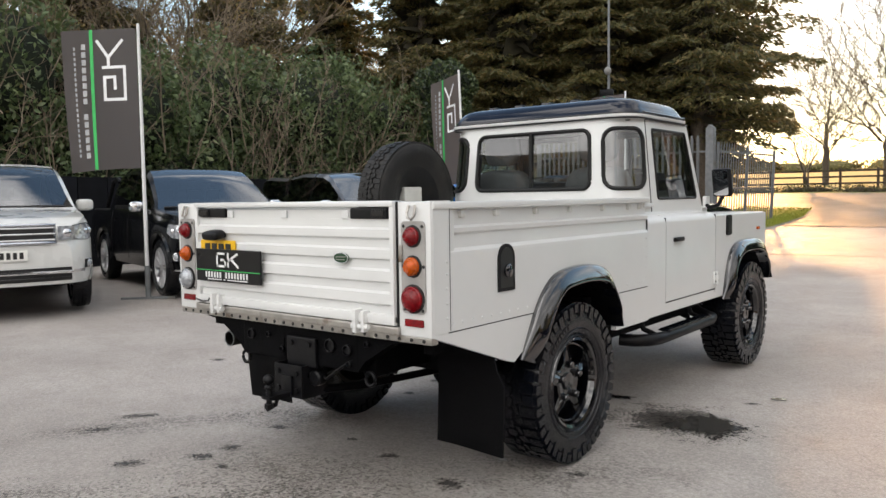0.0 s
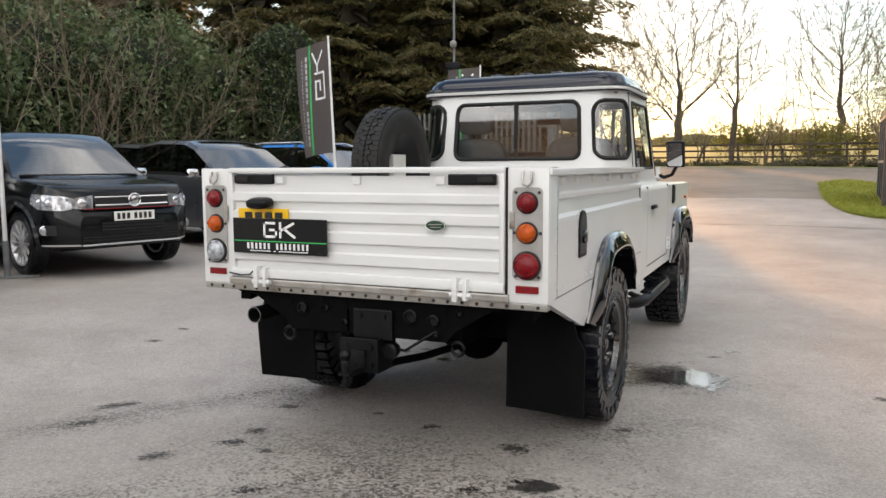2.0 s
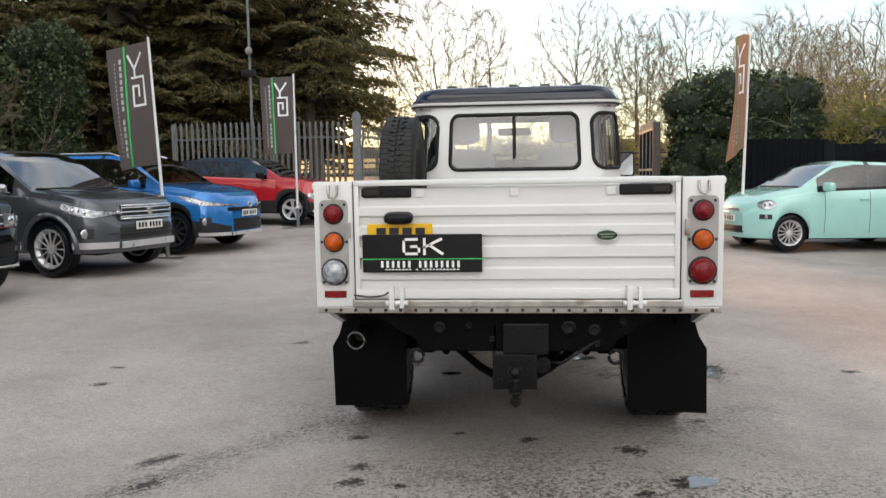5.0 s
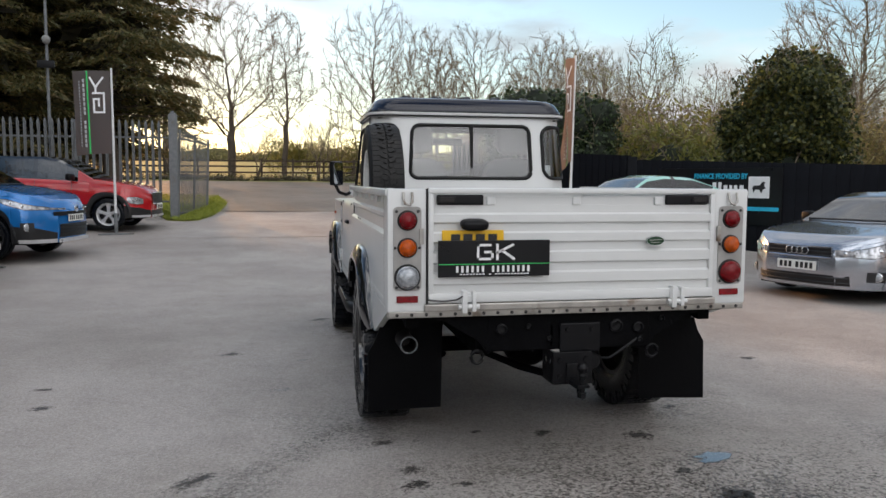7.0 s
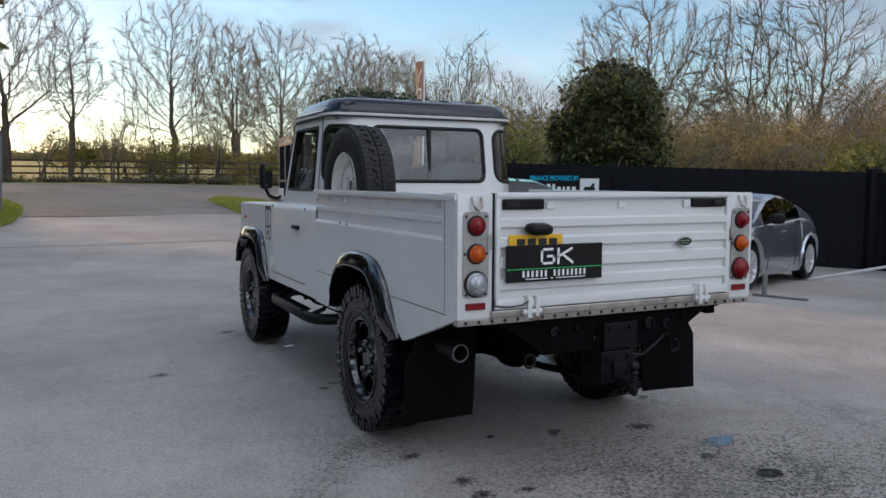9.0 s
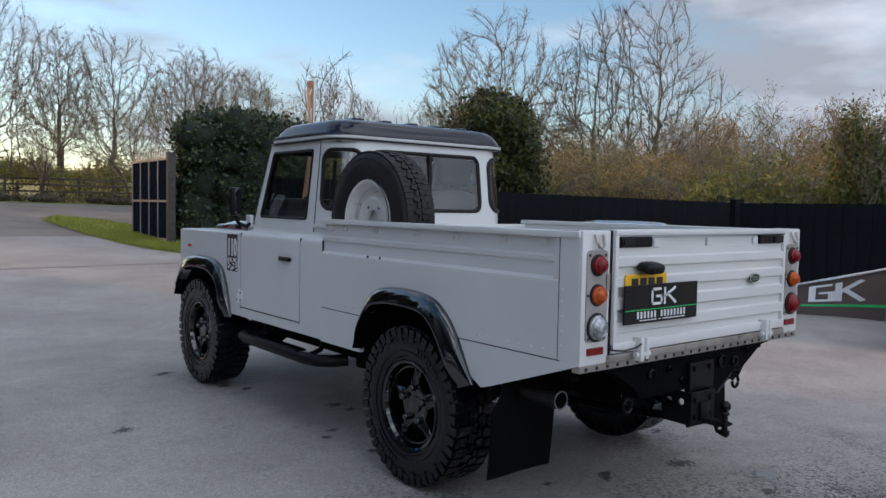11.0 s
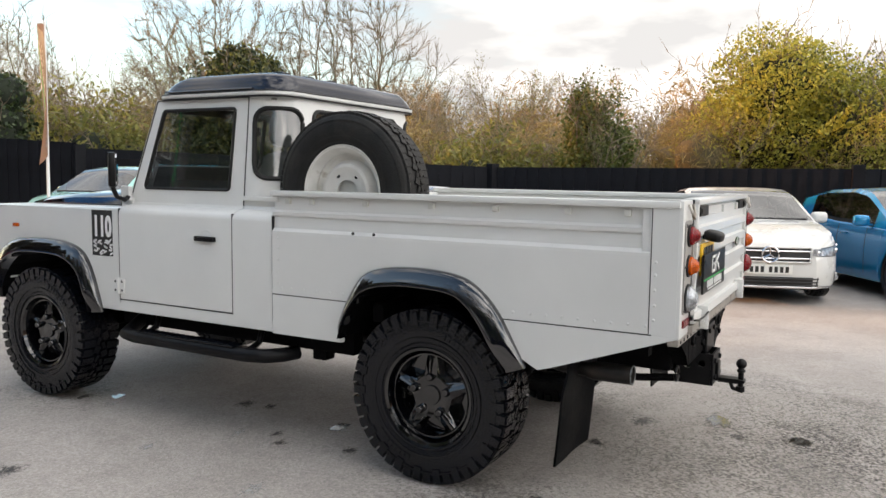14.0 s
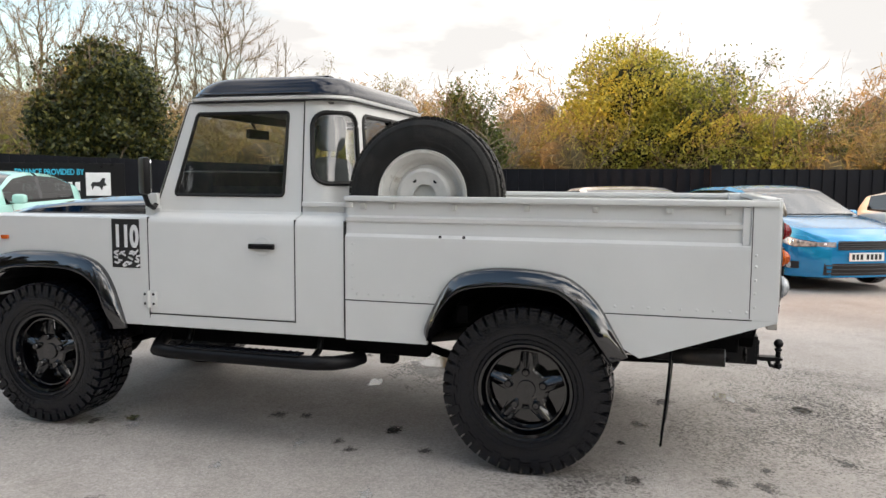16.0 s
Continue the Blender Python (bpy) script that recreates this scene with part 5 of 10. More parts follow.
box(bm, 0.34, 0.40, 4.3, 4.48, 0.58, 0.68)
part("front_bumper", bm, BLACK, truck, "black steel front bumper", smooth=True)
# windscreen
def screen(u, z):
    return Vector((-half_width(z) + 2 * half_width(z) * u, screen_y(z), z))
w2, p2, s2 = BM(), BM(), BM()
pane_cell(screen, (0, 1, ZW, ZG), (0.045, 0.955, 1.405, 1.775), 0.04, 0.02, w2, p2, s2, 0.012)
part("screen_frame", w2, WHITE, cab, smooth=True)
part("windscreen", p2, GLASS, cab)
part("screen_seal", s2, SEAL, cab, smooth=True)
# Dark copy of the screen frame, added as interior shade.
w2, p2, s2 = BM(), BM(), BM()
pane_cell(lambda u, z: screen(u, z) - Vector((0, 0.026, 0)), (0.02, 0.98, ZW, ZG), (0.05, 0.95, 1.41, 1.77), 0.04, 0.02, w2, p2, s2, 0.012)
p2.free()
s2.free()
part("screen_shade_liner", w2, TRIM, cab, smooth=True)
# roof
def loop(y0, y1, hw, r, z, n=8):
    return [Vector((x, y, z)) for x, y in rounded(-hw, hw, y0, y1, r, n)]
bm = BM()
R = [loop(2.112, 3.075, 0.722, 0.17, 1.828), loop(2.105, 3.082, 0.730, 0.17, 1.836), loop(2.105, 3.082, 0.730, 0.17, 1.850)]
V = [[bm.verts.new(p) for p in L] for L in R]
for A, B in zip(V, V[1:]):
    for k in range(len(A)):
        bm.faces.new((A[k], A[(k + 1) % len(A)], B[(k + 1) % len(A)], B[k]))
bm.faces.new(V[0])
bm.faces.new(V[-1])
part("roof_gutter", bm, WHITE, cab, "white roof gutter", smooth=True, sharp=50)
# Black tubes drawn in for the shadow gaps below and above the gutter.
bm = BM()
tube(bm, loop(2.109, 3.078, 0.7255, 0.17, 1.8255), 0.0055, 6, True)
part("gutter_shadow_line", bm, SEAL, cab, "dark line drawn for the shadow gap under the roof gutter")
bm = BM()
tube(bm, loop(2.109, 3.078, 0.7255, 0.17, 1.853), 0.005, 6, True)
part("gutter_shadow_line", bm, SEAL, cab)
bm = BM()
R = [loop(2.118, 3.07, 0.714, 0.16, 1.851), loop(2.120, 3.065, 0.712, 0.16, 1.872), loop(2.128, 3.05, 0.698, 0.16, 1.888), loop(2.135, 3.04, 0.694, 0.16, 1.902), loop(2.165, 2.99, 0.675, 0.16, 1.936), loop(2.195, 2.95, 0.650, 0.16, 1.953), loop(2.25, 2.88, 0.60, 0.15, 1.964), loop(2.40, 2.7, 0.40, 0.1, 1.974)]
V = [[bm.verts.new(p) for p in L] for L in R]
for A, B in zip(V, V[1:]):
    for k in range(len(A)):
        bm.faces.new((A[k], A[(k + 1) % len(A)], B[(k + 1) % len(A)], B[k]))
bm.faces.new(V[-1])
bm.faces.new(V[0])
roof = part("roof", bm, NAVY_ROOF, truck, "dark navy moulded roof", smooth=True, sharp=50)
for k in range(5):
    bm = BM()
    x = -0.44 + k * 0.22
    box(bm, x - 0.035, x + 0.035, 2.30, 2.86, 1.955, 1.984, 0.008)
    part("roof_rib", bm, NAVY_ROOF, roof, smooth=True)
for s in (-1, 1):
    bm = BM()
    tube(bm, [(s * 0.716, y, 1.868) for y in (2.30, 2.5, 2.75, 2.96)], 0.006, 8)
    part("roof_bead", bm, BLACK_GLOSS, roof, smooth=True)
# interior
bm = BM()
box(bm, -0.72, 0.72, 2.10, 3.22, 0.66, 0.70)
part("cab_floor", bm, TRIM, cab)
bm = BM()
box(bm, -0.74, 0.74, 2.075, 2.10, 0.66, 1.262)
part("cab_bulkhead", bm, WHITE, cab)
bm = BM()
box(bm, -0.66, 0.66, 2.2, 3.0, 1.808, 1.818)
part("headlining", bm, LINER, cab)
for s in (-1, 1):
    seat = new("seat")
    seat.parent = truck
    bm = BM()
    box(bm, s * 0.38 - 0.24, s * 0.38 + 0.24, 2.42, 2.88, 0.90, 1.04, 0.04)
    part("seat_cushion", bm, SEAT, seat, smooth=True)
    bm = BM()
    pillow(bm, 0.245, 0.075, 0.30, Matrix.Translation((s * 0.38, 2.38, 1.24)) @ Matrix.Rotation(0.20, 4, "X"), 0.5)
    part("seat_back", bm, SEAT, seat, smooth=True, sharp=80)
    bm = BM()
    pillow(bm, 0.135, 0.055, 0.105, Matrix.Translation((s * 0.38, 2.335, 1.672)) @ Matrix.Rotation(0.12, 4, "X"), 0.55)
    for q in (-0.05, 0.05):
        cyl(bm, (s * 0.38 + q, 2.33, 1.5), (s * 0.38 + q, 2.31, 1.62), 0.008, seg=6)
    part("headrest", bm, SEAT, seat, smooth=True)
bm = BM()
box(bm, -0.13, 0.13, 2.35, 2.9, 0.85, 1.06, 0.03)
part("cubby_box", bm, TRIM, cab, smooth=True)
bm = BM()
box(bm, -0.69, 0.69, 2.91, 3.13, 1.02, 1.455, 0.04)
box(bm, 0.18, 0.56, 2.86, 3.05, 1.18, 1.505, 0.04)
part("dashboard", bm, TRIM, cab, smooth=True)
bm = BM()
c = Vector((0.38, 2.78, 1.37))
q = Matrix.Rotation(radians(-35), 3, "X")
tube(bm, [c + q @ Vector((0.19 * math.cos(a), 0, 0.19 * math.sin(a))) for a in [k * math.pi / 16 for k in range(32)]], 0.014, 8, True)
for a in (0.2, math.pi - 0.2, -math.pi / 2):
    tube(bm, [c, c + q @ Vector((0.185 * math.cos(a), 0, 0.185 * math.sin(a)))], 0.014, 6)
cyl(bm, c, c + Vector((0, 0.18, -0.14)), 0.03, seg=10)
part("steering_wheel", bm, TRIM, truck, "black steering wheel", smooth=True)
bm = BM()
box(bm, -0.13, 0.13, 3.00, 3.025, 1.66, 1.72, 0.012)
cyl(bm, (0, 3.02, 1.70), (0, 3.06, 1.78), 0.008, seg=6)
part("interior_mirror", bm, TRIM, cab, smooth=True)
for s in (-1, 1):
    bm = BM()
    tube(bm, [(s * 0.62, 2.30, 1.70), (s * 0.60, 2.36, 1.45), (s * 0.58, 2.42, 1.10)], 0.012, 6)
    part("seat_belt", bm, TRIM, cab)

# the spare, standing in the tub against the cab
spare = root("spare_wheel", pose(TX - 0.70, 1.66, 1.33), "spare wheel on scuffed white steel rim in the truck bed", "wheel")
wheel(spare, "wheel", 0, 0, 0, 0.398, 0.215, 0.222, -1, RIM_WHITE, "steel", chunky=False, rubber=SPARE_RUBBER)
bm = BM()
box(bm, -0.09, 0.19, -0.16, 0.16, -0.503, -0.455, 0.01)
cyl(bm, (0.0, 0, -0.47), (0.0, 0.0, 0.0), 0.025, seg=10)
box(bm, -0.02, 0.05, -0.09, 0.09, -0.47, 0.09, 0.01)
part("carrier", bm, WHITE_OLD, spare, "white painted spare wheel carrier")

# ---- parked cars ----
def paint(name, colour, metal=0.0, rough=0.28):
    return material(name, colour, rough, metal=metal, vary=0.04, grain=3, coat=0.9, spec=0.4, spot=tuple(c * 0.9 for c in colour), spot_scale=2, spot_at=0.6)


CAR_DARK = material("dark_lower_trim", (0.012, 0.012, 0.013), 0.5, vary=0.2)
HEADLIGHT = material("headlight_lens", (0.42, 0.43, 0.45), 0.12, metal=0.5, vary=0.7, grain=22, coat=0.6, spot=(0.12, 0.12, 0.13), spot_scale=11, spot_at=0.56)


class Body:
    def __init__(s, L, W, top, belt, clear, wr, fo, wb, tumble, nose, tail, flare=0.0):
        s.L, s.W, s.top, s.belt, s.clear, s.wr, s.fo, s.wb, s.tumble, s.nose, s.tail, s.flare = L, W, top, belt, clear, wr, fo, wb, tumble, nose, tail, flare

    def interp(s, table, x):
        return float(np.interp(x, [t[0] for t in table], [t[1] for t in table]))

    def half(s, x):
        h = s.W / 2
        if x < 0.6:
            h *= 1 - s.nose * (1 - x / 0.6) ** 3.5
        e = s.L - x
        if e < 0.6:
            h *= 1 - s.tail * (1 - e / 0.6) ** 3.0
        return h

    def under(s, x):
        z = s.clear
        ra = s.wr * 1.13
        for c in (s.fo, s.fo + s.wb):
            if abs(x - c) < ra:
                z = max(z, s.wr + math.sqrt(ra * ra - (x - c) ** 2))
        return z

    def ring(s, x):
        zb, be, to, w = s.under(x), s.interp(s.belt, x), s.interp(s.top, x), s.half(x)
        fl = s.flare * max([math.exp(-((x - c) / 0.42) ** 4) for c in (s.fo, s.fo + s.wb)])
        zb = min(zb, be - 0.08)
        h, dz = be - zb, max(to - be, 0.012)
        xb = w * 0.955
        pts = [(w * 0.955 + fl, zb), (w * 0.985 + fl, zb + 0.12 * h), (w + fl, zb + 0.38 * h), (w * 0.997 + fl * 0.6, zb + 0.62 * h), (w * 0.985, zb + 0.84 * h), (xb, be)]
        rise = min(dz, 0.9)
        for t in (0.05, 0.14, 0.5, 0.86):
            pts.append((xb - 0.012 - s.tumble * rise * t, be + dz * t))
        xr = xb - 0.02 - s.tumble * rise
        pts += [(xr - 0.035 * min(1, dz / 0.2), be + dz * 0.955), (xr * 0.62, be + dz * 0.992), (xr * 0.3, be + dz), (0, be + dz * 1.003)]
        rk = max(0, 1 - x / 0.7) ** 1.5
        rt = max(0, 1 - (s.L - x) / 0.6) ** 1.5
        out = []
        for px, pz in pts:
            y = s.L / 2 - x - rk * 0.16 * max(0, (pz - s.clear - 0.30)) ** 1.3 - rk * 0.10 * max(0, s.clear + 0.15 - pz) * 2 + rt * 0.1 * max(0, pz - s.clear - 0.45)
            out.append(Vector((px, y - s.bow(px, x), pz)))
        return out

    def bow(s, px, x):
        """How far the front sweeps back from its middle."""
        return 0.15 * max(0.0, 1 - x / 0.9) ** 1.5 * (px / (s.W / 2)) ** 2

    def lamp(s, table, side, lift=0.008, n=10, m=4):
        """A lens that hugs the corner; table rows: station, lower and upper height."""
        T = np.array(table)
        bm = BM()
        rows = []
        for x in np.linspace(T[0, 0], T[-1, 0], n + 1):
            r, r2 = s.ring(x), s.ring(min(x + 0.02, s.L))
            zs, zs2 = [p.z for p in r[:6]], [p.z for p in r2[:6]]
            row = []
            for z in np.linspace(np.interp(x, T[:, 0], T[:, 1]), np.interp(x, T[:, 0], T[:, 2]), m + 1):
                px, py = float(np.interp(z, zs, [p.x for p in r[:6]])), float(np.interp(z, zs, [p.y for p in r[:6]]))
                qx = float(np.interp(z, zs2, [p.x for p in r2[:6]]))
                nrm = Vector((0.02, qx - px, 0)).normalized()
                row.append(bm.verts.new((side * (px + nrm.x * lift), py + nrm.y * lift, z)))
            rows.append(row)
        for A, B in zip(rows, rows[1:]):
            for k in range(m):
                bm.faces.new((A[k], A[k + 1], B[k + 1], B[k]))
        return bm

    def patch(s, x0, x1, z0, z1, side, lift=0.006, n=7, m=4, slant=0.0):
        """A panel that hugs the side or corner between two stations and two heights."""
        bm = BM()
        rows = []
        for i in range(n + 1):
            x = x0 + (x1 - x0) * i / n
            r = s.ring(x)
            r2 = s.ring(min(x + 0.02, s.L))
            row = []
            for j in range(m + 1):
                z = z0 + (z1 - z0) * j / m + slant * i / n
                zs = [p.z for p in r[:6]]
                px = float(np.interp(z, zs, [p.x for p in r[:6]]))
                py = float(np.interp(z, zs, [p.y for p in r[:6]]))
                qx = float(np.interp(z, [p.z for p in r2[:6]], [p.x for p in r2[:6]]))
                t = Vector((qx - px, -0.02, 0))
                nrm = Vector((0.02, qx - px, 0)).normalized()
                row.append(bm.verts.new((side * (px + nrm.x * lift), py + nrm.y * lift, z)))
            rows.append(row)
        for A, B in zip(rows, rows[1:]):
            for k in range(m):
                bm.faces.new((A[k], A[k + 1], B[k + 1], B[k]))
        return bm


def car(name, label, colour, body, at_xy, heading, glass, rim=((10, 0.018), ALLOY), head=((0.03, 0.66, 0.78), (0.42, 0.70, 0.82)), grille=None, plate_z=0.45, fog=None, cladding=None, mirror=None, roof=None, bed=None, rails=False, category="car", lower=None, handle_s=(), plate_w=0.26, extra=None, arches=None, mirror_mat=None, seams=None, inner=None):
    """glass: windscreen (s0, s1), side (s0, s1), back (s0, s1), posts. Stations run from the nose."""
    fx, fy = math.cos(radians(heading)), math.sin(radians(heading))
    d = body.L / 2 - body.fo
    cx, cy = at_xy[0] - fx * d, at_xy[1] - fy * d
    zf = ground_height(at_xy[0], at_xy[1])
    rx, ry = at_xy[0] - fx * body.wb, at_xy[1] - fy * body.wb
    zr = ground_height(rx, ry)
    pitch = math.degrees(math.atan2(zf - zr, body.wb))
    zc = zf - (zf - zr) * d / body.wb + 0.022
    thing = root(name, pose(cx, cy, zc, pitch, 0, heading - 90), label, category, "parked cars")
    L = body.L
    st = set(np.linspace(0, L, 40).round(3)) | {0.02, 0.05, 0.1, 0.16, 0.24, 0.34, L - 0.02, L - 0.06, L - 0.12, L - 0.2, L - 0.3}
    ra = body.wr * 1.13
    for c in (body.fo, body.fo + body.wb):
        for k in (-1.001, -0.995, -0.97, -0.92, -0.84, -0.72, -0.55, -0.3, 0, 0.3, 0.55, 0.72, 0.84, 0.92, 0.97, 0.995, 1.001):
            st.add(round(c + k * ra, 4))
    (w0, w1), (g0, g1), (b0, b1), posts = glass
    for v in (w0, w1, g0, g1, b0, b1) + tuple(p + e for p in posts for e in (-0.04, 0.04)):
        st.add(round(v, 4))
    st = sorted(v for v in st if 0 <= v <= L)
    rings = [body.ring(x) for x in st]
    nj = len(rings[0])
    groups = {}
    for i in range(len(st) - 1):
        mid = (st[i] + st[i + 1]) / 2
        dz = body.interp(body.top, mid) - body.interp(body.belt, mid)
        for j in range(nj - 1):
            key = "body"
            if 7 <= j <= 8 and g0 < mid < g1 and dz > 0.16 and not any(abs(mid - p) < 0.04 for p in posts):
                key = "side_window"
            elif j >= 10 and w0 < mid < w1:
                key = "windscreen"
            elif j >= 10 and b0 < mid < b1:
                key = "rear_window"
            elif roof and j >= 9 and w1 <= mid <= b0:
                key = "roof"
            elif roof and roof is not colour and 6 <= j <= 9 and g0 < mid < b1 and dz > 0.05:
                key = "roof"
            elif j == 6 and g0 < mid < g1 and dz > 0.16:
                key = "window_seal"
            elif 6 <= j <= 9 and g0 < mid < g1 and dz > 0.16 and posts and any(abs(mid - p) < 0.04 for p in posts):
                key = "door_post"
            elif bed and j >= 5 and bed[0] < mid < bed[1]:
                key = "bed_cover"
            elif cladding and j <= 1:
                key = "lower_cladding"
            groups.setdefault((key, sum(mid > q for q in posts) if key == "side_window" else min(range(len(posts)), key=lambda q: abs(mid - posts[q])) if key == "door_post" else 0), []).append((i, j))
    mats = {"body": colour, "side_window": TINTED, "windscreen": SCREEN, "rear_window": SCREEN, "roof": roof or colour, "door_post": BLACK_GLOSS, "bed_cover": CAR_DARK, "lower_cladding": CAR_DARK, "window_seal": SEAL}
    for (key, _), cells in groups.items():
        for half in ((1, -1) if key in ("side_window", "door_post", "window_seal") else (0,)):
            idx, verts, faces = {}, [], []

            def vid(i, j, sd):
                k = (i, j, sd if j < nj - 1 else 1)
                if k not in idx:
                    p = rings[i][j]
                    idx[k] = len(verts)
                    verts.append((p.x * (sd if j < nj - 1 else 0), p.y, p.z))
                return idx[k]
            for i, j in cells:
                for sd in ((1, -1) if half == 0 else (half,)):
                    q = [vid(i, j, sd), vid(i, j + 1, sd), vid(i + 1, j + 1, sd), vid(i + 1, j, sd)]
                    faces.append(q if sd < 0 else q[::-1])
            if key == "body":
                cap = []
                for j in range(nj - 1):
                    p = rings[0][j]
                    row = [vid(0, j, 1)]
                    for u in (0.75, 0.5, 0.25, 0.0, -0.25, -0.5, -0.75):
                        verts.append((p.x * u, p.y + body.bow(p.x, 0) - body.bow(p.x * u, 0), p.z))
                        row.append(len(verts) - 1)
                    cap.append(row + [vid(0, j, -1)])
                for P, Q in zip(cap, cap[1:]):
                    for k in range(8):
                        faces.append([P[k], P[k + 1], Q[k + 1], Q[k]])
                for k in range(8):
                    faces.append([cap[-1][k], cap[-1][k + 1], vid(0, nj - 1, 1)])
                for i in (len(st) - 1,):
                    loopv = [vid(i, j, 1) for j in range(nj)] + [vid(i, j, -1) for j in range(nj - 2, -1, -1)]
                    faces.append(loopv if i else loopv[::-1])
            raw(key, verts, faces, mats[key], thing, smooth=True, sharp=32)
    # door shut lines
    for p in seams or list(posts) + [g0 + 0.12, g1 - 0.25]:
        for sd in (1, -1):
            r = body.ring(p)
            if body.under(p) > body.clear + 0.01:
                continue
            bm = BM()
            tube(bm, [(sd * (q.x + 0.001), q.y, q.z) for q in r[1:6]], 0.004, 4)
            part("door_seam", bm, INK, thing)
    for hs in handle_s:
        for sd in (1, -1):
            r = body.ring(hs)
            bm = BM()
            z = r[4].z
            box(bm, *sorted((sd * (r[4].x + 0.002), sd * (r[4].x + 0.028))), r[4].y - 0.09, r[4].y + 0.09, z - 0.012, z + 0.012, 0.006)
            part("door_handle", bm, colour, thing, smooth=True)
    if arches:
        band, lift, am = arches
        for c in (body.fo, body.fo + body.wb):
            for sd in (-1, 1):
                bm = BM()
                rows = []
                for k in range(25):
                    a = math.pi * (k / 24 * 1.16 - 0.08)
                    row = []
                    for q, up in ((0.0, 0.0), (0.04, lift), (0.6, lift), (1.0, 0.002)):
                        rad = ra * 0.985 + band * q
                        x, z = c - rad * math.cos(a), max(body.wr + rad * math.sin(a), body.clear)
                        r = body.ring(x)
                        row.append(bm.verts.new((sd * (float(np.interp(z, [p.z for p in r[:6]], [p.x for p in r[:6]])) + up), L / 2 - x, z)))
                    rows.append(row)
                for P, Q in zip(rows, rows[1:]):
                    for q in range(3):
                        bm.faces.new((P[q], P[q + 1], Q[q + 1], Q[q]))
                part("wheel_arch_trim", bm, am, thing, smooth=True, sharp=50)
    # underside and cabin
    bm = BM()
    box(bm, -body.W / 2 + 0.2, body.W / 2 - 0.2, -L / 2 + 0.2, L / 2 - 0.25, body.clear - 0.03, body.clear + 0.25)
    part("underbody", bm, CHASSIS, thing)
    for c in (body.fo, body.fo + body.wb):
        for sd in (-1, 1):
            bm = BM()
            n = 14
            A = [bm.verts.new((sd * (body.W / 2 - 0.045), L / 2 - c + ra * math.cos(math.pi * k / n), body.wr + ra * math.sin(math.pi * k / n))) for k in range(n + 1)]
            B = [bm.verts.new((sd * (body.W / 2 - 0.40), v.co.y, v.co.z)) for v in A]
            for k in range(n):
                bm.faces.new((A[k], A[k + 1], B[k + 1], B[k]))
            bm.faces.new(B)
            part("arch_liner", bm, CAR_DARK, thing)
    cab0, cab1 = L / 2 - w0 - 0.1, L / 2 - min(b1, g1 + 0.2)
    zb = body.interp(body.belt, (w1 + b0) / 2)
    bm = BM()
    box(bm, -body.W / 2 + 0.14, body.W / 2 - 0.14, cab1, cab0, body.clear + 0.2, zb - 0.28)
    box(bm, -body.W / 2 + 0.16, body.W / 2 - 0.16, L / 2 - w0 - 0.42, L / 2 - w0 - 0.05, zb - 0.3, zb - 0.05, 0.05)
    part("cabin", bm, TRIM, thing)
    for yy in (L / 2 - w1 - 0.35, L / 2 - w1 - 1.2):
        if yy < cab1 + 0.2:
            continue
        for sd in (-1, 1):
            bm = BM()
            box(bm, sd * 0.37 - 0.22, sd * 0.37 + 0.22, yy - 0.08, yy + 0.06, zb - 0.3, zb + 0.14, 0.05)
            box(bm, sd * 0.37 - 0.11, sd * 0.37 + 0.11, yy - 0.09, yy - 0.01, zb + 0.16, zb + 0.32, 0.03)
            part("seat", bm, TRIM, thing, smooth=True)
    # wheels
    style, rmat = rim
    for c in (body.fo, body.fo + body.wb):
        for sd in (-1, 1):
            wheel(thing, "wheel", sd * (body.W / 2 - 0.115 + body.flare), L / 2 - c, body.wr, body.wr, 0.215, body.wr * 0.69, sd, rmat, style, chunky=False)
    # lights
    for sd in (-1, 1):
        part("headlight_surround", body.lamp([(a, b - 0.008, c + 0.008) for a, b, c in head], sd, 0.005), CAR_DARK, thing, smooth=True)
        part("headlight", body.lamp(head, sd, 0.009), HEADLIGHT, thing, smooth=True)
        s0, s1 = head[0][0], head[-1][0]
        for q in (0.35, 0.62):
            x = s0 + (s1 - s0) * q
            r = body.ring(x)
            zz = float(np.interp(x, [h[0] for h in head], [(h[1] + h[2]) / 2 for h in head]))
            px = float(np.interp(zz, [p.z for p in r[:6]], [p.x for p in r[:6]]))
            py = float(np.interp(zz, [p.z for p in r[:6]], [p.y for p in r[:6]]))
            bm = BM()
            dome(bm, (sd * (px + 0.004), py + 0.008, zz), (sd * 0.5, 1, 0), 0.032, 0.010, 14)
            part("headlight_bulb", bm, CHROME, thing, smooth=True)
        part("tail_light", body.patch(L - 0.28, L - 0.03, body.interp(body.belt, L - 0.1) - 0.24, body.interp(body.belt, L - 0.1) - 0.05, sd, 0.008), RED_LENS, thing, smooth=True)
        if fog:
            s0, s1, z0, z1 = fog
            part("fog_recess", body.patch(s0, s1, z0, z1, sd, 0.006), CAR_DARK, thing, smooth=True)
            r = body.ring((s0 + s1) / 2)
            zz = (z0 + z1) / 2
            px = float(np.interp(zz, [p.z for p in r[:6]], [p.x for p in r[:6]]))
            py = float(np.interp(zz, [p.z for p in r[:6]], [p.y for p in r[:6]]))
            bm = BM()
            dome(bm, (sd * px, py + 0.006, zz), (sd * 0.4, 1, 0), (z1 - z0) * 0.42, 0.02, 16)
            part("fog_light", bm, CLEAR_LENS, thing, smooth=True)
            bm = BM()
            rr = (z1 - z0) * 0.42
            u = Vector((1, -sd * 0.4, 0)).normalized()
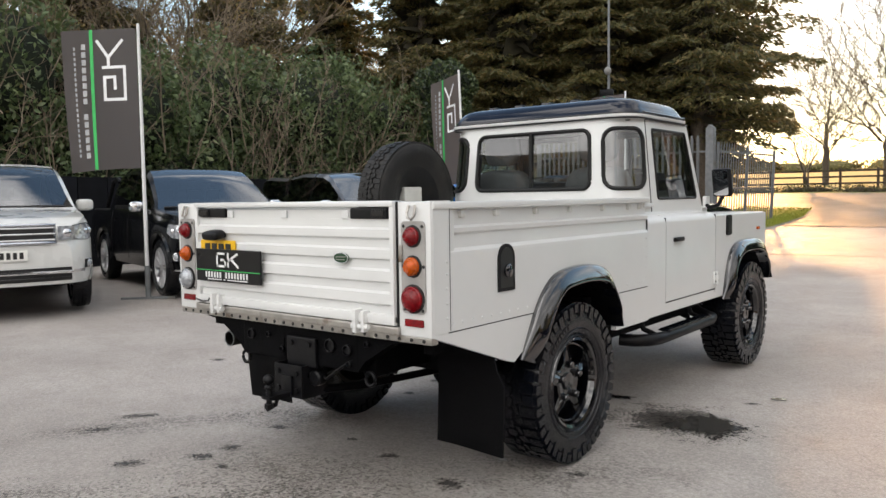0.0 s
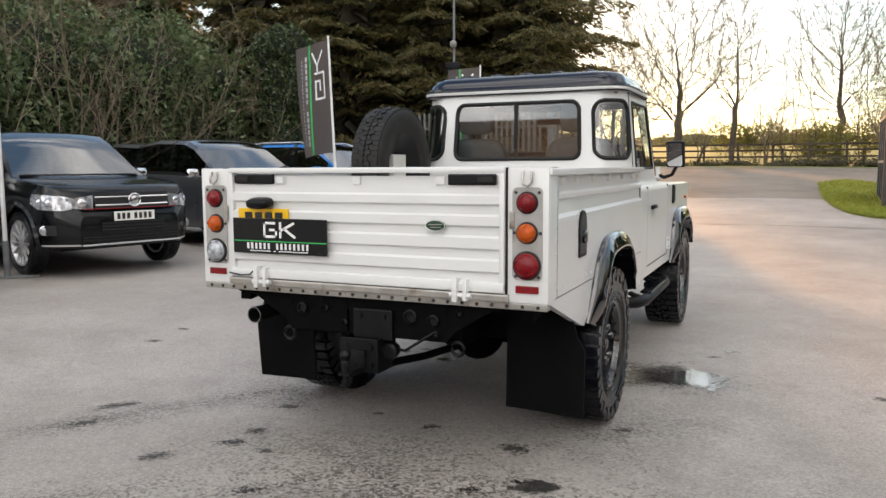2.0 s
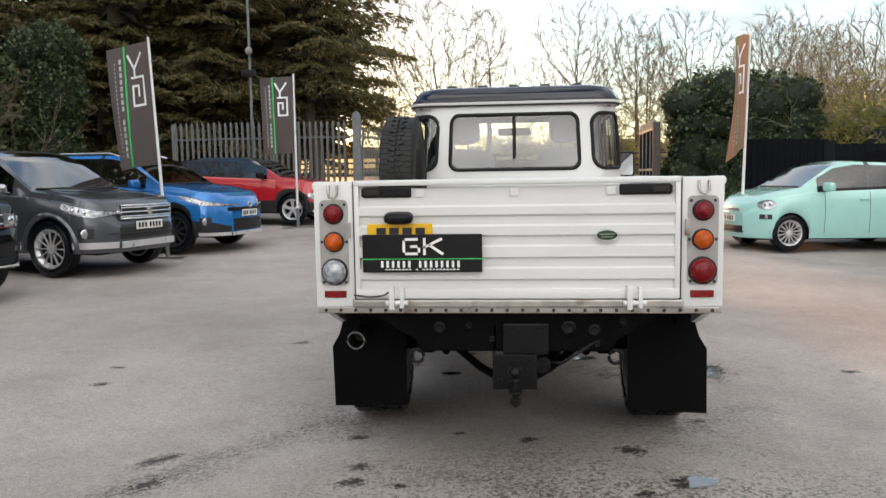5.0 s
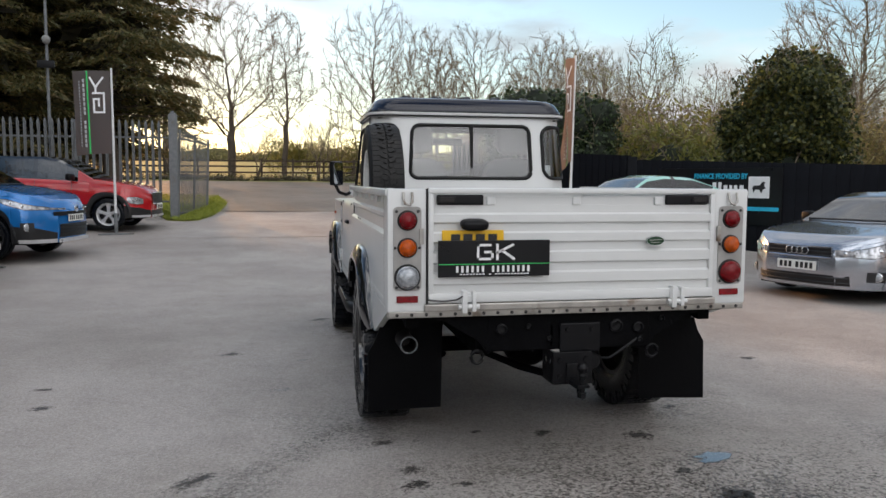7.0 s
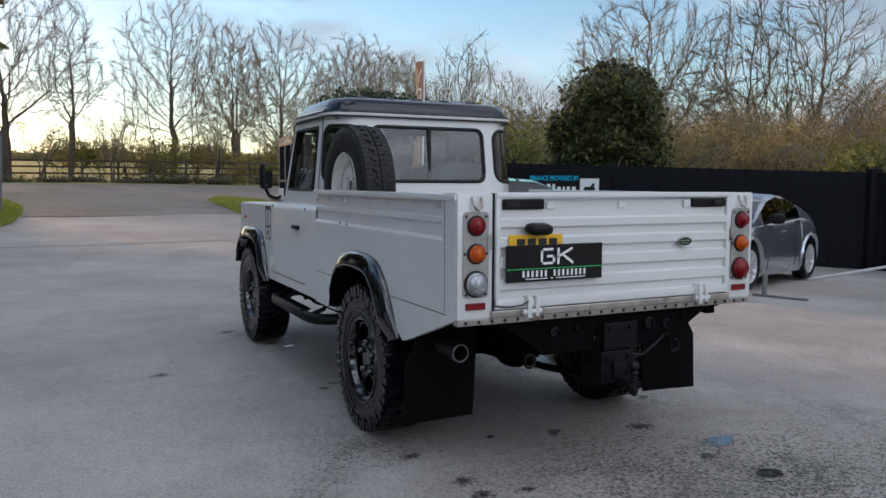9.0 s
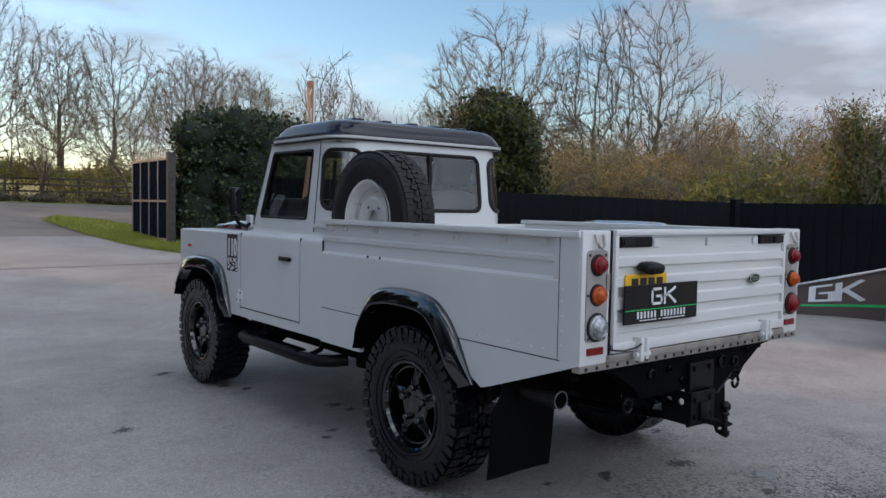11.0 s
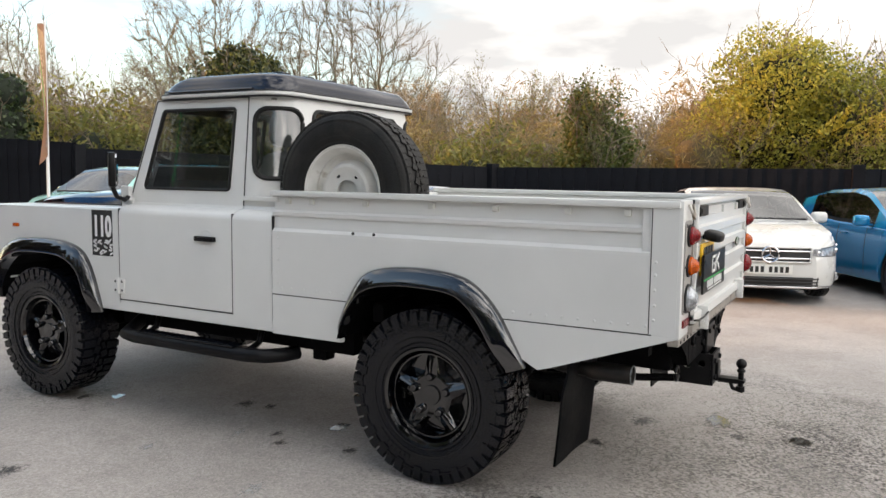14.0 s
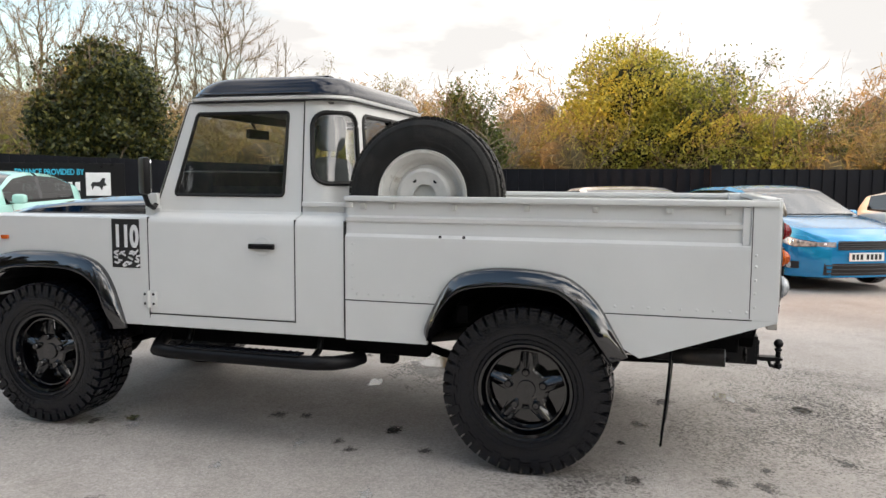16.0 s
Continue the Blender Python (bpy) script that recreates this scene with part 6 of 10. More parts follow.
            tube(bm, [Vector((sd * px, py + 0.012, zz)) + u * rr * math.cos(a) + Vector((0, 0, rr * math.sin(a))) for a in [k * math.pi / 9 for k in range(18)]], 0.007, 5, True)
            part("fog_light_ring", bm, CHROME, thing, smooth=True)
        # mirror
        ms = mirror or (w0 + 0.42)
        r = body.ring(ms)
        bm = BM()
        zz = r[5].z + 0.03
        pillow(bm, 0.105, 0.065, 0.075, pose(sd * (r[5].x + 0.125), r[5].y + 0.01, zz + 0.07, 0, 0, sd * -14), 0.55)
        box(bm, *sorted((sd * (r[5].x - 0.03), sd * (r[5].x + 0.06))), r[5].y - 0.02, r[5].y + 0.03, zz, zz + 0.03, 0.008)
        part("door_mirror", bm, mirror_mat or colour, thing, smooth=True)
        if rails:
            bm = BM()
            pts = [body.ring(x)[10] for x in np.linspace(w1 + 0.05, b0, 9)]
            tube(bm, [(sd * (p.x - 0.01), p.y, p.z + (0.04 if 0 < k < 8 else 0.01)) for k, p in enumerate(pts)], 0.014, 6)
            part("roof_rail", bm, ALLOY, thing, smooth=True)
    # the front: grille, lower intake, plate; set on the nose
    def nose_y(z):
        r = body.ring(0.0)
        return float(np.interp(z, [p.z for p in r[:6]], [p.y + body.bow(p.x, 0) for p in r[:6]]))
    def face_y(x, z):
        """The front's surface at a height and a distance from its middle line."""
        dep = 0.0
        while body.half(dep) * 0.985 < abs(x) and dep < 0.6:
            dep += 0.01
        return nose_y(z) - body.bow(x, dep) - dep
    if inner:
        x0, zi0, zi1 = inner
        x1 = body.half(head[0][0]) * 0.99
        for sd in (-1, 1):
            bm = BM()
            rows = []
            for q in np.linspace(0, 1, 7):
                x = x0 + (x1 - x0) * q
                rows.append([bm.verts.new((sd * x, face_y(x, z) + 0.010, z)) for z in np.linspace(zi0 + (head[0][1] - zi0) * q, zi1 + (head[0][2] - zi1) * q, 5)])
            for P, Q in zip(rows, rows[1:]):
                for k in range(4):
                    bm.faces.new((P[k], P[k + 1], Q[k + 1], Q[k]))
            part("headlight", bm, HEADLIGHT, thing, smooth=True)
            bm = BM()
            x, z, rr = x0 + (x1 - x0) * 0.55, (zi0 + zi1 + head[0][1] + head[0][2]) / 4, (zi1 - zi0) * 0.30
            dome(bm, (sd * x, face_y(x, z) + 0.006, z), (sd * 0.25, 1, 0), rr, 0.016, 16)
            part("headlight_bulb", bm, CHROME, thing, smooth=True)
    for g in grille or ():
        z0, z1, hw, bars, gm, bm_mat = g[:6]
        bm = BM()
        n = 10
        A = []
        for k in range(n + 1):
            t = -1 + 2 * k / n
            A.append(hw * t)
        rows = [[bm.verts.new((x, face_y(x, z) + 0.008, z)) for x in A] for z in np.linspace(z0, z1, 4)]
        for P, Q in zip(rows, rows[1:]):
            for k in range(n):
                bm.faces.new((P[k], P[k + 1], Q[k + 1], Q[k]))
        gr = part("grille", bm, gm, thing, smooth=True)
        for b in range(bars):
            z = z0 + (z1 - z0) * (b + 0.5) / bars
            bm = BM()
            tube(bm, [(x, face_y(x, z) + 0.016, z) for x in A], 0.010, 6)
            part("grille_bar", bm, bm_mat, gr, smooth=True)
        if len(g) > 6:
            bm = BM()
            edge = [(x, face_y(x, z0) + 0.012, z0) for x in A] + [(x, face_y(x, z1) + 0.012, z1) for x in A[::-1]]
            tube(bm, edge, g[7] if len(g) > 7 else 0.013, 6, True)
            part("grille_frame", bm, g[6], gr, smooth=True)
    bm = BM()
    y0 = nose_y(plate_z) + 0.012
    box(bm, -plate_w, plate_w, y0, y0 + 0.012, plate_z - 0.056, plate_z + 0.056, 0.003)
    pl = part("number_plate", bm, PLATE_WHITE, thing, "white front number plate")
    for k in range(7):
        bm = BM()
        x = -plate_w * 0.84 + k * plate_w * 0.24 + (plate_w * 0.12 if k > 3 else 0)
        box(bm, x, x + plate_w * 0.15, y0 + 0.012, y0 + 0.014, plate_z - 0.036, plate_z + 0.036)
        part("plate_bar", bm, INK, pl)
    if lower:
        z0, z1, s1, lm = lower
        for sd in (-1, 1):
            part("bumper_trim", body.patch(0.0, s1, z0, z1, sd, 0.010), lm, thing, smooth=True)
        bm = BM()
        hw = body.half(0.0) * 0.99
        box(bm, -hw, hw, nose_y((z0 + z1) / 2) - 0.01, nose_y((z0 + z1) / 2) + 0.014, z0, z1, 0.006)
        part("bumper_trim", bm, lm, thing)
    if extra:
        extra(thing, body, nose_y)
    # wiper line and scuttle
    r = body.ring(w0)
    bm = BM()
    tube(bm, [(x, r[10].y - 0.02 + 0.06 * (1 - abs(x) / r[10].x) if r[10].x else 0, r[10].z + 0.02) for x in np.linspace(-r[10].x * 0.9, r[10].x * 0.9, 7)], 0.012, 4)
    part("scuttle", bm, CAR_DARK, thing)
    return thing


def emblem(r, z, mat, lift=0.03, star=False):
    def make(thing, body, nose_y):
        bm = BM()
        tube(bm, [(r * math.cos(a), nose_y(z) + lift, z + r * math.sin(a)) for a in [k * math.pi / 10 for k in range(20)]], r * 0.14, 6, True)
        if not star:
            lathe(bm, [(0.0, r * 0.72), (0.006, r * 0.70), (0.010, r * 0.5), (0.010, 0.001)], (0, nose_y(z) + lift - 0.004, z), (0, 1, 0), 18)
        for a in (math.pi / 2, math.pi / 2 + 2.094, math.pi / 2 + 4.188) if star else ():
            tube(bm, [(0, nose_y(z) + lift, z), (r * math.cos(a), nose_y(z) + lift, z + r * math.sin(a))], r * 0.1, 4)
        part("emblem", bm, mat, thing, smooth=True)
    return make


P_WHITE = paint("white_car_paint", (0.62, 0.62, 0.60))
P_BLACK = material("black_car_paint", (0.0025, 0.0028, 0.0036), 0.22, vary=0.2, grain=4, coat=0.35, spec=0.25)
P_GREY = paint("graphite_car_paint", (0.075, 0.080, 0.092), 0.5, 0.3)
P_BLUE = paint("bright_blue_car_paint", (0.012, 0.17, 0.50), 0.35, 0.22)
P_RED = paint("red_car_paint", (0.42, 0.010, 0.014), 0.1, 0.24)
P_MINT = paint("mint_car_paint", (0.34, 0.62, 0.56), 0.0, 0.25)
P_SILVER = paint("silver_car_paint", (0.42, 0.45, 0.50), 0.85, 0.22)
P_AQUA = paint("turquoise_blue_car_paint", (0.0015, 0.215, 0.47), 0.35, 0.24)
BLACK_RIM = material("dark_machined_rim", (0.08, 0.08, 0.085), 0.3, metal=0.7)

pickup_top = [(0, 0.72), (0.06, 0.93), (0.2, 1.07), (0.7, 1.13), (1.25, 1.17), (1.95, 1.68), (2.2, 1.78), (2.9, 1.80), (3.5, 1.76), (3.62, 1.60), (3.75, 1.19), (5.0, 1.17), (5.25, 1.10)]
pickup_belt = [(0, 0.70), (0.15, 0.98), (0.5, 1.04), (1.25, 1.10), (2.5, 1.14), (5.0, 1.155), (5.25, 1.05)]
b_vw = Body(5.25, 1.94, pickup_top, pickup_belt, 0.34, 0.385, 0.92, 3.095, 0.26, 0.34, 0.2, 0.02)
def roll_bar(thing, body, nose_y):
    bm = BM()
    tube(bm, [(x, nose_y(0.80) + 0.012 - 0.05 * (abs(x) / 0.6) ** 3, 0.805) for x in np.linspace(-0.60, 0.60, 9)], 0.007, 6)
    part("red_line", bm, RED_LENS, thing, "thin red grille line")
    emblem(0.075, 0.90, CHROME)(thing, body, nose_y)
    for sd in (-1, 1):
        bm = BM()
        tube(bm, [(sd * 0.78, -0.99, 1.60), (sd * 0.78, -1.1, 1.66), (sd * 0.78, -1.35, 1.62), (sd * 0.80, -1.75, 1.2)], 0.035, 10)
        part("roll_bar", bm, BLACK, thing, smooth=True)
    bm = BM()
    tube(bm, [(-0.78, -1.1, 1.66), (0.78, -1.1, 1.66)], 0.035, 10)
    part("roll_bar", bm, BLACK, thing, smooth=True)
car("parked_pickup", "black double-cab pick-up with chrome grille bars parked nose out", P_BLACK, b_vw, (-6.53, 4.42), -15, ((1.27, 2.15), (1.55, 3.5), (3.52, 3.72), (2.55,)), ((12, 0.012), ALLOY), ((0.04, 0.81, 0.93), (0.10, 0.79, 0.96), (0.36, 0.81, 0.98), (0.52, 0.87, 0.98)),
    [(0.80, 0.99, 0.47, 2, CAR_DARK, CHROME), (0.52, 0.64, 0.40, 3, CAR_DARK, BLACK), (0.40, 0.48, 0.62, 2, CAR_DARK, BLACK)], 0.71, (0.14, 0.40, 0.50, 0.62), bed=(3.75, 5.2), lower=(0.37, 0.39, 0.35, ALLOY), handle_s=(2.3, 3.3), category="pickup truck", extra=roll_bar, arches=(0.075, 0.035, P_BLACK), mirror_mat=CHROME, seams=(1.62, 2.55, 3.5), inner=(0.49, 0.80, 0.97))

l2_top = [(0, 0.70), (0.06, 0.90), (0.2, 1.04), (0.7, 1.12), (1.25, 1.17), (2.0, 1.66), (2.3, 1.76), (3.1, 1.78), (3.6, 1.72), (3.66, 1.70), (4.6, 1.74), (5.05, 1.66), (5.2, 1.12)]
l2_belt = [(0, 0.68), (0.15, 0.94), (0.5, 1.0), (1.25, 1.08), (2.5, 1.13), (5.0, 1.16), (5.2, 1.05)]
b_l2 = Body(5.2, 1.82, l2_top, l2_belt, 0.32, 0.38, 0.90, 3.0, 0.25, 0.42, 0.2, 0.03)
car("parked_pickup", "graphite grey double-cab pick-up with canopy parked nose out", P_GREY, b_l2, (-6.1, 7.6), -15, ((1.27, 2.2), (1.6, 4.9), (5.0, 5.15), (2.6, 3.6, 3.7)), ((12, 0.009), ALLOY), ((0.02, 0.85, 0.88), (0.14, 0.80, 0.90), (0.40, 0.84, 0.965), (0.66, 0.94, 1.00)),
    [(0.78, 0.96, 0.50, 3, CAR_DARK, CHROME, CHROME, 0.014), (0.50, 0.66, 0.62, 1, CAR_DARK, CAR_DARK)], 0.68, (0.16, 0.34, 0.52, 0.66), lower=(0.38, 0.47, 0.45, ALLOY), handle_s=(2.35, 3.3), category="pickup truck", extra=emblem(0.05, 0.88, CHROME), arches=(0.08, 0.03, P_GREY), mirror_mat=CHROME, inner=(0.47, 0.84, 0.92))

suv_top = [(0, 0.72), (0.06, 0.92), (0.25, 1.02), (0.8, 1.11), (1.2, 1.16), (1.9, 1.62), (2.3, 1.70), (3.4, 1.69), (4.1, 1.60), (4.45, 1.15), (4.6, 0.85)]
suv_belt = [(0, 0.70), (0.15, 0.90), (0.5, 0.98), (1.2, 1.06), (2.5, 1.10), (4.2, 1.17), (4.6, 0.83)]
b_rr = Body(4.78, 1.93, [(0, 0.80), (0.05, 1.00), (0.22, 1.10), (0.8, 1.16), (1.25, 1.20), (1.9, 1.70), (2.2, 1.79), (3.7, 1.79), (4.4, 1.70), (4.7, 1.2), (4.78, 0.9)], [(0, 0.78), (0.15, 1.02), (0.5, 1.07), (1.25, 1.13), (2.5, 1.16), (4.5, 1.18), (4.78, 0.88)], 0.36, 0.38, 0.86, 2.745, 0.24, 0.26, 0.2)
car("parked_suv", "white luxury off-road estate with slatted grille parked nose out", P_WHITE, b_rr, (-6.95, 1.50), -20, ((1.27, 2.1), (1.5, 4.4), (4.4, 4.7), (2.5, 3.5)), ((10, 0.02), ALLOY), ((0.03, 0.86, 1.01), (0.16, 0.85, 1.03), (0.40, 0.88, 1.03), (0.46, 0.93, 1.02)),
    [(0.83, 1.03, 0.54, 3, CAR_DARK, ALLOY, P_SILVER, 0.020), (0.40, 0.55, 0.70, 2, CAR_DARK, CAR_DARK)], 0.70, (0.12, 0.26, 0.52, 0.62), lower=(0.485, 0.515, 0.12, CHROME), handle_s=(2.3, 3.2), arches=(0.05, 0.012, P_WHITE), inner=(0.57, 0.85, 1.01))
b_rav = Body(4.6, 1.845, suv_top, suv_belt, 0.28, 0.36, 0.93, 2.66, 0.27, 0.45, 0.25, 0.02)
car("parked_suv", "bright blue family SUV parked nose out beside the pick-ups", P_BLUE, b_rav, (-5.68, 10.4), -10, ((1.2, 2.05), (1.5, 4.1), (4.1, 4.42), (2.45, 3.4)), ((10, 0.02), BLACK_RIM), ((0.06, 0.80, 0.83), (0.28, 0.80, 0.88), (0.58, 0.87, 0.95), (0.80, 0.95, 0.97)),
    [(0.70, 0.765, 0.56, 2, CAR_DARK, BLACK), (0.36, 0.57, 0.46, 4, CAR_DARK, BLACK)], 0.66, (0.18, 0.36, 0.46, 0.60), cladding=True, lower=(0.28, 0.34, 0.4, ALLOY), rails=True, handle_s=(2.2, 3.1), extra=emblem(0.055, 0.80, CHROME), arches=(0.05, 0.012, CAR_DARK), inner=(0.30, 0.79, 0.82))
b_kona = Body(4.17, 1.80, [(0, 0.70), (0.06, 0.86), (0.22, 0.95), (0.8, 1.04), (1.15, 1.08), (1.8, 1.48), (2.2, 1.55), (3.1, 1.54), (3.75, 1.44), (4.05, 1.08), (4.17, 0.8)], [(0, 0.68), (0.15, 0.84), (0.5, 0.93), (1.15, 1.0), (2.5, 1.04), (3.8, 1.12), (4.17, 0.78)], 0.26, 0.335, 0.84, 2.6, 0.27, 0.42, 0.25, 0.02)
car("parked_suv", "red compact SUV with black roof parked by palisade fence", P_RED, b_kona, (-5.05, 15.0), -3, ((1.15, 1.95), (1.45, 3.75), (3.75, 4.03), (2.3, 3.2)), ((5, 0.045), ALLOY), ((0.10, 0.57, 0.66), (0.18, 0.55, 0.70), (0.34, 0.58, 0.70), (0.40, 0.63, 0.69)),
    [(0.56, 0.80, 0.46, 3, CAR_DARK, CAR_DARK, CHROME, 0.012), (0.30, 0.42, 0.55, 1, CAR_DARK, CAR_DARK)], 0.50, cladding=True, roof=BLACK_GLOSS, lower=(0.27, 0.32, 0.4, ALLOY), handle_s=(2.1, 3.0), arches=(0.10, 0.016, CAR_DARK), mirror_mat=BLACK)

hatch_top = [(0, 0.62), (0.06, 0.74), (0.25, 0.84), (0.8, 0.94), (1.15, 0.99), (1.9, 1.38), (2.3, 1.44), (3.1, 1.42), (3.8, 1.30), (4.1, 1.0), (4.29, 0.75)]
hatch_belt = [(0, 0.60), (0.15, 0.74), (0.5, 0.82), (1.15, 0.91), (2.5, 0.95), (3.8, 1.02), (4.29, 0.73)]
b_mb = Body(4.29, 1.78, [(s, z - (0.04 if 1.5 < s < 4.0 else 0.02)) for s, z in hatch_top], [(s, z - 0.02) for s, z in hatch_belt], 0.18, 0.32, 0.86, 2.70, 0.29, 0.38, 0.25)
car("parked_hatchback", "white premium hatchback with two-bar grille parked nose out", P_WHITE, b_mb, (6.88, 0.68), 199, ((1.15, 2.0), (1.5, 3.7), (3.75, 4.05), (2.4, 3.2)), ((10, 0.018), ALLOY), ((0.04, 0.575, 0.66), (0.28, 0.575, 0.70), (0.52, 0.65, 0.76), (0.68, 0.73, 0.78)),
    [(0.50, 0.675, 0.47, 2, CAR_DARK, CHROME, P_WHITE, 0.012), (0.20, 0.32, 0.58, 3, CAR_DARK, CAR_DARK)], 0.41, (0.24, 0.44, 0.26, 0.35), lower=(0.185, 0.21, 0.35, CHROME), handle_s=(2.2, 3.0), extra=emblem(0.095, 0.59, CHROME, 0.035, True), inner=(0.50, 0.575, 0.66))
b_seat = Body(4.26, 1.80, hatch_top, [(s, z - (0.035 if 0.4 < s < 3.5 else 0.0)) for s, z in hatch_belt], 0.19, 0.325, 0.86, 2.63, 0.29, 0.46, 0.25)
car("parked_hatchback", "turquoise blue sports hatchback parked nose out by black fence", P_AQUA, b_seat, (7.78, -1.72), 207, ((1.15, 2.0), (1.5, 3.42), (3.75, 4.05), (2.4,)), ((10, 0.017), BLACK_RIM), ((0.08, 0.61, 0.66), (0.26, 0.60, 0.70), (0.52, 0.66, 0.76), (0.68, 0.75, 0.78)),
    [(0.56, 0.68, 0.40, 4, CAR_DARK, CAR_DARK), (0.22, 0.38, 0.56, 3, CAR_DARK, CAR_DARK)], 0.47, (0.2, 0.45, 0.30, 0.40), handle_s=(2.2, 3.0), arches=(0.035, 0.010, P_AQUA), seams=(1.62, 2.42, 3.25), inner=(0.43, 0.60, 0.67))
car("parked_hatchback", "white hatchback parked at the end of the row", P_WHITE, b_seat, (8.95, -5.1), 209, ((1.15, 2.0), (1.5, 3.7), (3.75, 4.05), (2.4, 3.2)), ((8, 0.02), ALLOY), ((0.08, 0.61, 0.66), (0.26, 0.60, 0.70), (0.52, 0.66, 0.76), (0.66, 0.74, 0.77)),
    [(0.54, 0.70, 0.42, 3, CAR_DARK, CHROME), (0.24, 0.38, 0.56, 2, CAR_DARK, CAR_DARK)], 0.46, handle_s=(2.2, 3.0))
b_fiat = Body(3.57, 1.63, [(0, 0.62), (0.05, 0.76), (0.2, 0.88), (0.55, 0.98), (0.85, 1.03), (1.45, 1.42), (1.85, 1.49), (2.5, 1.46), (3.1, 1.28), (3.45, 0.98), (3.57, 0.75)], [(0, 0.60), (0.15, 0.76), (0.4, 0.86), (0.85, 0.94), (2.0, 0.97), (3.1, 1.02), (3.57, 0.73)], 0.20, 0.295, 0.68, 2.30, 0.27, 0.46, 0.4, 0.015)
car("parked_city_car", "small rounded mint green city car parked by black fence", P_MINT, b_fiat, (4.35, 10.74), 190, ((0.86, 1.55), (1.15, 2.95), (2.9, 3.35), (2.05,)), ((14, 0.012), ALLOY), ((0.12, 0.74, 0.78), (0.15, 0.70, 0.81), (0.21, 0.68, 0.83), (0.28, 0.69, 0.83), (0.34, 0.72, 0.81), (0.37, 0.75, 0.78)),
    [(0.64, 0.69, 0.35, 1, CHROME, CHROME), (0.28, 0.40, 0.44, 3, CAR_DARK, CAR_DARK)], 0.52, (0.14, 0.30, 0.52, 0.60), handle_s=(1.95,))
b_tt = Body(4.04, 1.76, [(0, 0.58), (0.06, 0.70), (0.25, 0.79), (0.9, 0.89), (1.25, 0.94), (1.85, 1.26), (2.2, 1.345), (2.65, 1.31), (3.1, 1.16), (3.5, 1.00), (3.8, 0.90), (4.04, 0.7)], [(0, 0.56), (0.15, 0.70), (0.5, 0.78), (1.25, 0.86), (2.4, 0.90), (3.1, 0.955), (3.5, 0.93), (4.04, 0.68)], 0.16, 0.32, 0.98, 2.35, 0.33, 0.46, 0.4, 0.025)
def rings4(thing, body, nose_y):
    for k in range(4):
        bm = BM()
        c = -0.105 + k * 0.07
        tube(bm, [(c + 0.045 * math.cos(a), nose_y(0.60) + 0.03, 0.60 + 0.045 * math.sin(a)) for a in [q * math.pi / 8 for q in range(16)]], 0.006, 5, True)
        part("emblem_ring", bm, CHROME, thing, smooth=True)
car("parked_coupe", "silver two-door coupe with rounded roof parked nose out", P_SILVER, b_tt, (5.76, 5.53), 200.5, ((1.25, 1.95), (1.55, 2.98), (2.75, 3.45), (2.45,)), ((15, 0.010), ALLOY), ((0.08, 0.55, 0.62), (0.20, 0.54, 0.67), (0.46, 0.60, 0.74), (0.64, 0.71, 0.77)),
    [(0.53, 0.66, 0.42, 3, CAR_DARK, CAR_DARK, P_SILVER, 0.014), (0.20, 0.32, 0.60, 2, CAR_DARK, CAR_DARK)], 0.42, (0.16, 0.36, 0.26, 0.38), handle_s=(2.3,), extra=rings4, arches=(0.07, 0.030, P_SILVER), mirror_mat=BLACK, seams=(1.62, 2.72), inner=(0.46, 0.54, 0.63))

# ---- ground, yard and verges ----
def sheet(name, xs, ys, mat, lift=0.0, parent=None):
    V = [(x, y, ground_height(x, y) + lift) for y in ys for x in xs]
    n = len(xs)
    F = [(j * n + i, j * n + i + 1, (j + 1) * n + i + 1, (j + 1) * n + i) for j in range(len(ys) - 1) for i in range(n - 1)]
    return raw(name, V, F, mat, parent, smooth=True)


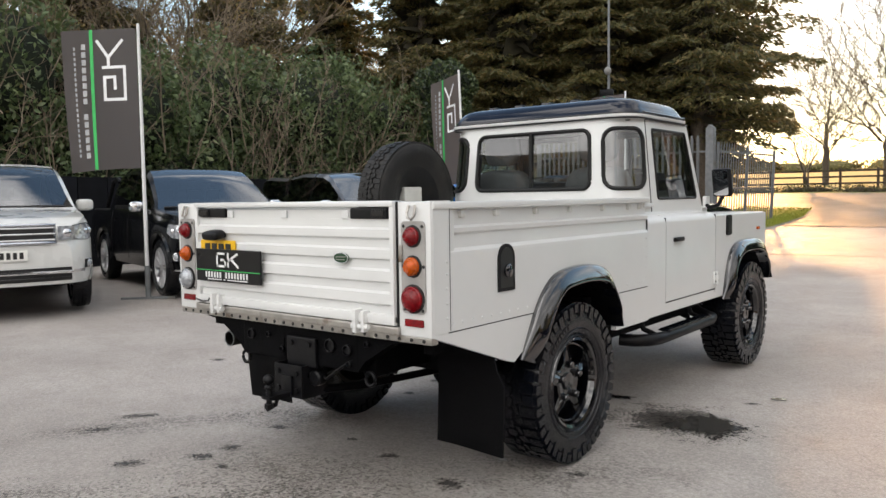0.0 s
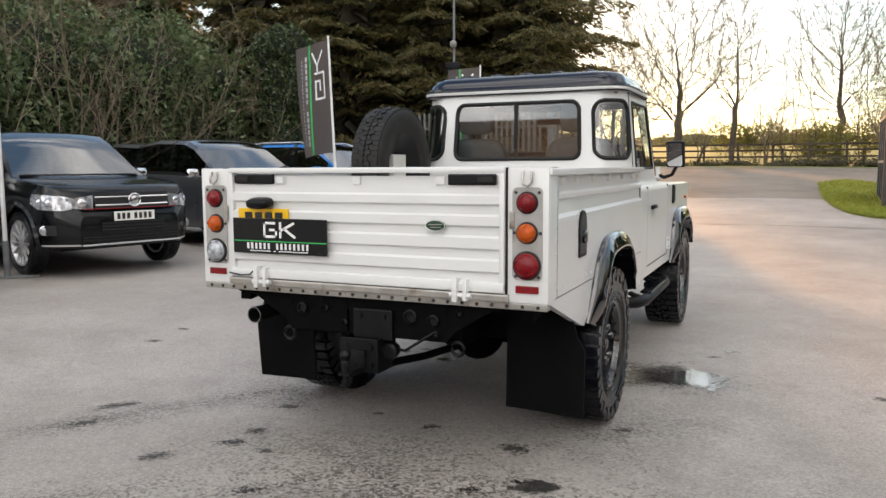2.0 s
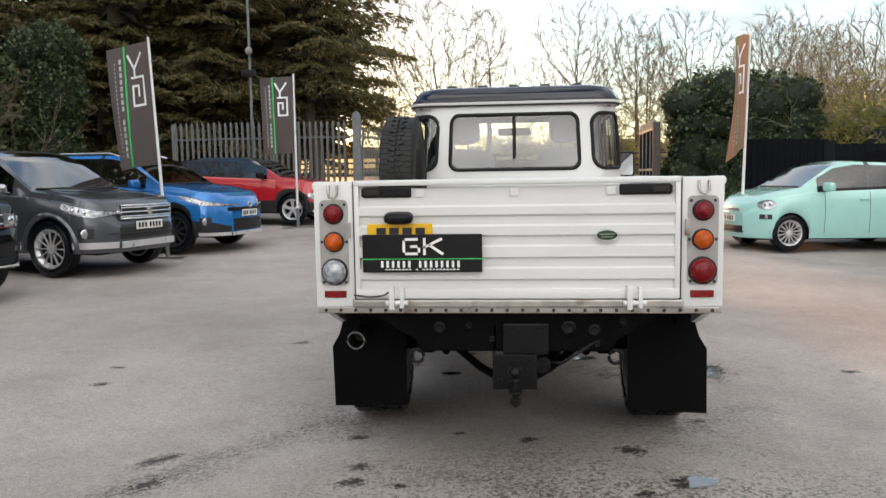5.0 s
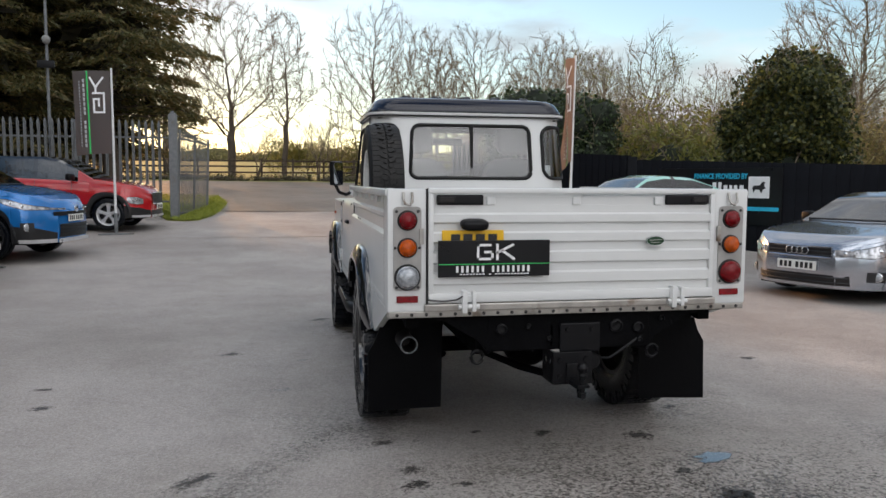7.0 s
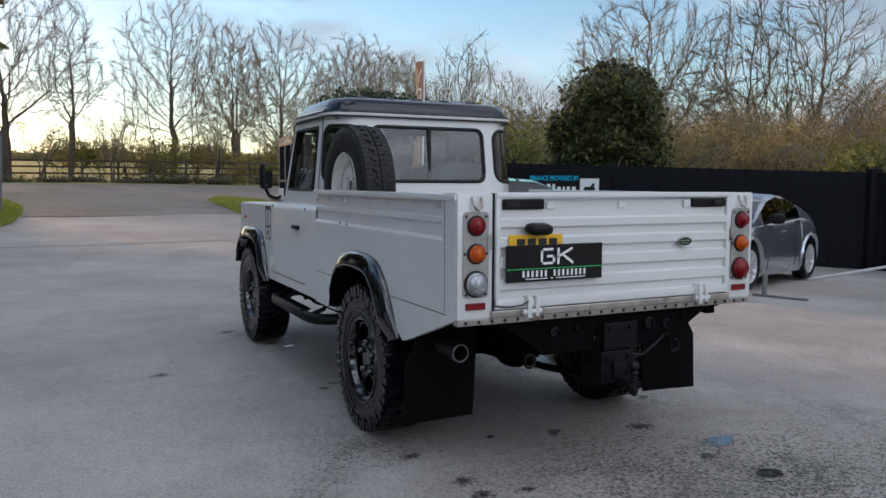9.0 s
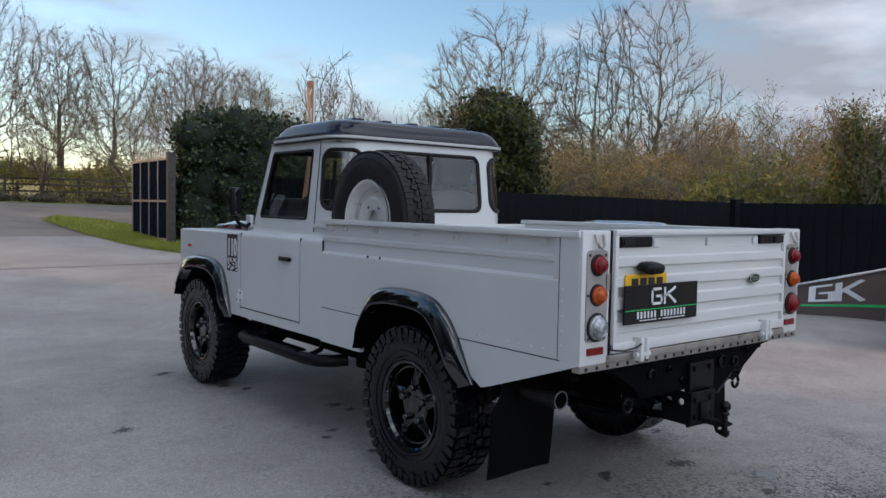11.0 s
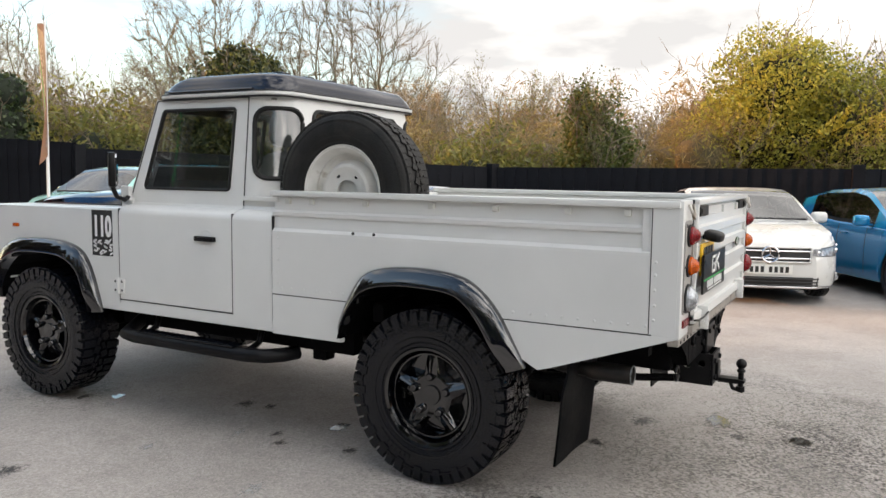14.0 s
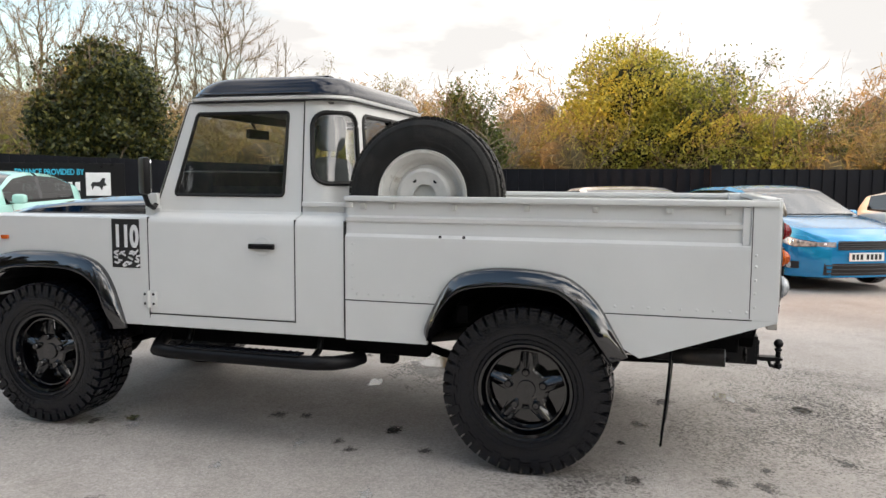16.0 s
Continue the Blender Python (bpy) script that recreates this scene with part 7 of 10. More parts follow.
def asphalt_material(name="worn_asphalt", tone=1.0):
    m = bpy.data.materials.new(name)
    m.use_nodes = True
    n, l = m.node_tree.nodes, m.node_tree.links
    b = n["Principled BSDF"]
    co = n.new("ShaderNodeTexCoord")

    def noise_node(scale, detail, rough=0.55):
        t = n.new("ShaderNodeTexNoise")
        t.inputs["Scale"].default_value, t.inputs["Detail"].default_value, t.inputs["Roughness"].default_value = scale, detail, rough
        l.new(co.outputs["Object"], t.inputs["Vector"])
        return t

    def ramp_node(src, a, b_, lo, hi):
        r = n.new("ShaderNodeMapRange")
        r.inputs["From Min"].default_value, r.inputs["From Max"].default_value = a, b_
        r.inputs["To Min"].default_value, r.inputs["To Max"].default_value = lo, hi
        l.new(src, r.inputs["Value"])
        return r.outputs["Result"]

    def mix_node(fac, a, b_, kind="MIX"):
        x = n.new("ShaderNodeMix")
        x.data_type, x.blend_type = "RGBA", kind
        for key, v in (("Factor", fac), ("A", a), ("B", b_)):
            if isinstance(v, (tuple, float, int)):
                x.inputs[key].default_value = v
            else:
                l.new(v, x.inputs[key])
        return x.outputs["Result"]
    def voronoi_node(scale):
        v = n.new("ShaderNodeTexVoronoi")
        v.inputs["Scale"].default_value = scale
        l.new(co.outputs["Object"], v.inputs["Vector"])
        return v
    big = noise_node(0.38, 9, 0.68)
    mid = noise_node(2.6, 8, 0.72)
    grit = noise_node(11.0, 6, 0.75)
    fine = noise_node(60, 4, 0.75)
    stone, chip = voronoi_node(105), voronoi_node(46)
    warm = noise_node(0.16, 4, 0.5)
    # binder, worn pale on top of the stones, darker where it has broken up
    base = mix_node(ramp_node(big.outputs["Fac"], 0.36, 0.62, 0.0, 1.0), (0.285, 0.259, 0.240, 1), (0.418, 0.388, 0.364, 1))
    base = mix_node(ramp_node(mid.outputs["Fac"], 0.50, 0.74, 0.0, 0.50), base, (0.185, 0.160, 0.140, 1))
    base = mix_node(ramp_node(grit.outputs["Fac"], 0.57, 0.74, 0.0, 0.33), base, (0.095, 0.082, 0.072, 1))
    base = mix_node(ramp_node(warm.outputs["Fac"], 0.42, 0.62, 0.0, 0.22), base, (0.32, 0.275, 0.24, 1))
    # single stones, pits between them and a few pale chips
    base = mix_node(1.0, base, ramp_node(stone.outputs["Color"], 0.0, 1.0, 0.81, 1.19), "MULTIPLY")
    base = mix_node(1.0, base, ramp_node(fine.outputs["Fac"], 0.32, 0.68, 0.84, 1.17), "MULTIPLY")
    base = mix_node(ramp_node(chip.outputs["Distance"], 0.16, 0.10, 0.0, 0.24), base, mix_node(ramp_node(chip.outputs["Color"], 0.35, 0.75, 0.0, 1.0), (0.13, 0.115, 0.10, 1), (0.52, 0.49, 0.45, 1)))
    base = mix_node(1.0, base, (tone, tone * 0.96, tone * 0.90, 1) if tone < 1 else (1.0, 1.0, 1.0, 1), "MULTIPLY")
    l.new(base, b.inputs["Base Color"])
    l.new(ramp_node(mid.outputs["Fac"], 0.35, 0.72, 0.74, 0.48), b.inputs["Roughness"])
    b.inputs["Specular IOR Level"].default_value = 0.14
    bp = n.new("ShaderNodeBump")
    bp.inputs["Strength"].default_value, bp.inputs["Distance"].default_value = 0.55, 0.006
    l.new(stone.outputs["Distance"], bp.inputs["Height"])
    bp2 = n.new("ShaderNodeBump")
    bp2.inputs["Strength"].default_value, bp2.inputs["Distance"].default_value = 0.5, 0.02
    l.new(grit.outputs["Fac"], bp2.inputs["Height"])
    l.new(bp.outputs["Normal"], bp2.inputs["Normal"])
    l.new(bp2.outputs["Normal"], b.inputs["Normal"])
    return m


ASPHALT = asphalt_material()
EARTH = material("grassy_earth", (0.15, 0.165, 0.042), 0.9, vary=0.35, grain=0.8, bump=0.5, bump_scale=8, spot=(0.20, 0.19, 0.05), spot_scale=0.12, spot_at=0.5)
far = [12, 20, 32, 50, 80, 130, 220, 400, 800, 1600]
gx = [-v for v in far[::-1]] + [-8, -4, 0, 4, 8] + far
gy = [-v for v in far[::-1]] + [-6, 0, 5, 8, 10, 12, 14, 16, 18, 20, 24, 28, 32, 36, 40, 42, 46, 52, 60, 90, 130, 190, 300, 700, 1600]
tagged(sheet("ground", gx, gy, EARTH, -0.02), "rough grass and bare earth reaching to the horizon", "ground", kind="structure")
tagged(sheet("pavement", [x * 0.75 - 13.5 for x in range(0, 37)], [y * 0.75 - 22 for y in range(0, 57)], ASPHALT, 0.0), "worn grey asphalt yard with stains and loose grit", "pavement", kind="structure")
tagged(sheet("road", [-70, -40, -20, -12, -6, 0, 6, 12, 20, 40, 70], [19.8, 22, 25, 28, 31, 34, 37, 39.5], asphalt_material("lane_asphalt", 0.60), 0.003), "worn asphalt lane beyond the gateway", "road", kind="structure")


def stain_material(name, colour, rough, strength, grain=2.4, soft=0.45, ragged=2.2, stones=0.0):
    """A film that thins out unevenly towards its edge. stones: how far the pale stone tops stand out of it."""
    m = bpy.data.materials.new(name)
    m.use_nodes = True
    n, l = m.node_tree.nodes, m.node_tree.links
    b = n["Principled BSDF"]
    b.inputs["Base Color"].default_value = (*colour, 1)
    b.inputs["Roughness"].default_value = rough
    co = n.new("ShaderNodeTexCoord")

    def maths(kind, a, c, d=None):
        x = n.new("ShaderNodeMath")
        x.operation = kind
        for k, v in enumerate((a, c, d)):
            if isinstance(v, (int, float)):
                x.inputs[k].default_value = v
            elif v is not None:
                l.new(v, x.inputs[k])
        return x.outputs["Value"]
    ln = n.new("ShaderNodeVectorMath")
    ln.operation = "LENGTH"
    l.new(co.outputs["Object"], ln.inputs[0])
    geo = n.new("ShaderNodeNewGeometry")
    loc = n.new("ShaderNodeObjectInfo")
    mp = n.new("ShaderNodeVectorMath")
    mp.operation = "ADD"
    l.new(co.outputs["Object"], mp.inputs[0])
    l.new(loc.outputs["Location"], mp.inputs[1])
    t = n.new("ShaderNodeTexNoise")
    t.inputs["Scale"].default_value, t.inputs["Detail"].default_value, t.inputs["Roughness"].default_value = grain, 7, 0.66
    l.new(mp.outputs["Vector"], t.inputs["Vector"])
    body = maths("MULTIPLY_ADD", t.outputs["Fac"], ragged, maths("SUBTRACT", 0.8 - 0.5 * ragged, ln.outputs["Value"]))
    if stones:
        v = n.new("ShaderNodeTexVoronoi")
        v.inputs["Scale"].default_value = 75
        l.new(geo.outputs["Position"], v.inputs["Vector"])
        sep = n.new("ShaderNodeSeparateColor")
        l.new(v.outputs["Color"], sep.inputs["Color"])
        body = maths("MULTIPLY_ADD", maths("SUBTRACT", sep.outputs["Red"], 0.5), stones, body)
    r = n.new("ShaderNodeMapRange")
    r.inputs["From Min"].default_value, r.inputs["From Max"].default_value = 0.10, 0.10 + soft
    r.inputs["To Min"].default_value, r.inputs["To Max"].default_value = 0.0, strength
    l.new(body, r.inputs["Value"])
    tr = n.new("ShaderNodeBsdfTransparent")
    x = n.new("ShaderNodeMixShader")
    l.new(r.outputs["Result"], x.inputs["Fac"])
    l.new(tr.outputs["BSDF"], x.inputs[1])
    l.new(b.outputs["BSDF"], x.inputs[2])
    l.new(x.outputs["Shader"], n["Material Output"].inputs["Surface"])
    return m


OIL = stain_material("oil_stain", (0.030, 0.026, 0.024), 0.5, 0.74, 1.7, 0.55, 1.5, 0.4)
CHALK = stain_material("pale_spill", (0.45, 0.45, 0.44), 0.6, 0.75, 2.4, 0.45, 3.6, 0.8)
WATER = stain_material("wet_film", (0.05, 0.047, 0.043), 0.05, 1.0, 1.2, 0.18, 2.0, 0.35)
WATER.node_tree.nodes["Principled BSDF"].inputs["IOR"].default_value = 2.6
DAMP = stain_material("damp_grime", (0.075, 0.066, 0.059), 0.45, 0.62, 1.2, 1.5, 2.6, 1.1)
WET = stain_material("damp_asphalt", (0.045, 0.040, 0.036), 0.28, 0.9, 1.5, 0.6, 3.0, 0.9)


def blot(name, x, y, r, mat, seed, label, squash=1.0, turn=0.0, lift=0.004, rag=0.35):
    n = 24
    g0 = ground_height(x, y)
    slope = (ground_height(x + 0.05, y) - g0) / 0.05, (ground_height(x, y + 0.05) - g0) / 0.05
    V = [(0, 0, 0)] + [(math.cos(2 * math.pi * k / n) * 1.25, math.sin(2 * math.pi * k / n) * 1.25, 0) for k in range(n)]
    F = [(0, k + 1, (k + 1) % n + 1) for k in range(n)]
    ob = raw(name, V, F, mat)
    ob.matrix_world = pose(x, y, g0 + lift, math.degrees(slope[1]), -math.degrees(slope[0]), 0) @ pose(0, 0, 0, 0, 0, math.degrees(turn)) @ Matrix.Diagonal((r * 1.5, r * 1.5 * squash, 1, 1))
    return tagged(ob, label, "stain", "ground stains")


for k, (x, y, r, sq, tn) in enumerate([(0.55, 0.48, 0.085, 0.85, 0.3), (0.53, -0.05, 0.05, 0.8, 0.1), (0.05, 0.60, 0.055, 0.8, 0.5), (-0.74, 0.19, 0.06, 0.9, 1.0), (-0.74, 0.0, 0.08, 0.7, 0.4), (-0.95, -0.29, 0.09, 0.6, 0.9), (-0.31, -0.43, 0.07, 0.6, 0.6), (-1.74, 0.22, 0.13, 0.42, 0.9), (-1.66, -0.08, 0.10, 0.5, 0.9), (-2.77, 1.54, 0.075, 0.7, 0.1), (-2.88, 1.98, 0.065, 0.6, 0.2), (-0.53, -0.03, 0.04, 0.9, 0.0), (-0.83, 0.60, 0.055, 0.8, 0.4), (-1.77, 2.9, 0.09, 0.8, 0.4), (2.25, 2.12, 0.08, 0.6, 0.3), (-0.31, 0.69, 0.035, 0.8, 0.0), (0.63, -0.36, 0.045, 0.7, 0.2), (-0.72, 2.16, 0.05, 0.7, 0.2), (-0.38, 2.70, 0.08, 0.7, 0.3), (-0.35, 2.53, 0.06, 0.7, 0.5), (-1.01, 4.39, 0.10, 0.6, 0.4), (-0.79, 3.68, 0.06, 0.7, 0.1), (-0.82, 2.05, 0.05, 0.8, 0.0), (-0.73, 1.66, 0.05, 0.8, 0.3), (0.98, 0.95, 0.05, 0.6, 0.1), (1.25, 2.75, 0.06, 0.5, 0.5)]):
    blot("oil_stain", x, y, r, OIL, 20 + k, "dark oil stain on the asphalt", sq, tn)
for k, (x, y, r, sq, tn) in enumerate([(0.05, 0.15, 0.66, 0.6, 0.2), (0.78, -0.55, 0.46, 0.8, 0.6), (0.95, 1.00, 0.36, 0.9, 0.1), (-0.95, 0.95, 0.36, 0.9, 0.0), (-1.05, -0.9, 0.50, 0.30, 0.7), (-0.75, 3.95, 0.36, 0.9, 0.2), (-1.55, 0.1, 0.55, 0.28, 0.9), (0.35, -1.1, 0.65, 0.5, 0.9), (0.25, -0.45, 0.85, 0.6, 0.3), (1.6, -0.6, 0.8, 0.45, 1.2)]):
    blot("damp_patch", x, y, r, DAMP, 120 + k, "damp grimy patch on the asphalt round the truck", sq, tn, 0.0025)
blot("puddle", 0.95, 2.10, 0.36, WET, 61, "damp patch on the asphalt beside the rear wheel", 0.72, 0.25, 0.003, 0.5)
blot("puddle", 1.17, 2.08, 0.25, WATER, 62, "shallow wet patch mirroring the sky beside the truck", 0.80, 0.10, 0.007, 0.45)
for k, (x, y, r, sq) in enumerate([(0.77, 0.09, 0.10, 0.6), (0.47, 2.40, 0.09, 0.6), (-0.45, 1.93, 0.065, 0.8), (-0.68, 3.50, 0.05, 0.7), (1.36, 2.97, 0.06, 0.5)]):
    blot("puddle", x, y, r, WATER, 70 + k, "small wet spot on the asphalt reflecting the sky", sq, 0.3, 0.006, 0.5)
for k, (x, y, r) in enumerate([(-0.78, 3.41, 0.05), (0.55, 0.9, 0.06), (-0.8, 2.35, 0.05), (-1.2, 2.6, 0.05), (-1.35, 1.75, 0.06)]):
    blot("pale_spill", x, y, r, CHALK, 80 + k, "pale dried spill on the asphalt", 0.5, 0.3, 0.005, 0.6)


seam_pts = [(-3.6 + 0.5 * k, 13.25 + 0.03 * k - 0.006 * (k - 8) ** 2 * 0.1 + random.Random(k).uniform(-0.03, 0.03)) for k in range(18)]
SV = [(x, y + d, ground_height(x, y) + 0.004) for x, y in seam_pts for d in (-0.035 - 0.012 * math.sin(x * 7), 0.03 + 0.012 * math.sin(x * 5))]
SF = [(2 * k, 2 * k + 2, 2 * k + 3, 2 * k + 1) for k in range(len(seam_pts) - 1)]
tagged(raw("joint_line", SV, SF, material("tarred_joint", (0.075, 0.062, 0.05), 0.7, vary=0.4, grain=5)), "dark tarred joint across the yard asphalt", "joint", kind="structure")


# ---- leaves, bushes and trees ----
def leaf_mesh(name, pts, length, width, seed, mat, parent, droop=0.0, label="", kind="", aim=None):
    rng = np.random.default_rng(seed)
    n = len(pts)
    d = rng.normal(size=(n, 3))
    d[:, 2] -= droop
    if aim is not None:
        d = d * 0.42 + aim
    d /= np.linalg.norm(d, axis=1)[:, None]
    q = np.cross(d, rng.normal(size=(n, 3)))
    q /= np.linalg.norm(q, axis=1)[:, None]
    s = rng.uniform(0.6, 1.35, size=(n, 1))
    a = pts - d * length * s * 0.5
    c = pts + d * length * s * 0.5
    e = pts + q * width * s * 0.5 - d * length * s * 0.08
    f = pts - q * width * s * 0.5 - d * length * s * 0.08
    V = np.stack([a, e, c, f], 1).reshape(-1, 3)
    F = np.arange(4 * n).reshape(n, 4)
    me = bpy.data.meshes.new(name)
    me.vertices.add(4 * n)
    me.vertices.foreach_set("co", V.astype(np.float32).ravel())
    me.loops.add(4 * n)
    me.loops.foreach_set("vertex_index", F.astype(np.int32).ravel())
    me.polygons.add(n)
    me.polygons.foreach_set("loop_start", np.arange(0, 4 * n, 4, dtype=np.int32))
    me.update(calc_edges=True)
    ob = finish(name, me, mat, parent, label)
    if kind:
        tagged(ob, kind=kind)
    return ob


def blob_points(blobs, n, seed, shell=0.6, lumps=0.28, freq=2.5):
    rng = np.random.default_rng(seed)
    B = np.array(blobs, float)
    w = (B[:, 3] * B[:, 4] + B[:, 4] * B[:, 5] + B[:, 3] * B[:, 5])
    pick = rng.choice(len(B), n, p=w / w.sum())
    d = rng.normal(size=(n, 3))
    d /= np.linalg.norm(d, axis=1)[:, None]
    k = rng.uniform(2, 2 + freq, size=(4, 3))
    ph = rng.uniform(0, 6.28, size=(4,))
    lump = sum(np.sin(d @ (k[i] * (1 + i * 0.8)) + ph[i] + pick * 1.7) / (1 + i * 0.5) for i in range(4)) / 2.2
    r = (shell + (1 - shell) * np.sqrt(rng.uniform(size=n))) * (1 + lumps * lump)
    P = B[pick, :3] + d * r[:, None] * B[pick, 3:6]
    return P


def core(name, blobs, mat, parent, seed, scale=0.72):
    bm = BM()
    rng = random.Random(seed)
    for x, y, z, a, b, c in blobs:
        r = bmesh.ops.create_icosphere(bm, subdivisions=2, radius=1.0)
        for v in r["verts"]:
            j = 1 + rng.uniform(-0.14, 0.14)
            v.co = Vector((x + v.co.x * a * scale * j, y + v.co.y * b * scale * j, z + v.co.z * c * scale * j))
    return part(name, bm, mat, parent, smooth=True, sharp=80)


# Dark colour for lumps that stand in for the shade inside foliage.
CORE = material("inner_foliage_shade", (0.012, 0.018, 0.009), 0.95, vary=0.4, grain=5, bump=0.6, bump_scale=12)


class Sticks:
    """Gathers tapered twigs into one mesh."""
    def __init__(s):
        s.v, s.f = [], []

    def add(s, pts, radii, sides):
        base = len(s.v)
        for i, (p, r) in enumerate(zip(pts, radii)):
            d = (pts[min(i + 1, len(pts) - 1)] - pts[max(i - 1, 0)]).normalized()
            u = d.orthogonal().normalized()
            w = d.cross(u)
            for k in range(sides):
                a = 2 * math.pi * k / sides
                q = p + (u * math.cos(a) + w * math.sin(a)) * r
                s.v.append((q.x, q.y, q.z))
        for i in range(len(pts) - 1):
            for k in range(sides):
                s.f.append((base + i * sides + k, base + i * sides + (k + 1) % sides, base + (i + 1) * sides + (k + 1) % sides, base + (i + 1) * sides + k))


def grow(st, rng, p, d, length, r, level, plan, tips=None):
    """plan: per level (children, length factor, spread degrees, sides, pieces, lift)."""
    kids, shrink, spread, sides, pieces, lift = plan[level]
    pts, q = [p.copy()], d.copy()
    for k in range(pieces):
        wob = 0.10 if level == 0 else 0.13 if plan[0] is None else 0.22
        q = (q + Vector((rng.gauss(0, wob), rng.gauss(0, wob), rng.gauss(0, wob) + lift))).normalized()
        pts.append(pts[-1] + q * length / pieces)
    end = 0.12 if level == 0 else 0.25
    radii = [r * (1 - (1 - end) * k / pieces) for k in range(pieces + 1)]
    st[min(level, 1)].add(pts, radii, sides)
    if tips is not None and level >= len(plan) - 2:
        tips.append(pts[-1])
    if level + 1 >= len(plan):
        return
    for k in range(kids):
        t = (0.22 if level == 0 else 0.2) + (0.76 if level == 0 else 0.78) * (k + rng.random()) / kids
        i = min(int(t * pieces), pieces - 1)
        base = pts[i].lerp(pts[i + 1], t * pieces - i)
        dirn = (pts[i + 1] - pts[i]).normalized()
        side = dirn.orthogonal().normalized()
        side.rotate(Matrix.Rotation(rng.uniform(0, 6.283), 3, dirn))
        a = radians(spread * rng.uniform(0.6, 1.25))
        nd = (dirn * math.cos(a) + side * math.sin(a)).normalized()
        grow(st, rng, base, nd, length * shrink * rng.uniform(0.7, 1.15) * (1.15 - 0.45 * t), max(radii[i] * 0.58, 0.0105), level + 1, plan, tips)


def bare_tree(seed, height, r, plan, label, catkin=0, leafy=None, forks=1, twigs=2, spray=0.16):
    rng = random.Random(seed)
    tree = root("bare_tree", Matrix.Identity(4), label, "tree", "bare winter trees")
    st = [Sticks(), Sticks()]
    tips = []
    for k in range(forks):
        d = Vector((rng.gauss(0, 0.04 + 0.2 * (forks > 1)), rng.gauss(0, 0.04 + 0.2 * (forks > 1)), 1)).normalized()
        grow(st, rng, Vector((0.15 * k * (forks > 1), 0, -0.1)), d, height * 0.85, r, 0, plan, tips)
    raw("trunk", st[0].v, st[0].f, BARK, tree, smooth=True, sharp=80)
    raw("branch_crown", st[1].v, st[1].f, TWIG, tree, smooth=True, sharp=80)
    T = np.array([[q.x, q.y, q.z] for q in tips])
    T = np.repeat(T, twigs, 0) + np.random.default_rng(seed).normal(size=(len(T) * twigs, 3)) * spray
    leaf_mesh("twig_crown", T, 0.50, 0.015, seed + 2, TWIG, tree, -1.2)
    if catkin:
        P = np.array([[t.x, t.y, t.z] for t in tips])
        g = np.random.default_rng(seed)
        P = np.repeat(P, catkin, 0) + g.normal(size=(len(P) * catkin, 3)) * 0.18
        leaf_mesh("bud_growth", P, 0.10, 0.05, seed, leafy or SPRING, tree)
    return tree


def crown_points(rng, n, height, low, wide, squash=1.0, fill=0.45):
    """Points spread through a domed crown: more of them towards its outside."""
    d = rng.normal(size=(n, 3))
    d /= np.linalg.norm(d, axis=1)[:, None]
    ph = rng.uniform(0, 6.28, 3)
    lump = 1 + 0.10 * np.sin(d[:, 0] * 4 + ph[0]) + 0.10 * np.sin(d[:, 1] * 5 + ph[1]) + 0.08 * np.sin(d[:, 2] * 6 + ph[2])
    r = (rng.uniform(size=n) ** fill) * lump
    up = height * (1 - low)
    z = d[:, 2] * r
    z = np.where(z < 0, z * 0.42, z * 0.58) * up + height * low + up * 0.42
    return np.column_stack([d[:, 0] * r * wide, d[:, 1] * r * wide * squash, z])


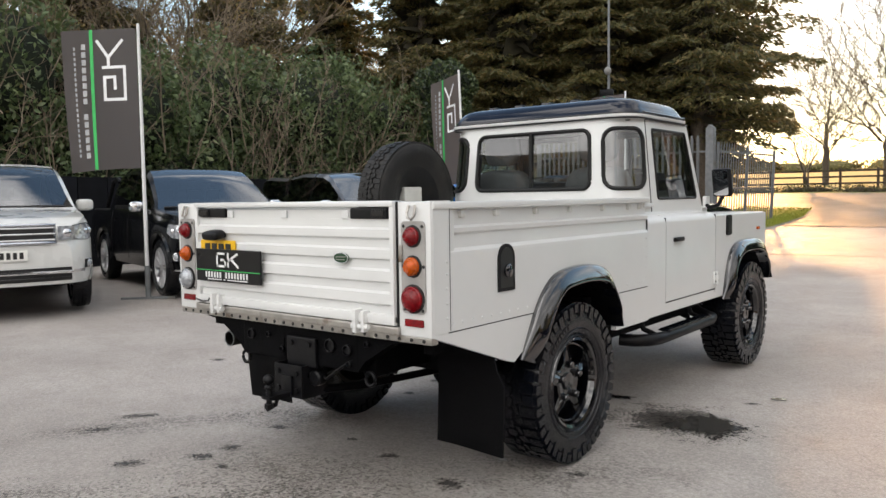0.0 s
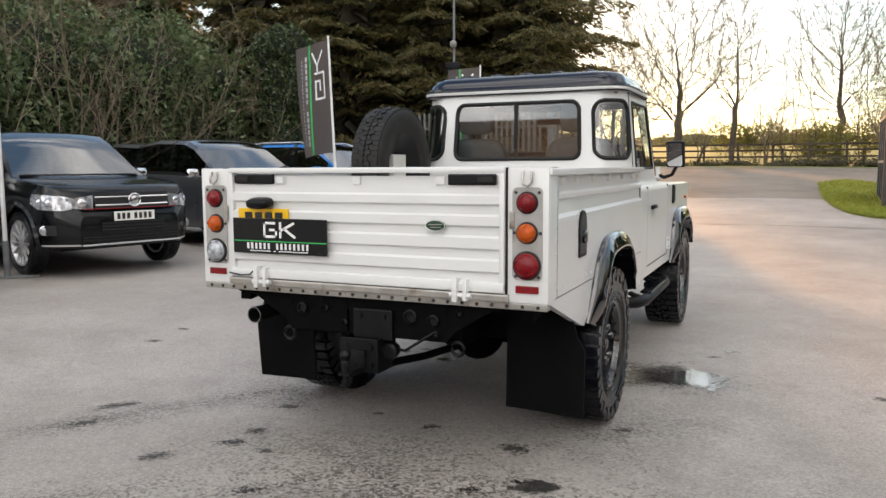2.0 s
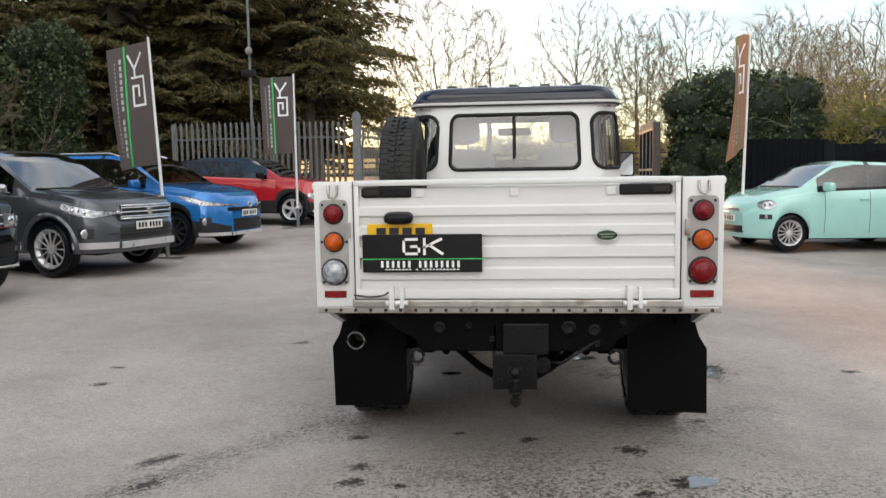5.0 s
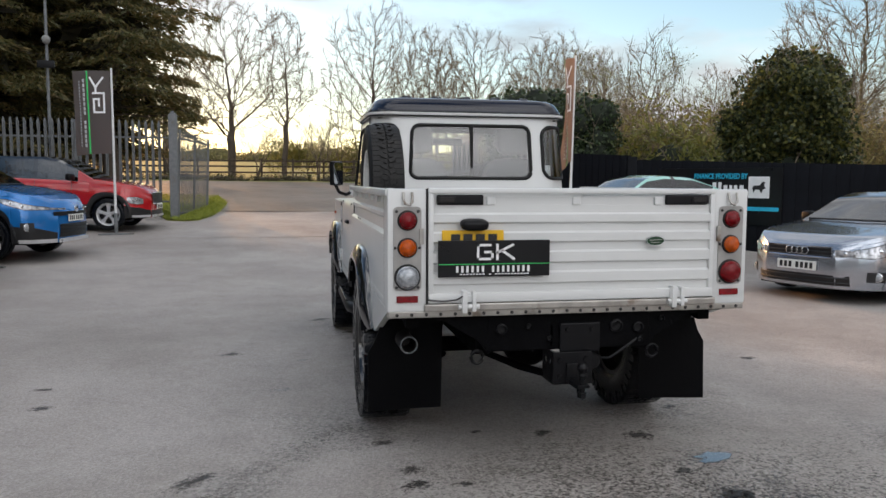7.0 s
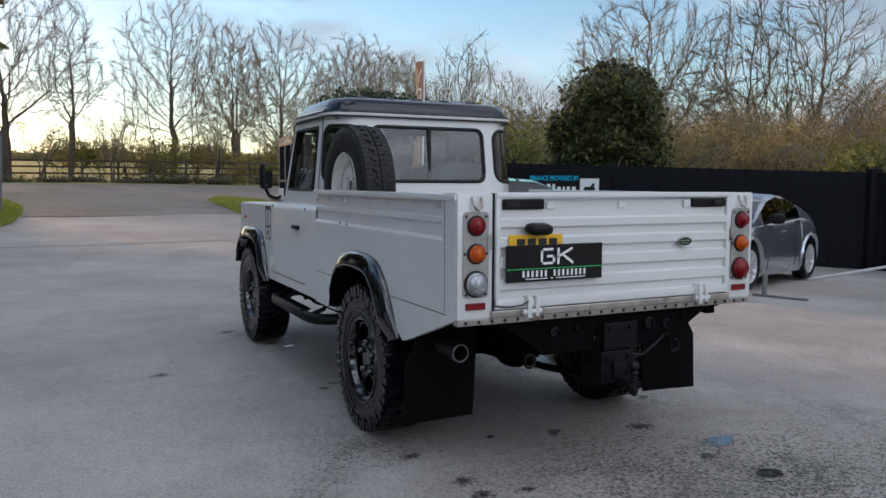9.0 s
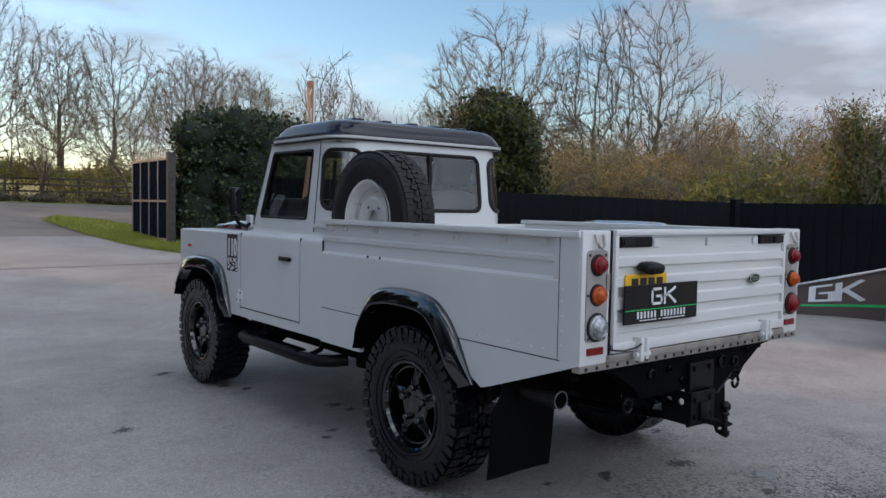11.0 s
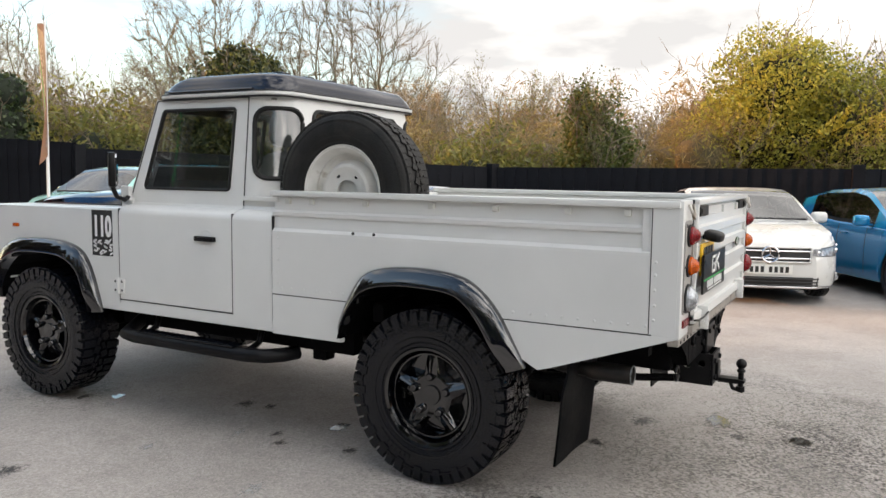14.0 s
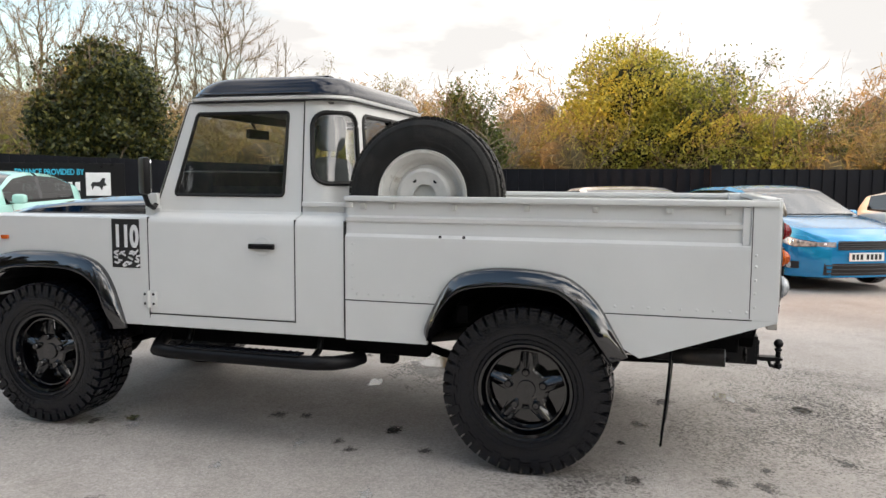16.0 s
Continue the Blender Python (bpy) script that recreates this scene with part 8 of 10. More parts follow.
def colony_tree(seed, height, low, wide, r0, label, points=900, step=0.26, lean=0.0, stems=1, twigs=5, twig_len=0.50, ivy=0.0, bark=None):
    """A leafless tree: the trunk forks towards the nearest free points of its crown, and limbs thicken with what they carry."""
    rng = np.random.default_rng(seed)
    A = crown_points(rng, points, height, low, wide)
    nodes, up = [], []
    for k in range(stems):
        a = 6.283 * k / stems + rng.uniform(0, 1)
        last = -1
        n0 = int(height * (low + 0.12) / step)
        for j in range(n0):
            q = j / n0
            off = np.array([math.cos(a), math.sin(a), 0]) * (0.12 + 0.10 * height * q ** 1.5) * (stems > 1)
            nodes.append(off + np.array([lean * q * q * height + 0.05 * math.sin(j * 0.6 + seed), 0.05 * math.cos(j * 0.5 + seed * 2), j * step - 0.15]))
            up.append(last)
            last = len(nodes) - 1
    near, best = np.full(len(A), 1e9), np.zeros(len(A), int)
    seen, sprung = 0, {}
    for it in range(150):
        N = np.array(nodes)
        fresh = N[seen:]
        if len(fresh) == 0:
            break
        D = np.linalg.norm(A[:, None] - fresh[None], axis=2)
        j = D.argmin(1)
        dm = D[np.arange(len(A)), j]
        best = np.where(dm < near, j + seen, best)
        near = np.minimum(dm, near)
        seen = len(nodes)
        keep = near > step * 1.6
        A, near, best = A[keep], near[keep], best[keep]
        if len(A) == 0:
            break
        stuck = np.zeros(len(A), bool)
        for i in np.unique(best):
            v = A[best == i] - N[i]
            v /= np.linalg.norm(v, axis=1)[:, None]
            d = v.mean(0) + rng.normal(size=3) * 0.05 + np.array([0, 0, 0.04])
            if up[i] >= 0:
                d += (N[i] - N[up[i]]) / step * 0.75
            d /= max(np.linalg.norm(d), 1e-6)
            tip = N[i] + d * step
            if any(np.linalg.norm(q - tip) < step * 0.5 for q in sprung.get(i, ())) or len(sprung.get(i, ())) > 3:
                stuck |= best == i
                continue
            sprung.setdefault(i, []).append(tip)
            nodes.append(tip)
            up.append(i)
        A, near, best = A[~stuck], near[~stuck], best[~stuck]
    N = np.array(nodes)
    kids = [[] for _ in N]
    for i, u in enumerate(up):
        if u >= 0:
            kids[u].append(i)
    for _ in range(9):
        M = N.copy()
        for i, u in enumerate(up):
            if u >= 0 and kids[i]:
                M[i] = 0.4 * N[i] + 0.3 * N[u] + 0.3 * N[kids[i]].mean(0)
        N = M
    R = np.zeros(len(N))
    for i in range(len(N) - 1, -1, -1):
        R[i] = max(sum(R[k] ** 2.25 for k in kids[i]) ** (1 / 2.25), 0.0085)
    big = R.max()
    R = np.where(R > 0.03, 0.03 + (R - 0.03) * (r0 - 0.03) / max(big - 0.03, 1e-6), R) * np.where(R > 0.03, 1.0, 1.15)
    tree = root("bare_tree", Matrix.Identity(4), label, "tree", "bare winter trees")
    st = [Sticks(), Sticks(), Sticks()]
    todo = [i for i, u in enumerate(up) if u < 0]
    while todo:
        i = todo.pop()
        chain = [i] if up[i] < 0 else [up[i], i]
        while kids[chain[-1]]:
            ks = sorted(kids[chain[-1]], key=lambda k: -R[k])
            todo += ks[1:]
            chain.append(ks[0])
        rad = [float(R[c]) for c in chain]
        if up[i] >= 0:
            rad[0] = rad[1]
        if up[i] < 0:
            rad[0] *= 1.35
        st[0 if rad[0] > 0.06 else 1].add([Vector(N[c]) for c in chain], rad, 8 if rad[0] > 0.06 else 5 if rad[0] > 0.025 else 3)
    g = random.Random(seed)
    for i in range(len(N)):
        if R[i] < 0.034 and up[i] >= 0:
            base = Vector(N[i])
            d0 = (base - Vector(N[up[i]])).normalized()
            for q in range(twigs + 3 if not kids[i] else max(twigs - 1, 1)):
                d = (d0 + Vector((g.gauss(0, 0.48), g.gauss(0, 0.48), g.gauss(0.10, 0.36)))).normalized()
                L = twig_len * g.uniform(0.5, 1.45)
                mid = base + d * L * 0.5
                end = mid + (d + Vector((g.gauss(0, 0.16), g.gauss(0, 0.16), g.gauss(0.04, 0.12)))).normalized() * L * 0.5
                st[2].add([base, mid, end], [0.0072, 0.0056, 0.0036], 3)
    raw("trunk", st[0].v, st[0].f, bark or BARK, tree, smooth=True, sharp=80)
    raw("branch_crown", st[1].v, st[1].f, bark or BARK, tree, smooth=True, sharp=80)
    raw("twig_crown", st[2].v, st[2].f, TWIG_DARK, tree)
    if ivy:
        P = np.array([N[i] for i in range(len(N)) if R[i] > 0.035 and N[i][2] < height * ivy])
        P = np.repeat(P, 26, 0)
        P = P + np.random.default_rng(seed).normal(size=P.shape) * np.array([0.26, 0.26, 0.22])
        leaf_mesh("ivy_growth", P, 0.13, 0.10, seed, IVY, tree, 0.4, label="dark ivy on the trunk")
    return tree


TWIG_DARK = material("fine_grey_twigs", (0.20, 0.15, 0.10), 0.85, vary=0.3, grain=3, spec=0.15)
# Moss spots on bark whose base colour is lightened as if sunlit.
MOSSY = material("mossy_sunlit_bark", (0.15, 0.122, 0.078), 0.9, vary=0.4, grain=9, bump=0.5, bump_scale=25, spot=(0.085, 0.10, 0.04), spot_scale=2.0, spot_at=0.5)
SCRUB = [(9, 0.55, 28, 5, 6, 0.03), (6, 0.50, 32, 4, 4, 0.06), (4, 0.52, 32, 3, 2, 0.05), (2, 0.6, 30, 3, 1, 0.0)]


def place(tree, spots):
    """The first spot takes the tree itself, the others copies: (x, y, scale, turn)."""
    for k, (x, y, s, tn) in enumerate(spots):
        m = pose(x, y, ground_height(x, y), 0, 0, tn)
        if k:
            c = copy_thing(tree, m)
            c.scale = (s, s, s)
        else:
            first = (m, s)
    tree.matrix_world = first[0]
    tree.scale = (first[1],) * 3


place(colony_tree(3, 11.6, 0.20, 4.9, 0.25, "large spreading leafless oak beyond the lane", 1300, 0.27), [(-4.95, 47.5, 1.0, 0), (-27, 34, 1.0, 40), (-10.5, 58.0, 0.9, 200), (21.5, 62.0, 1.05, 90)])
place(colony_tree(8, 11.0, 0.30, 2.5, 0.18, "slender leafless tree with a leaning crown beyond the lane", 700, 0.26, 0.03), [(-1.72, 46.0, 0.92, 0), (10.2, 58.0, 0.9, 120), (19.5, 54.0, 0.9, 20)])
place(colony_tree(12, 11.4, 0.24, 3.3, 0.19, "tall domed leafless tree beyond the lane", 1500, 0.26), [(3.95, 47.0, 1.0, 70), (7.8, 48.0, 0.90, 160), (10.95, 48.5, 0.93, 250), (15.8, 49.5, 0.86, 20), (20.8, 50.0, 0.84, 140), (27.5, 46.5, 0.72, 300)])
place(colony_tree(19, 8.6, 0.12, 1.05, 0.11, "thin upright hedgerow tree bearing dark ivy", 340, 0.24, 0.0, 2, 3, 0.5, 0.85), [(1.25, 44.5, 0.80, 100), (2.15, 45.0, 0.82, 310), (5.0, 45.5, 0.95, 30), (-0.2, 44.3, 0.45, 200), (6.3, 44.6, 0.62, 250), (8.9, 45.2, 0.6, 80), (12.6, 46.0, 0.66, 170)])
place(colony_tree(27, 9.6, 0.10, 4.3, 0.26, "wide leafless oak with low spreading limbs behind the fence", 1700, 0.26, 0.0, 2, 5, 0.48, 0.0, MOSSY), [(24.5, 20.0, 1.05, 90), (21.5, -11.5, 0.95, 300), (-30, 12, 1.0, 120)])
place(colony_tree(31, 9.2, 0.14, 4.6, 0.24, "broad leafless oak behind the fence", 1900, 0.26, 0.0, 1, 5, 0.48, 0.30, MOSSY), [(21.5, 25.0, 1.0, 200)])
place(bare_tree(15, 8.0, 0.12, SCRUB, "multi-stemmed leafless scrub tree with spring buds", 3, SPRING, 3), [(0.2, 42.8, 0.45, 0), (-8.0, 42.6, 0.5, 60), (8.5, 36.0, 0.6, 130), (5.8, 43.0, 0.5, 200), (19.5, 26.0, 0.75, 290), (15.0, 33.0, 0.85, 20), (29.0, 14.0, 0.75, 160), (-3.2, 42.6, 0.38, 250)])
place(bare_tree(22, 9.0, 0.16, SCRUB, "brown leafless hazel thicket tree", 3, BRUSH, 4), [(-17.5, 4.0, 1.05, 0), (-21.0, 1.0, 1.25, 50), (-22.0, 6.5, 1.3, 150), (-21.5, 11.5, 1.3, 240), (-20.0, -5.0, 1.2, 10), (-24.0, 15.0, 1.3, 90), (-18.5, 9.5, 0.9, 100), (-17.0, -2.5, 0.95, 200), (-20.0, 14.0, 1.0, 290), (17.5, 8.5, 0.36, 40), (20.5, 4.0, 0.40, 140), (16.5, 13.0, 0.40, 220), (21.0, -4.5, 0.44, 330), (25.5, 1.0, 0.5, 80), (13.5, 18.0, 0.45, 10), (23, -11, 0.5, 120), (28, 18, 0.6, 260)])


def bush(name, label, blobs, n, length, width, mat, seed, stems=0, droop=0.0, category="bush", shell=0.6, lumps=0.28, inner=0.7, dark=None, front=0.0):
    x, y = blobs[0][0], blobs[0][1]
    z = ground_height(x, y)
    thing = root(name, pose(x, y, z), label, category, "shrubs")
    local = [(b[0] - x, b[1] - y, b[2] - z, b[3], b[4], b[5]) for b in blobs]
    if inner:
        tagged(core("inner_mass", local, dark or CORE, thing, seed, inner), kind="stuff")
    leaf_mesh("foliage", blob_points(local, n, seed, shell, lumps), length, width, seed + 1, mat, thing, droop)
    if stems:
        rng = random.Random(seed)
        st = [Sticks(), Sticks()]
        for k in range(stems):
            b = rng.choice(local)
            p = Vector((b[0] + (rng.uniform(-0.7, 0.7) if not front else rng.uniform(0.4, front)) * b[3], b[1] + rng.uniform(-0.7, 0.7) * b[4], b[2] - b[5] * 0.5))
            grow(st, rng, p, Vector((rng.gauss(0, 0.4), rng.gauss(0, 0.4), 1)).normalized(), b[5] * rng.uniform(1.2, 1.75), 0.022, 0, [(4, 0.5, 30, 4, 5, 0.03), (3, 0.5, 30, 3, 3, 0.02), (0, 0.5, 30, 3, 2, 0)])
        V = st[0].v + st[1].v
        F = st[0].f + [tuple(i + len(st[0].v) for i in f) for f in st[1].f]
        tagged(raw("stem_growth", V, F, TWIG, thing), kind="stuff")
    return thing


THICKET = leaf_material("olive_thicket_twig", ((0.10, 0.082, 0.030), (0.17, 0.140, 0.048), (0.23, 0.20, 0.06), (0.14, 0.105, 0.05)), 0.4)
# Colour of the solid core lumps, darker than the twigs over them.
THICKET_CORE = material("thicket_core", (0.055, 0.043, 0.022), 0.95, vary=0.4, grain=4, bump=0.5, bump_scale=10)
# long laurel and holly hedge behind the left-hand row
rng = random.Random(4)
hedge = []
for k in range(15):
    y = -7.5 + k * 1.75
    hedge.append((-14.6 + rng.uniform(-0.5, 0.5), y, 1.6, 1.9, 1.5, 2.2))
    hedge.append((-15.0 + rng.uniform(-0.5, 0.6), y + rng.uniform(-0.7, 0.7), 3.6 + rng.uniform(-0.3, 0.5), 1.9, 1.5, 1.6 + rng.uniform(-0.2, 0.5)))
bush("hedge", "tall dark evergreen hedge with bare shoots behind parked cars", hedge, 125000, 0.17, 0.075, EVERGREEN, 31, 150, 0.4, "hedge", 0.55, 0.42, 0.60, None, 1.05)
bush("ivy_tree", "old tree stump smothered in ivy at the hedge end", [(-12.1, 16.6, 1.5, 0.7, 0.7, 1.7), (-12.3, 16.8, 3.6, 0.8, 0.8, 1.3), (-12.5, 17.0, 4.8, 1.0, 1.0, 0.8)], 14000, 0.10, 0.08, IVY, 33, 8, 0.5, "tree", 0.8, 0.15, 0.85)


CONIFER_CORE = material("conifer_shade_sheets", (0.030, 0.026, 0.013), 0.95, vary=0.4, grain=5, bump=0.6, bump_scale=12)


def conifer(h, spread, seed, n, low, heart=380):
    """A dark cypress-like tree: tiers of flat sprays along drooping boughs round a straight trunk."""
    rng = random.Random(seed)
    tree = root("conifer", Matrix.Identity(4), "tall dark conifer with drooping ragged branches", "tree", "dark conifers")
    st = [Sticks(), Sticks()]
    tp = [Vector((rng.gauss(0, 0.05) * k, rng.gauss(0, 0.05) * k, h * k / 8 - 0.1)) for k in range(9)]
    st[0].add(tp, [0.30 * (1 - 0.85 * k / 8) + 0.02 for k in range(9)], 8)
    g = np.random.default_rng(seed)
    P, D = [], []
    count = int(h * 15)
    for k in range(count):
        t = (k + rng.random()) / count
        zz = low + (h - low) * t
        L = spread * min(1.0, 0.70 + 1.0 * t) * (1 - t) ** 0.62 * rng.choice((0.55, 0.75, 0.9, 1.0, 1.18)) + 0.35
        a = rng.uniform(0, 6.283)
        out, side = np.array([math.cos(a), math.sin(a), 0.0]), np.array([-math.sin(a), math.cos(a), 0.0])
        dip, lift = rng.uniform(0.10, 0.30), rng.uniform(0.06, 0.22)
        along = lambda q: np.array([0, 0, zz]) + np.outer(q, out) * L + np.outer(lift * q - dip * q * q, (0, 0, 1.0)) * L
        st[1].add([Vector(v) for v in along(np.linspace(0, 1, 6))], [0.045 * (1 - 0.85 * j / 5) for j in range(6)], 4)
        m = max(int(n / count * (0.4 + L / spread)), 6)
        q = np.sqrt(g.uniform(0.02, 1.0, m))
        w = g.uniform(-1, 1, m)
        reach = L * (0.10 + 0.36 * np.sin(np.clip(q, 0, 1) * 2.75)) * (0.72 + 0.28 * np.sin(q * 31 + k))
        base = along(q) + side * (w * reach)[:, None]
        base[:, 2] += -0.30 * np.abs(w) * reach + g.normal(size=m) * 0.05
        fan = out * 0.75 + side * (w * 1.1)[:, None] + np.array([0, 0, 0.02])
        fan[:, 2] -= 0.30 * np.abs(w) + 0.25 * q
        P.append(base)
        D.append(fan)
    raw("trunk", st[0].v, st[0].f, BARK, tree, smooth=True, sharp=80)
    raw("bough_crown", st[1].v, st[1].f, BARK, tree, smooth=True, sharp=80)
    leaf_mesh("needles", np.concatenate(P), 0.24, 0.060, seed, CONIFER, tree, 0.1, aim=np.concatenate(D))
    # dark sheets within the crown, painted in as its inner shade
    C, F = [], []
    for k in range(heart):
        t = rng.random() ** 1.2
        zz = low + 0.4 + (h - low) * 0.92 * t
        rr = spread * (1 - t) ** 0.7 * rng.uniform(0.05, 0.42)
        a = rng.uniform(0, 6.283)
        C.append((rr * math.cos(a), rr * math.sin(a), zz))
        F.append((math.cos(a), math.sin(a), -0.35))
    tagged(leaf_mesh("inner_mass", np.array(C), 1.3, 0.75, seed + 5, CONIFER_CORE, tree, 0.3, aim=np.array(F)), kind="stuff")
    return tree


SPOTS = [(-7.4, 25.5, 12.5, 3.9), (-10.5, 23.5, 12.0, 2.9), (-13.2, 22.0, 12.5, 3.0), (-16.5, 20.5, 12.0, 3.0), (-9.2, 28.5, 13.5, 3.2), (-13.0, 27.0, 13.0, 3.2), (-17.5, 25.5, 13.0, 3.2), (-20.0, 19.5, 11.0, 3.0), (-11.8, 25.0, 12.5, 3.0), (-15.0, 24.0, 12.0, 3.0), (-19.5, 14.5, 10.5, 3.2), (-21.0, 10.0, 11.0, 3.3), (-20.5, 5.5, 11.0, 3.2)]
place(conifer(12.5, 3.9, 50, 46000, 2.6, 120), [(-7.4, 25.5, 1.0, 0)])
place(conifer(12.3, 3.1, 51, 60000, 0.9), [(x, y, h / 12.3, 47 * k) for k, (x, y, h, w) in enumerate(SPOTS) if k and k % 2])
place(conifer(12.3, 3.3, 52, 52000, 1.2), [(x, y, h / 12.3, 61 * k) for k, (x, y, h, w) in enumerate(SPOTS) if k and k % 2 == 0])
west_wood = [(-27 + rng.uniform(-1.5, 1.5), -14 + k * 2.2 + rng.uniform(-1, 1), 4.2 + rng.uniform(-0.3, 0.8), 1.9, 1.9, 4.4 + rng.uniform(-0.6, 1.4)) for k in range(24)]
bush("west_wood", "brown leafless woodland rising behind the hedge", west_wood, 42000, 0.65, 0.06, BRUSH, 171, 50, -0.6, "wood", 0.35, 0.3, 0.66, material("west_wood_core", (0.07, 0.052, 0.032), 0.95, vary=0.4, grain=2, bump=0.5, bump_scale=4))

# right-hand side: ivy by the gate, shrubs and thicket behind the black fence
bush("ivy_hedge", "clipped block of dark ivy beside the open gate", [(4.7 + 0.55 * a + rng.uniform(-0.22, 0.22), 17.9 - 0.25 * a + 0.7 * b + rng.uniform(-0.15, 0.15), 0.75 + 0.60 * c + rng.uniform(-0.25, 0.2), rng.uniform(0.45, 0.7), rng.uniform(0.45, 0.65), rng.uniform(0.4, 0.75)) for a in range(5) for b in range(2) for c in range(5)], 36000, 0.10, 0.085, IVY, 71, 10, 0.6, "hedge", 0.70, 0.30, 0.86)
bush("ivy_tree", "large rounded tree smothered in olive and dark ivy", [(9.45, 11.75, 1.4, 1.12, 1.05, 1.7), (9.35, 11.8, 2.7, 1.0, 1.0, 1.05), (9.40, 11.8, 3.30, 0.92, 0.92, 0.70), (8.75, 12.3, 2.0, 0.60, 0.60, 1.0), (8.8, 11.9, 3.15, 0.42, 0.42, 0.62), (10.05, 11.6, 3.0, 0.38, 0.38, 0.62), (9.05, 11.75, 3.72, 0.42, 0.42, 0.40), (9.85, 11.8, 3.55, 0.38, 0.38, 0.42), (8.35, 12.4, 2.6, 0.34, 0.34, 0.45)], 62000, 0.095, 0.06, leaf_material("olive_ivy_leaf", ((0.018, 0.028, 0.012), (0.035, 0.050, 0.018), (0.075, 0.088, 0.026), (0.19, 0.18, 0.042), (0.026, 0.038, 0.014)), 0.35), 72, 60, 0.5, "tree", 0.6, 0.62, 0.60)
place(colony_tree(41, 7.0, 0.18, 1.7, 0.17, "upright tree with ivy climbing its limbs behind the fence", 520, 0.24, 0.02, 2, 4, 0.42, 0.80, MOSSY), [(11.6, 23.4, 0.92, 0), (7.2, 24.5, 0.55, 130)])
for k, (x, y, r, h, m) in enumerate([(8.0, 20.5, 1.7, 2.6, DUSK), (10.5, 19.0, 1.7, 2.6, BRUSH), (9.8, 23.0, 2.0, 2.9, BRUSH), (14.5, 17.0, 2.2, 2.6, SPRING), (15.5, 11.0, 1.9, 2.4, BRUSH), (14.0, 7.5, 1.6, 2.1, SPRING), (17.5, 14.5, 2.4, 3.0, BRUSH), (19.0, 7.0, 2.6, 3.4, BRUSH), (17.0, 3.0, 1.9, 2.5, BRUSH), (23.0, 12.0, 2.8, 3.6, BRUSH), (22.5, -1.0, 2.5, 3.3, BRUSH), (20.0, -7.0, 2.4, 2.9, BRUSH), (17.0, -9.5, 2.3, 2.8, SPRING), (6.8, 22.5, 1.3, 2.4, DUSK), (9.0, 16.6, 1.5, 2.9, SPRING)]):
    bush("thicket", {DUSK.name: "dark reddish-brown thicket behind the gate", BRUSH.name: "brown leafless thicket behind the black fence", SPRING.name: "yellow-green budding shrub behind the black fence"}[m.name], [(x, y, h * 0.55, r, r, h * 0.62), (x + 0.5 * r, y - 0.4 * r, h * 0.5, r * 0.8, r * 0.8, h * 0.5), (x - 0.4 * r, y + 0.5 * r, h * 0.6, r * 0.7, r * 0.7, h * 0.55)], 5500, 0.20, 0.032 if m is not SPRING else 0.06, m, 90 + k, 20, 0.0, "bush", 0.35, 0.35, 0.0 if m is BRUSH else 0.45)
for k, (x, y, r, h) in enumerate([(11.6, 19.4, 1.8, 4.0), (13.6, 18.4, 2.0, 3.9), (9.6, 21.2, 1.7, 4.2), (15.3, 16.6, 1.9, 3.6)]):
    bush("thicket", "dense olive-brown winter thicket behind the black fence", [(x, y, h * 0.45, r, r, h * 0.52), (x + 0.6 * r, y - 0.5 * r, h * 0.38, r * 0.8, r * 0.8, h * 0.42), (x - 0.5 * r, y + 0.4 * r, h * 0.5, r * 0.7, r * 0.7, h * 0.48)], 11000, 0.16, 0.045, THICKET, 200 + k, 26, 0.0, "bush", 0.4, 0.40, 0.5, THICKET_CORE)
bush("sapling", "leafy young tree with a dark leafy middle above the fence", [(13.4, 5.0, 1.6, 0.85, 0.85, 1.1), (13.3, 5.1, 2.5, 0.50, 0.55, 0.75), (13.8, 4.6, 2.0, 0.5, 0.5, 0.8), (13.2, 5.3, 3.1, 0.25, 0.3, 0.5)], 8000, 0.11, 0.06, leaf_material("sapling_leaf", ((0.05, 0.075, 0.02), (0.10, 0.13, 0.035), (0.17, 0.19, 0.05), (0.07, 0.10, 0.03)), 0.45), 120, 26, 0.0, "tree", 0.25, 0.5, 0.34)
spray = [(7, 0.5, 18, 4, 6, 0.06), (6, 0.5, 26, 3, 4, 0.12), (0, 0.5, 30, 3, 3, 0.1)]
place(bare_tree(61, 4.6, 0.035, spray, "leafy upright shoots rising from the sapling", 14, leaf_material("young_leaf", ((0.06, 0.085, 0.025), (0.11, 0.13, 0.04), (0.17, 0.17, 0.05)), 0.4), 4, 1, 0.1), [(13.3, 5.0, 0.74, 0), (16.8, -0.5, 0.95, 80), (17.6, 1.8, 1.02, 170), (16.2, -3.4, 0.72, 260), (15.4, 8.6, 0.62, 20), (18.2, -8.2, 0.7, 120)])
band = [(9.6 + 0.9 * k + rng.uniform(-0.5, 0.5), 21.0 - 2.1 * k, 1.5 + rng.uniform(-0.2, 0.5), 1.7, 1.6, 1.3 + rng.uniform(0, 0.6)) for k in range(6)] + [(16.2 + rng.uniform(-0.6, 0.6), 9.0 - 2.0 * k, 1.35 + rng.uniform(-0.2, 0.4), 1.6, 1.5, 1.2 + rng.uniform(0, 0.5)) for k in range(11)]
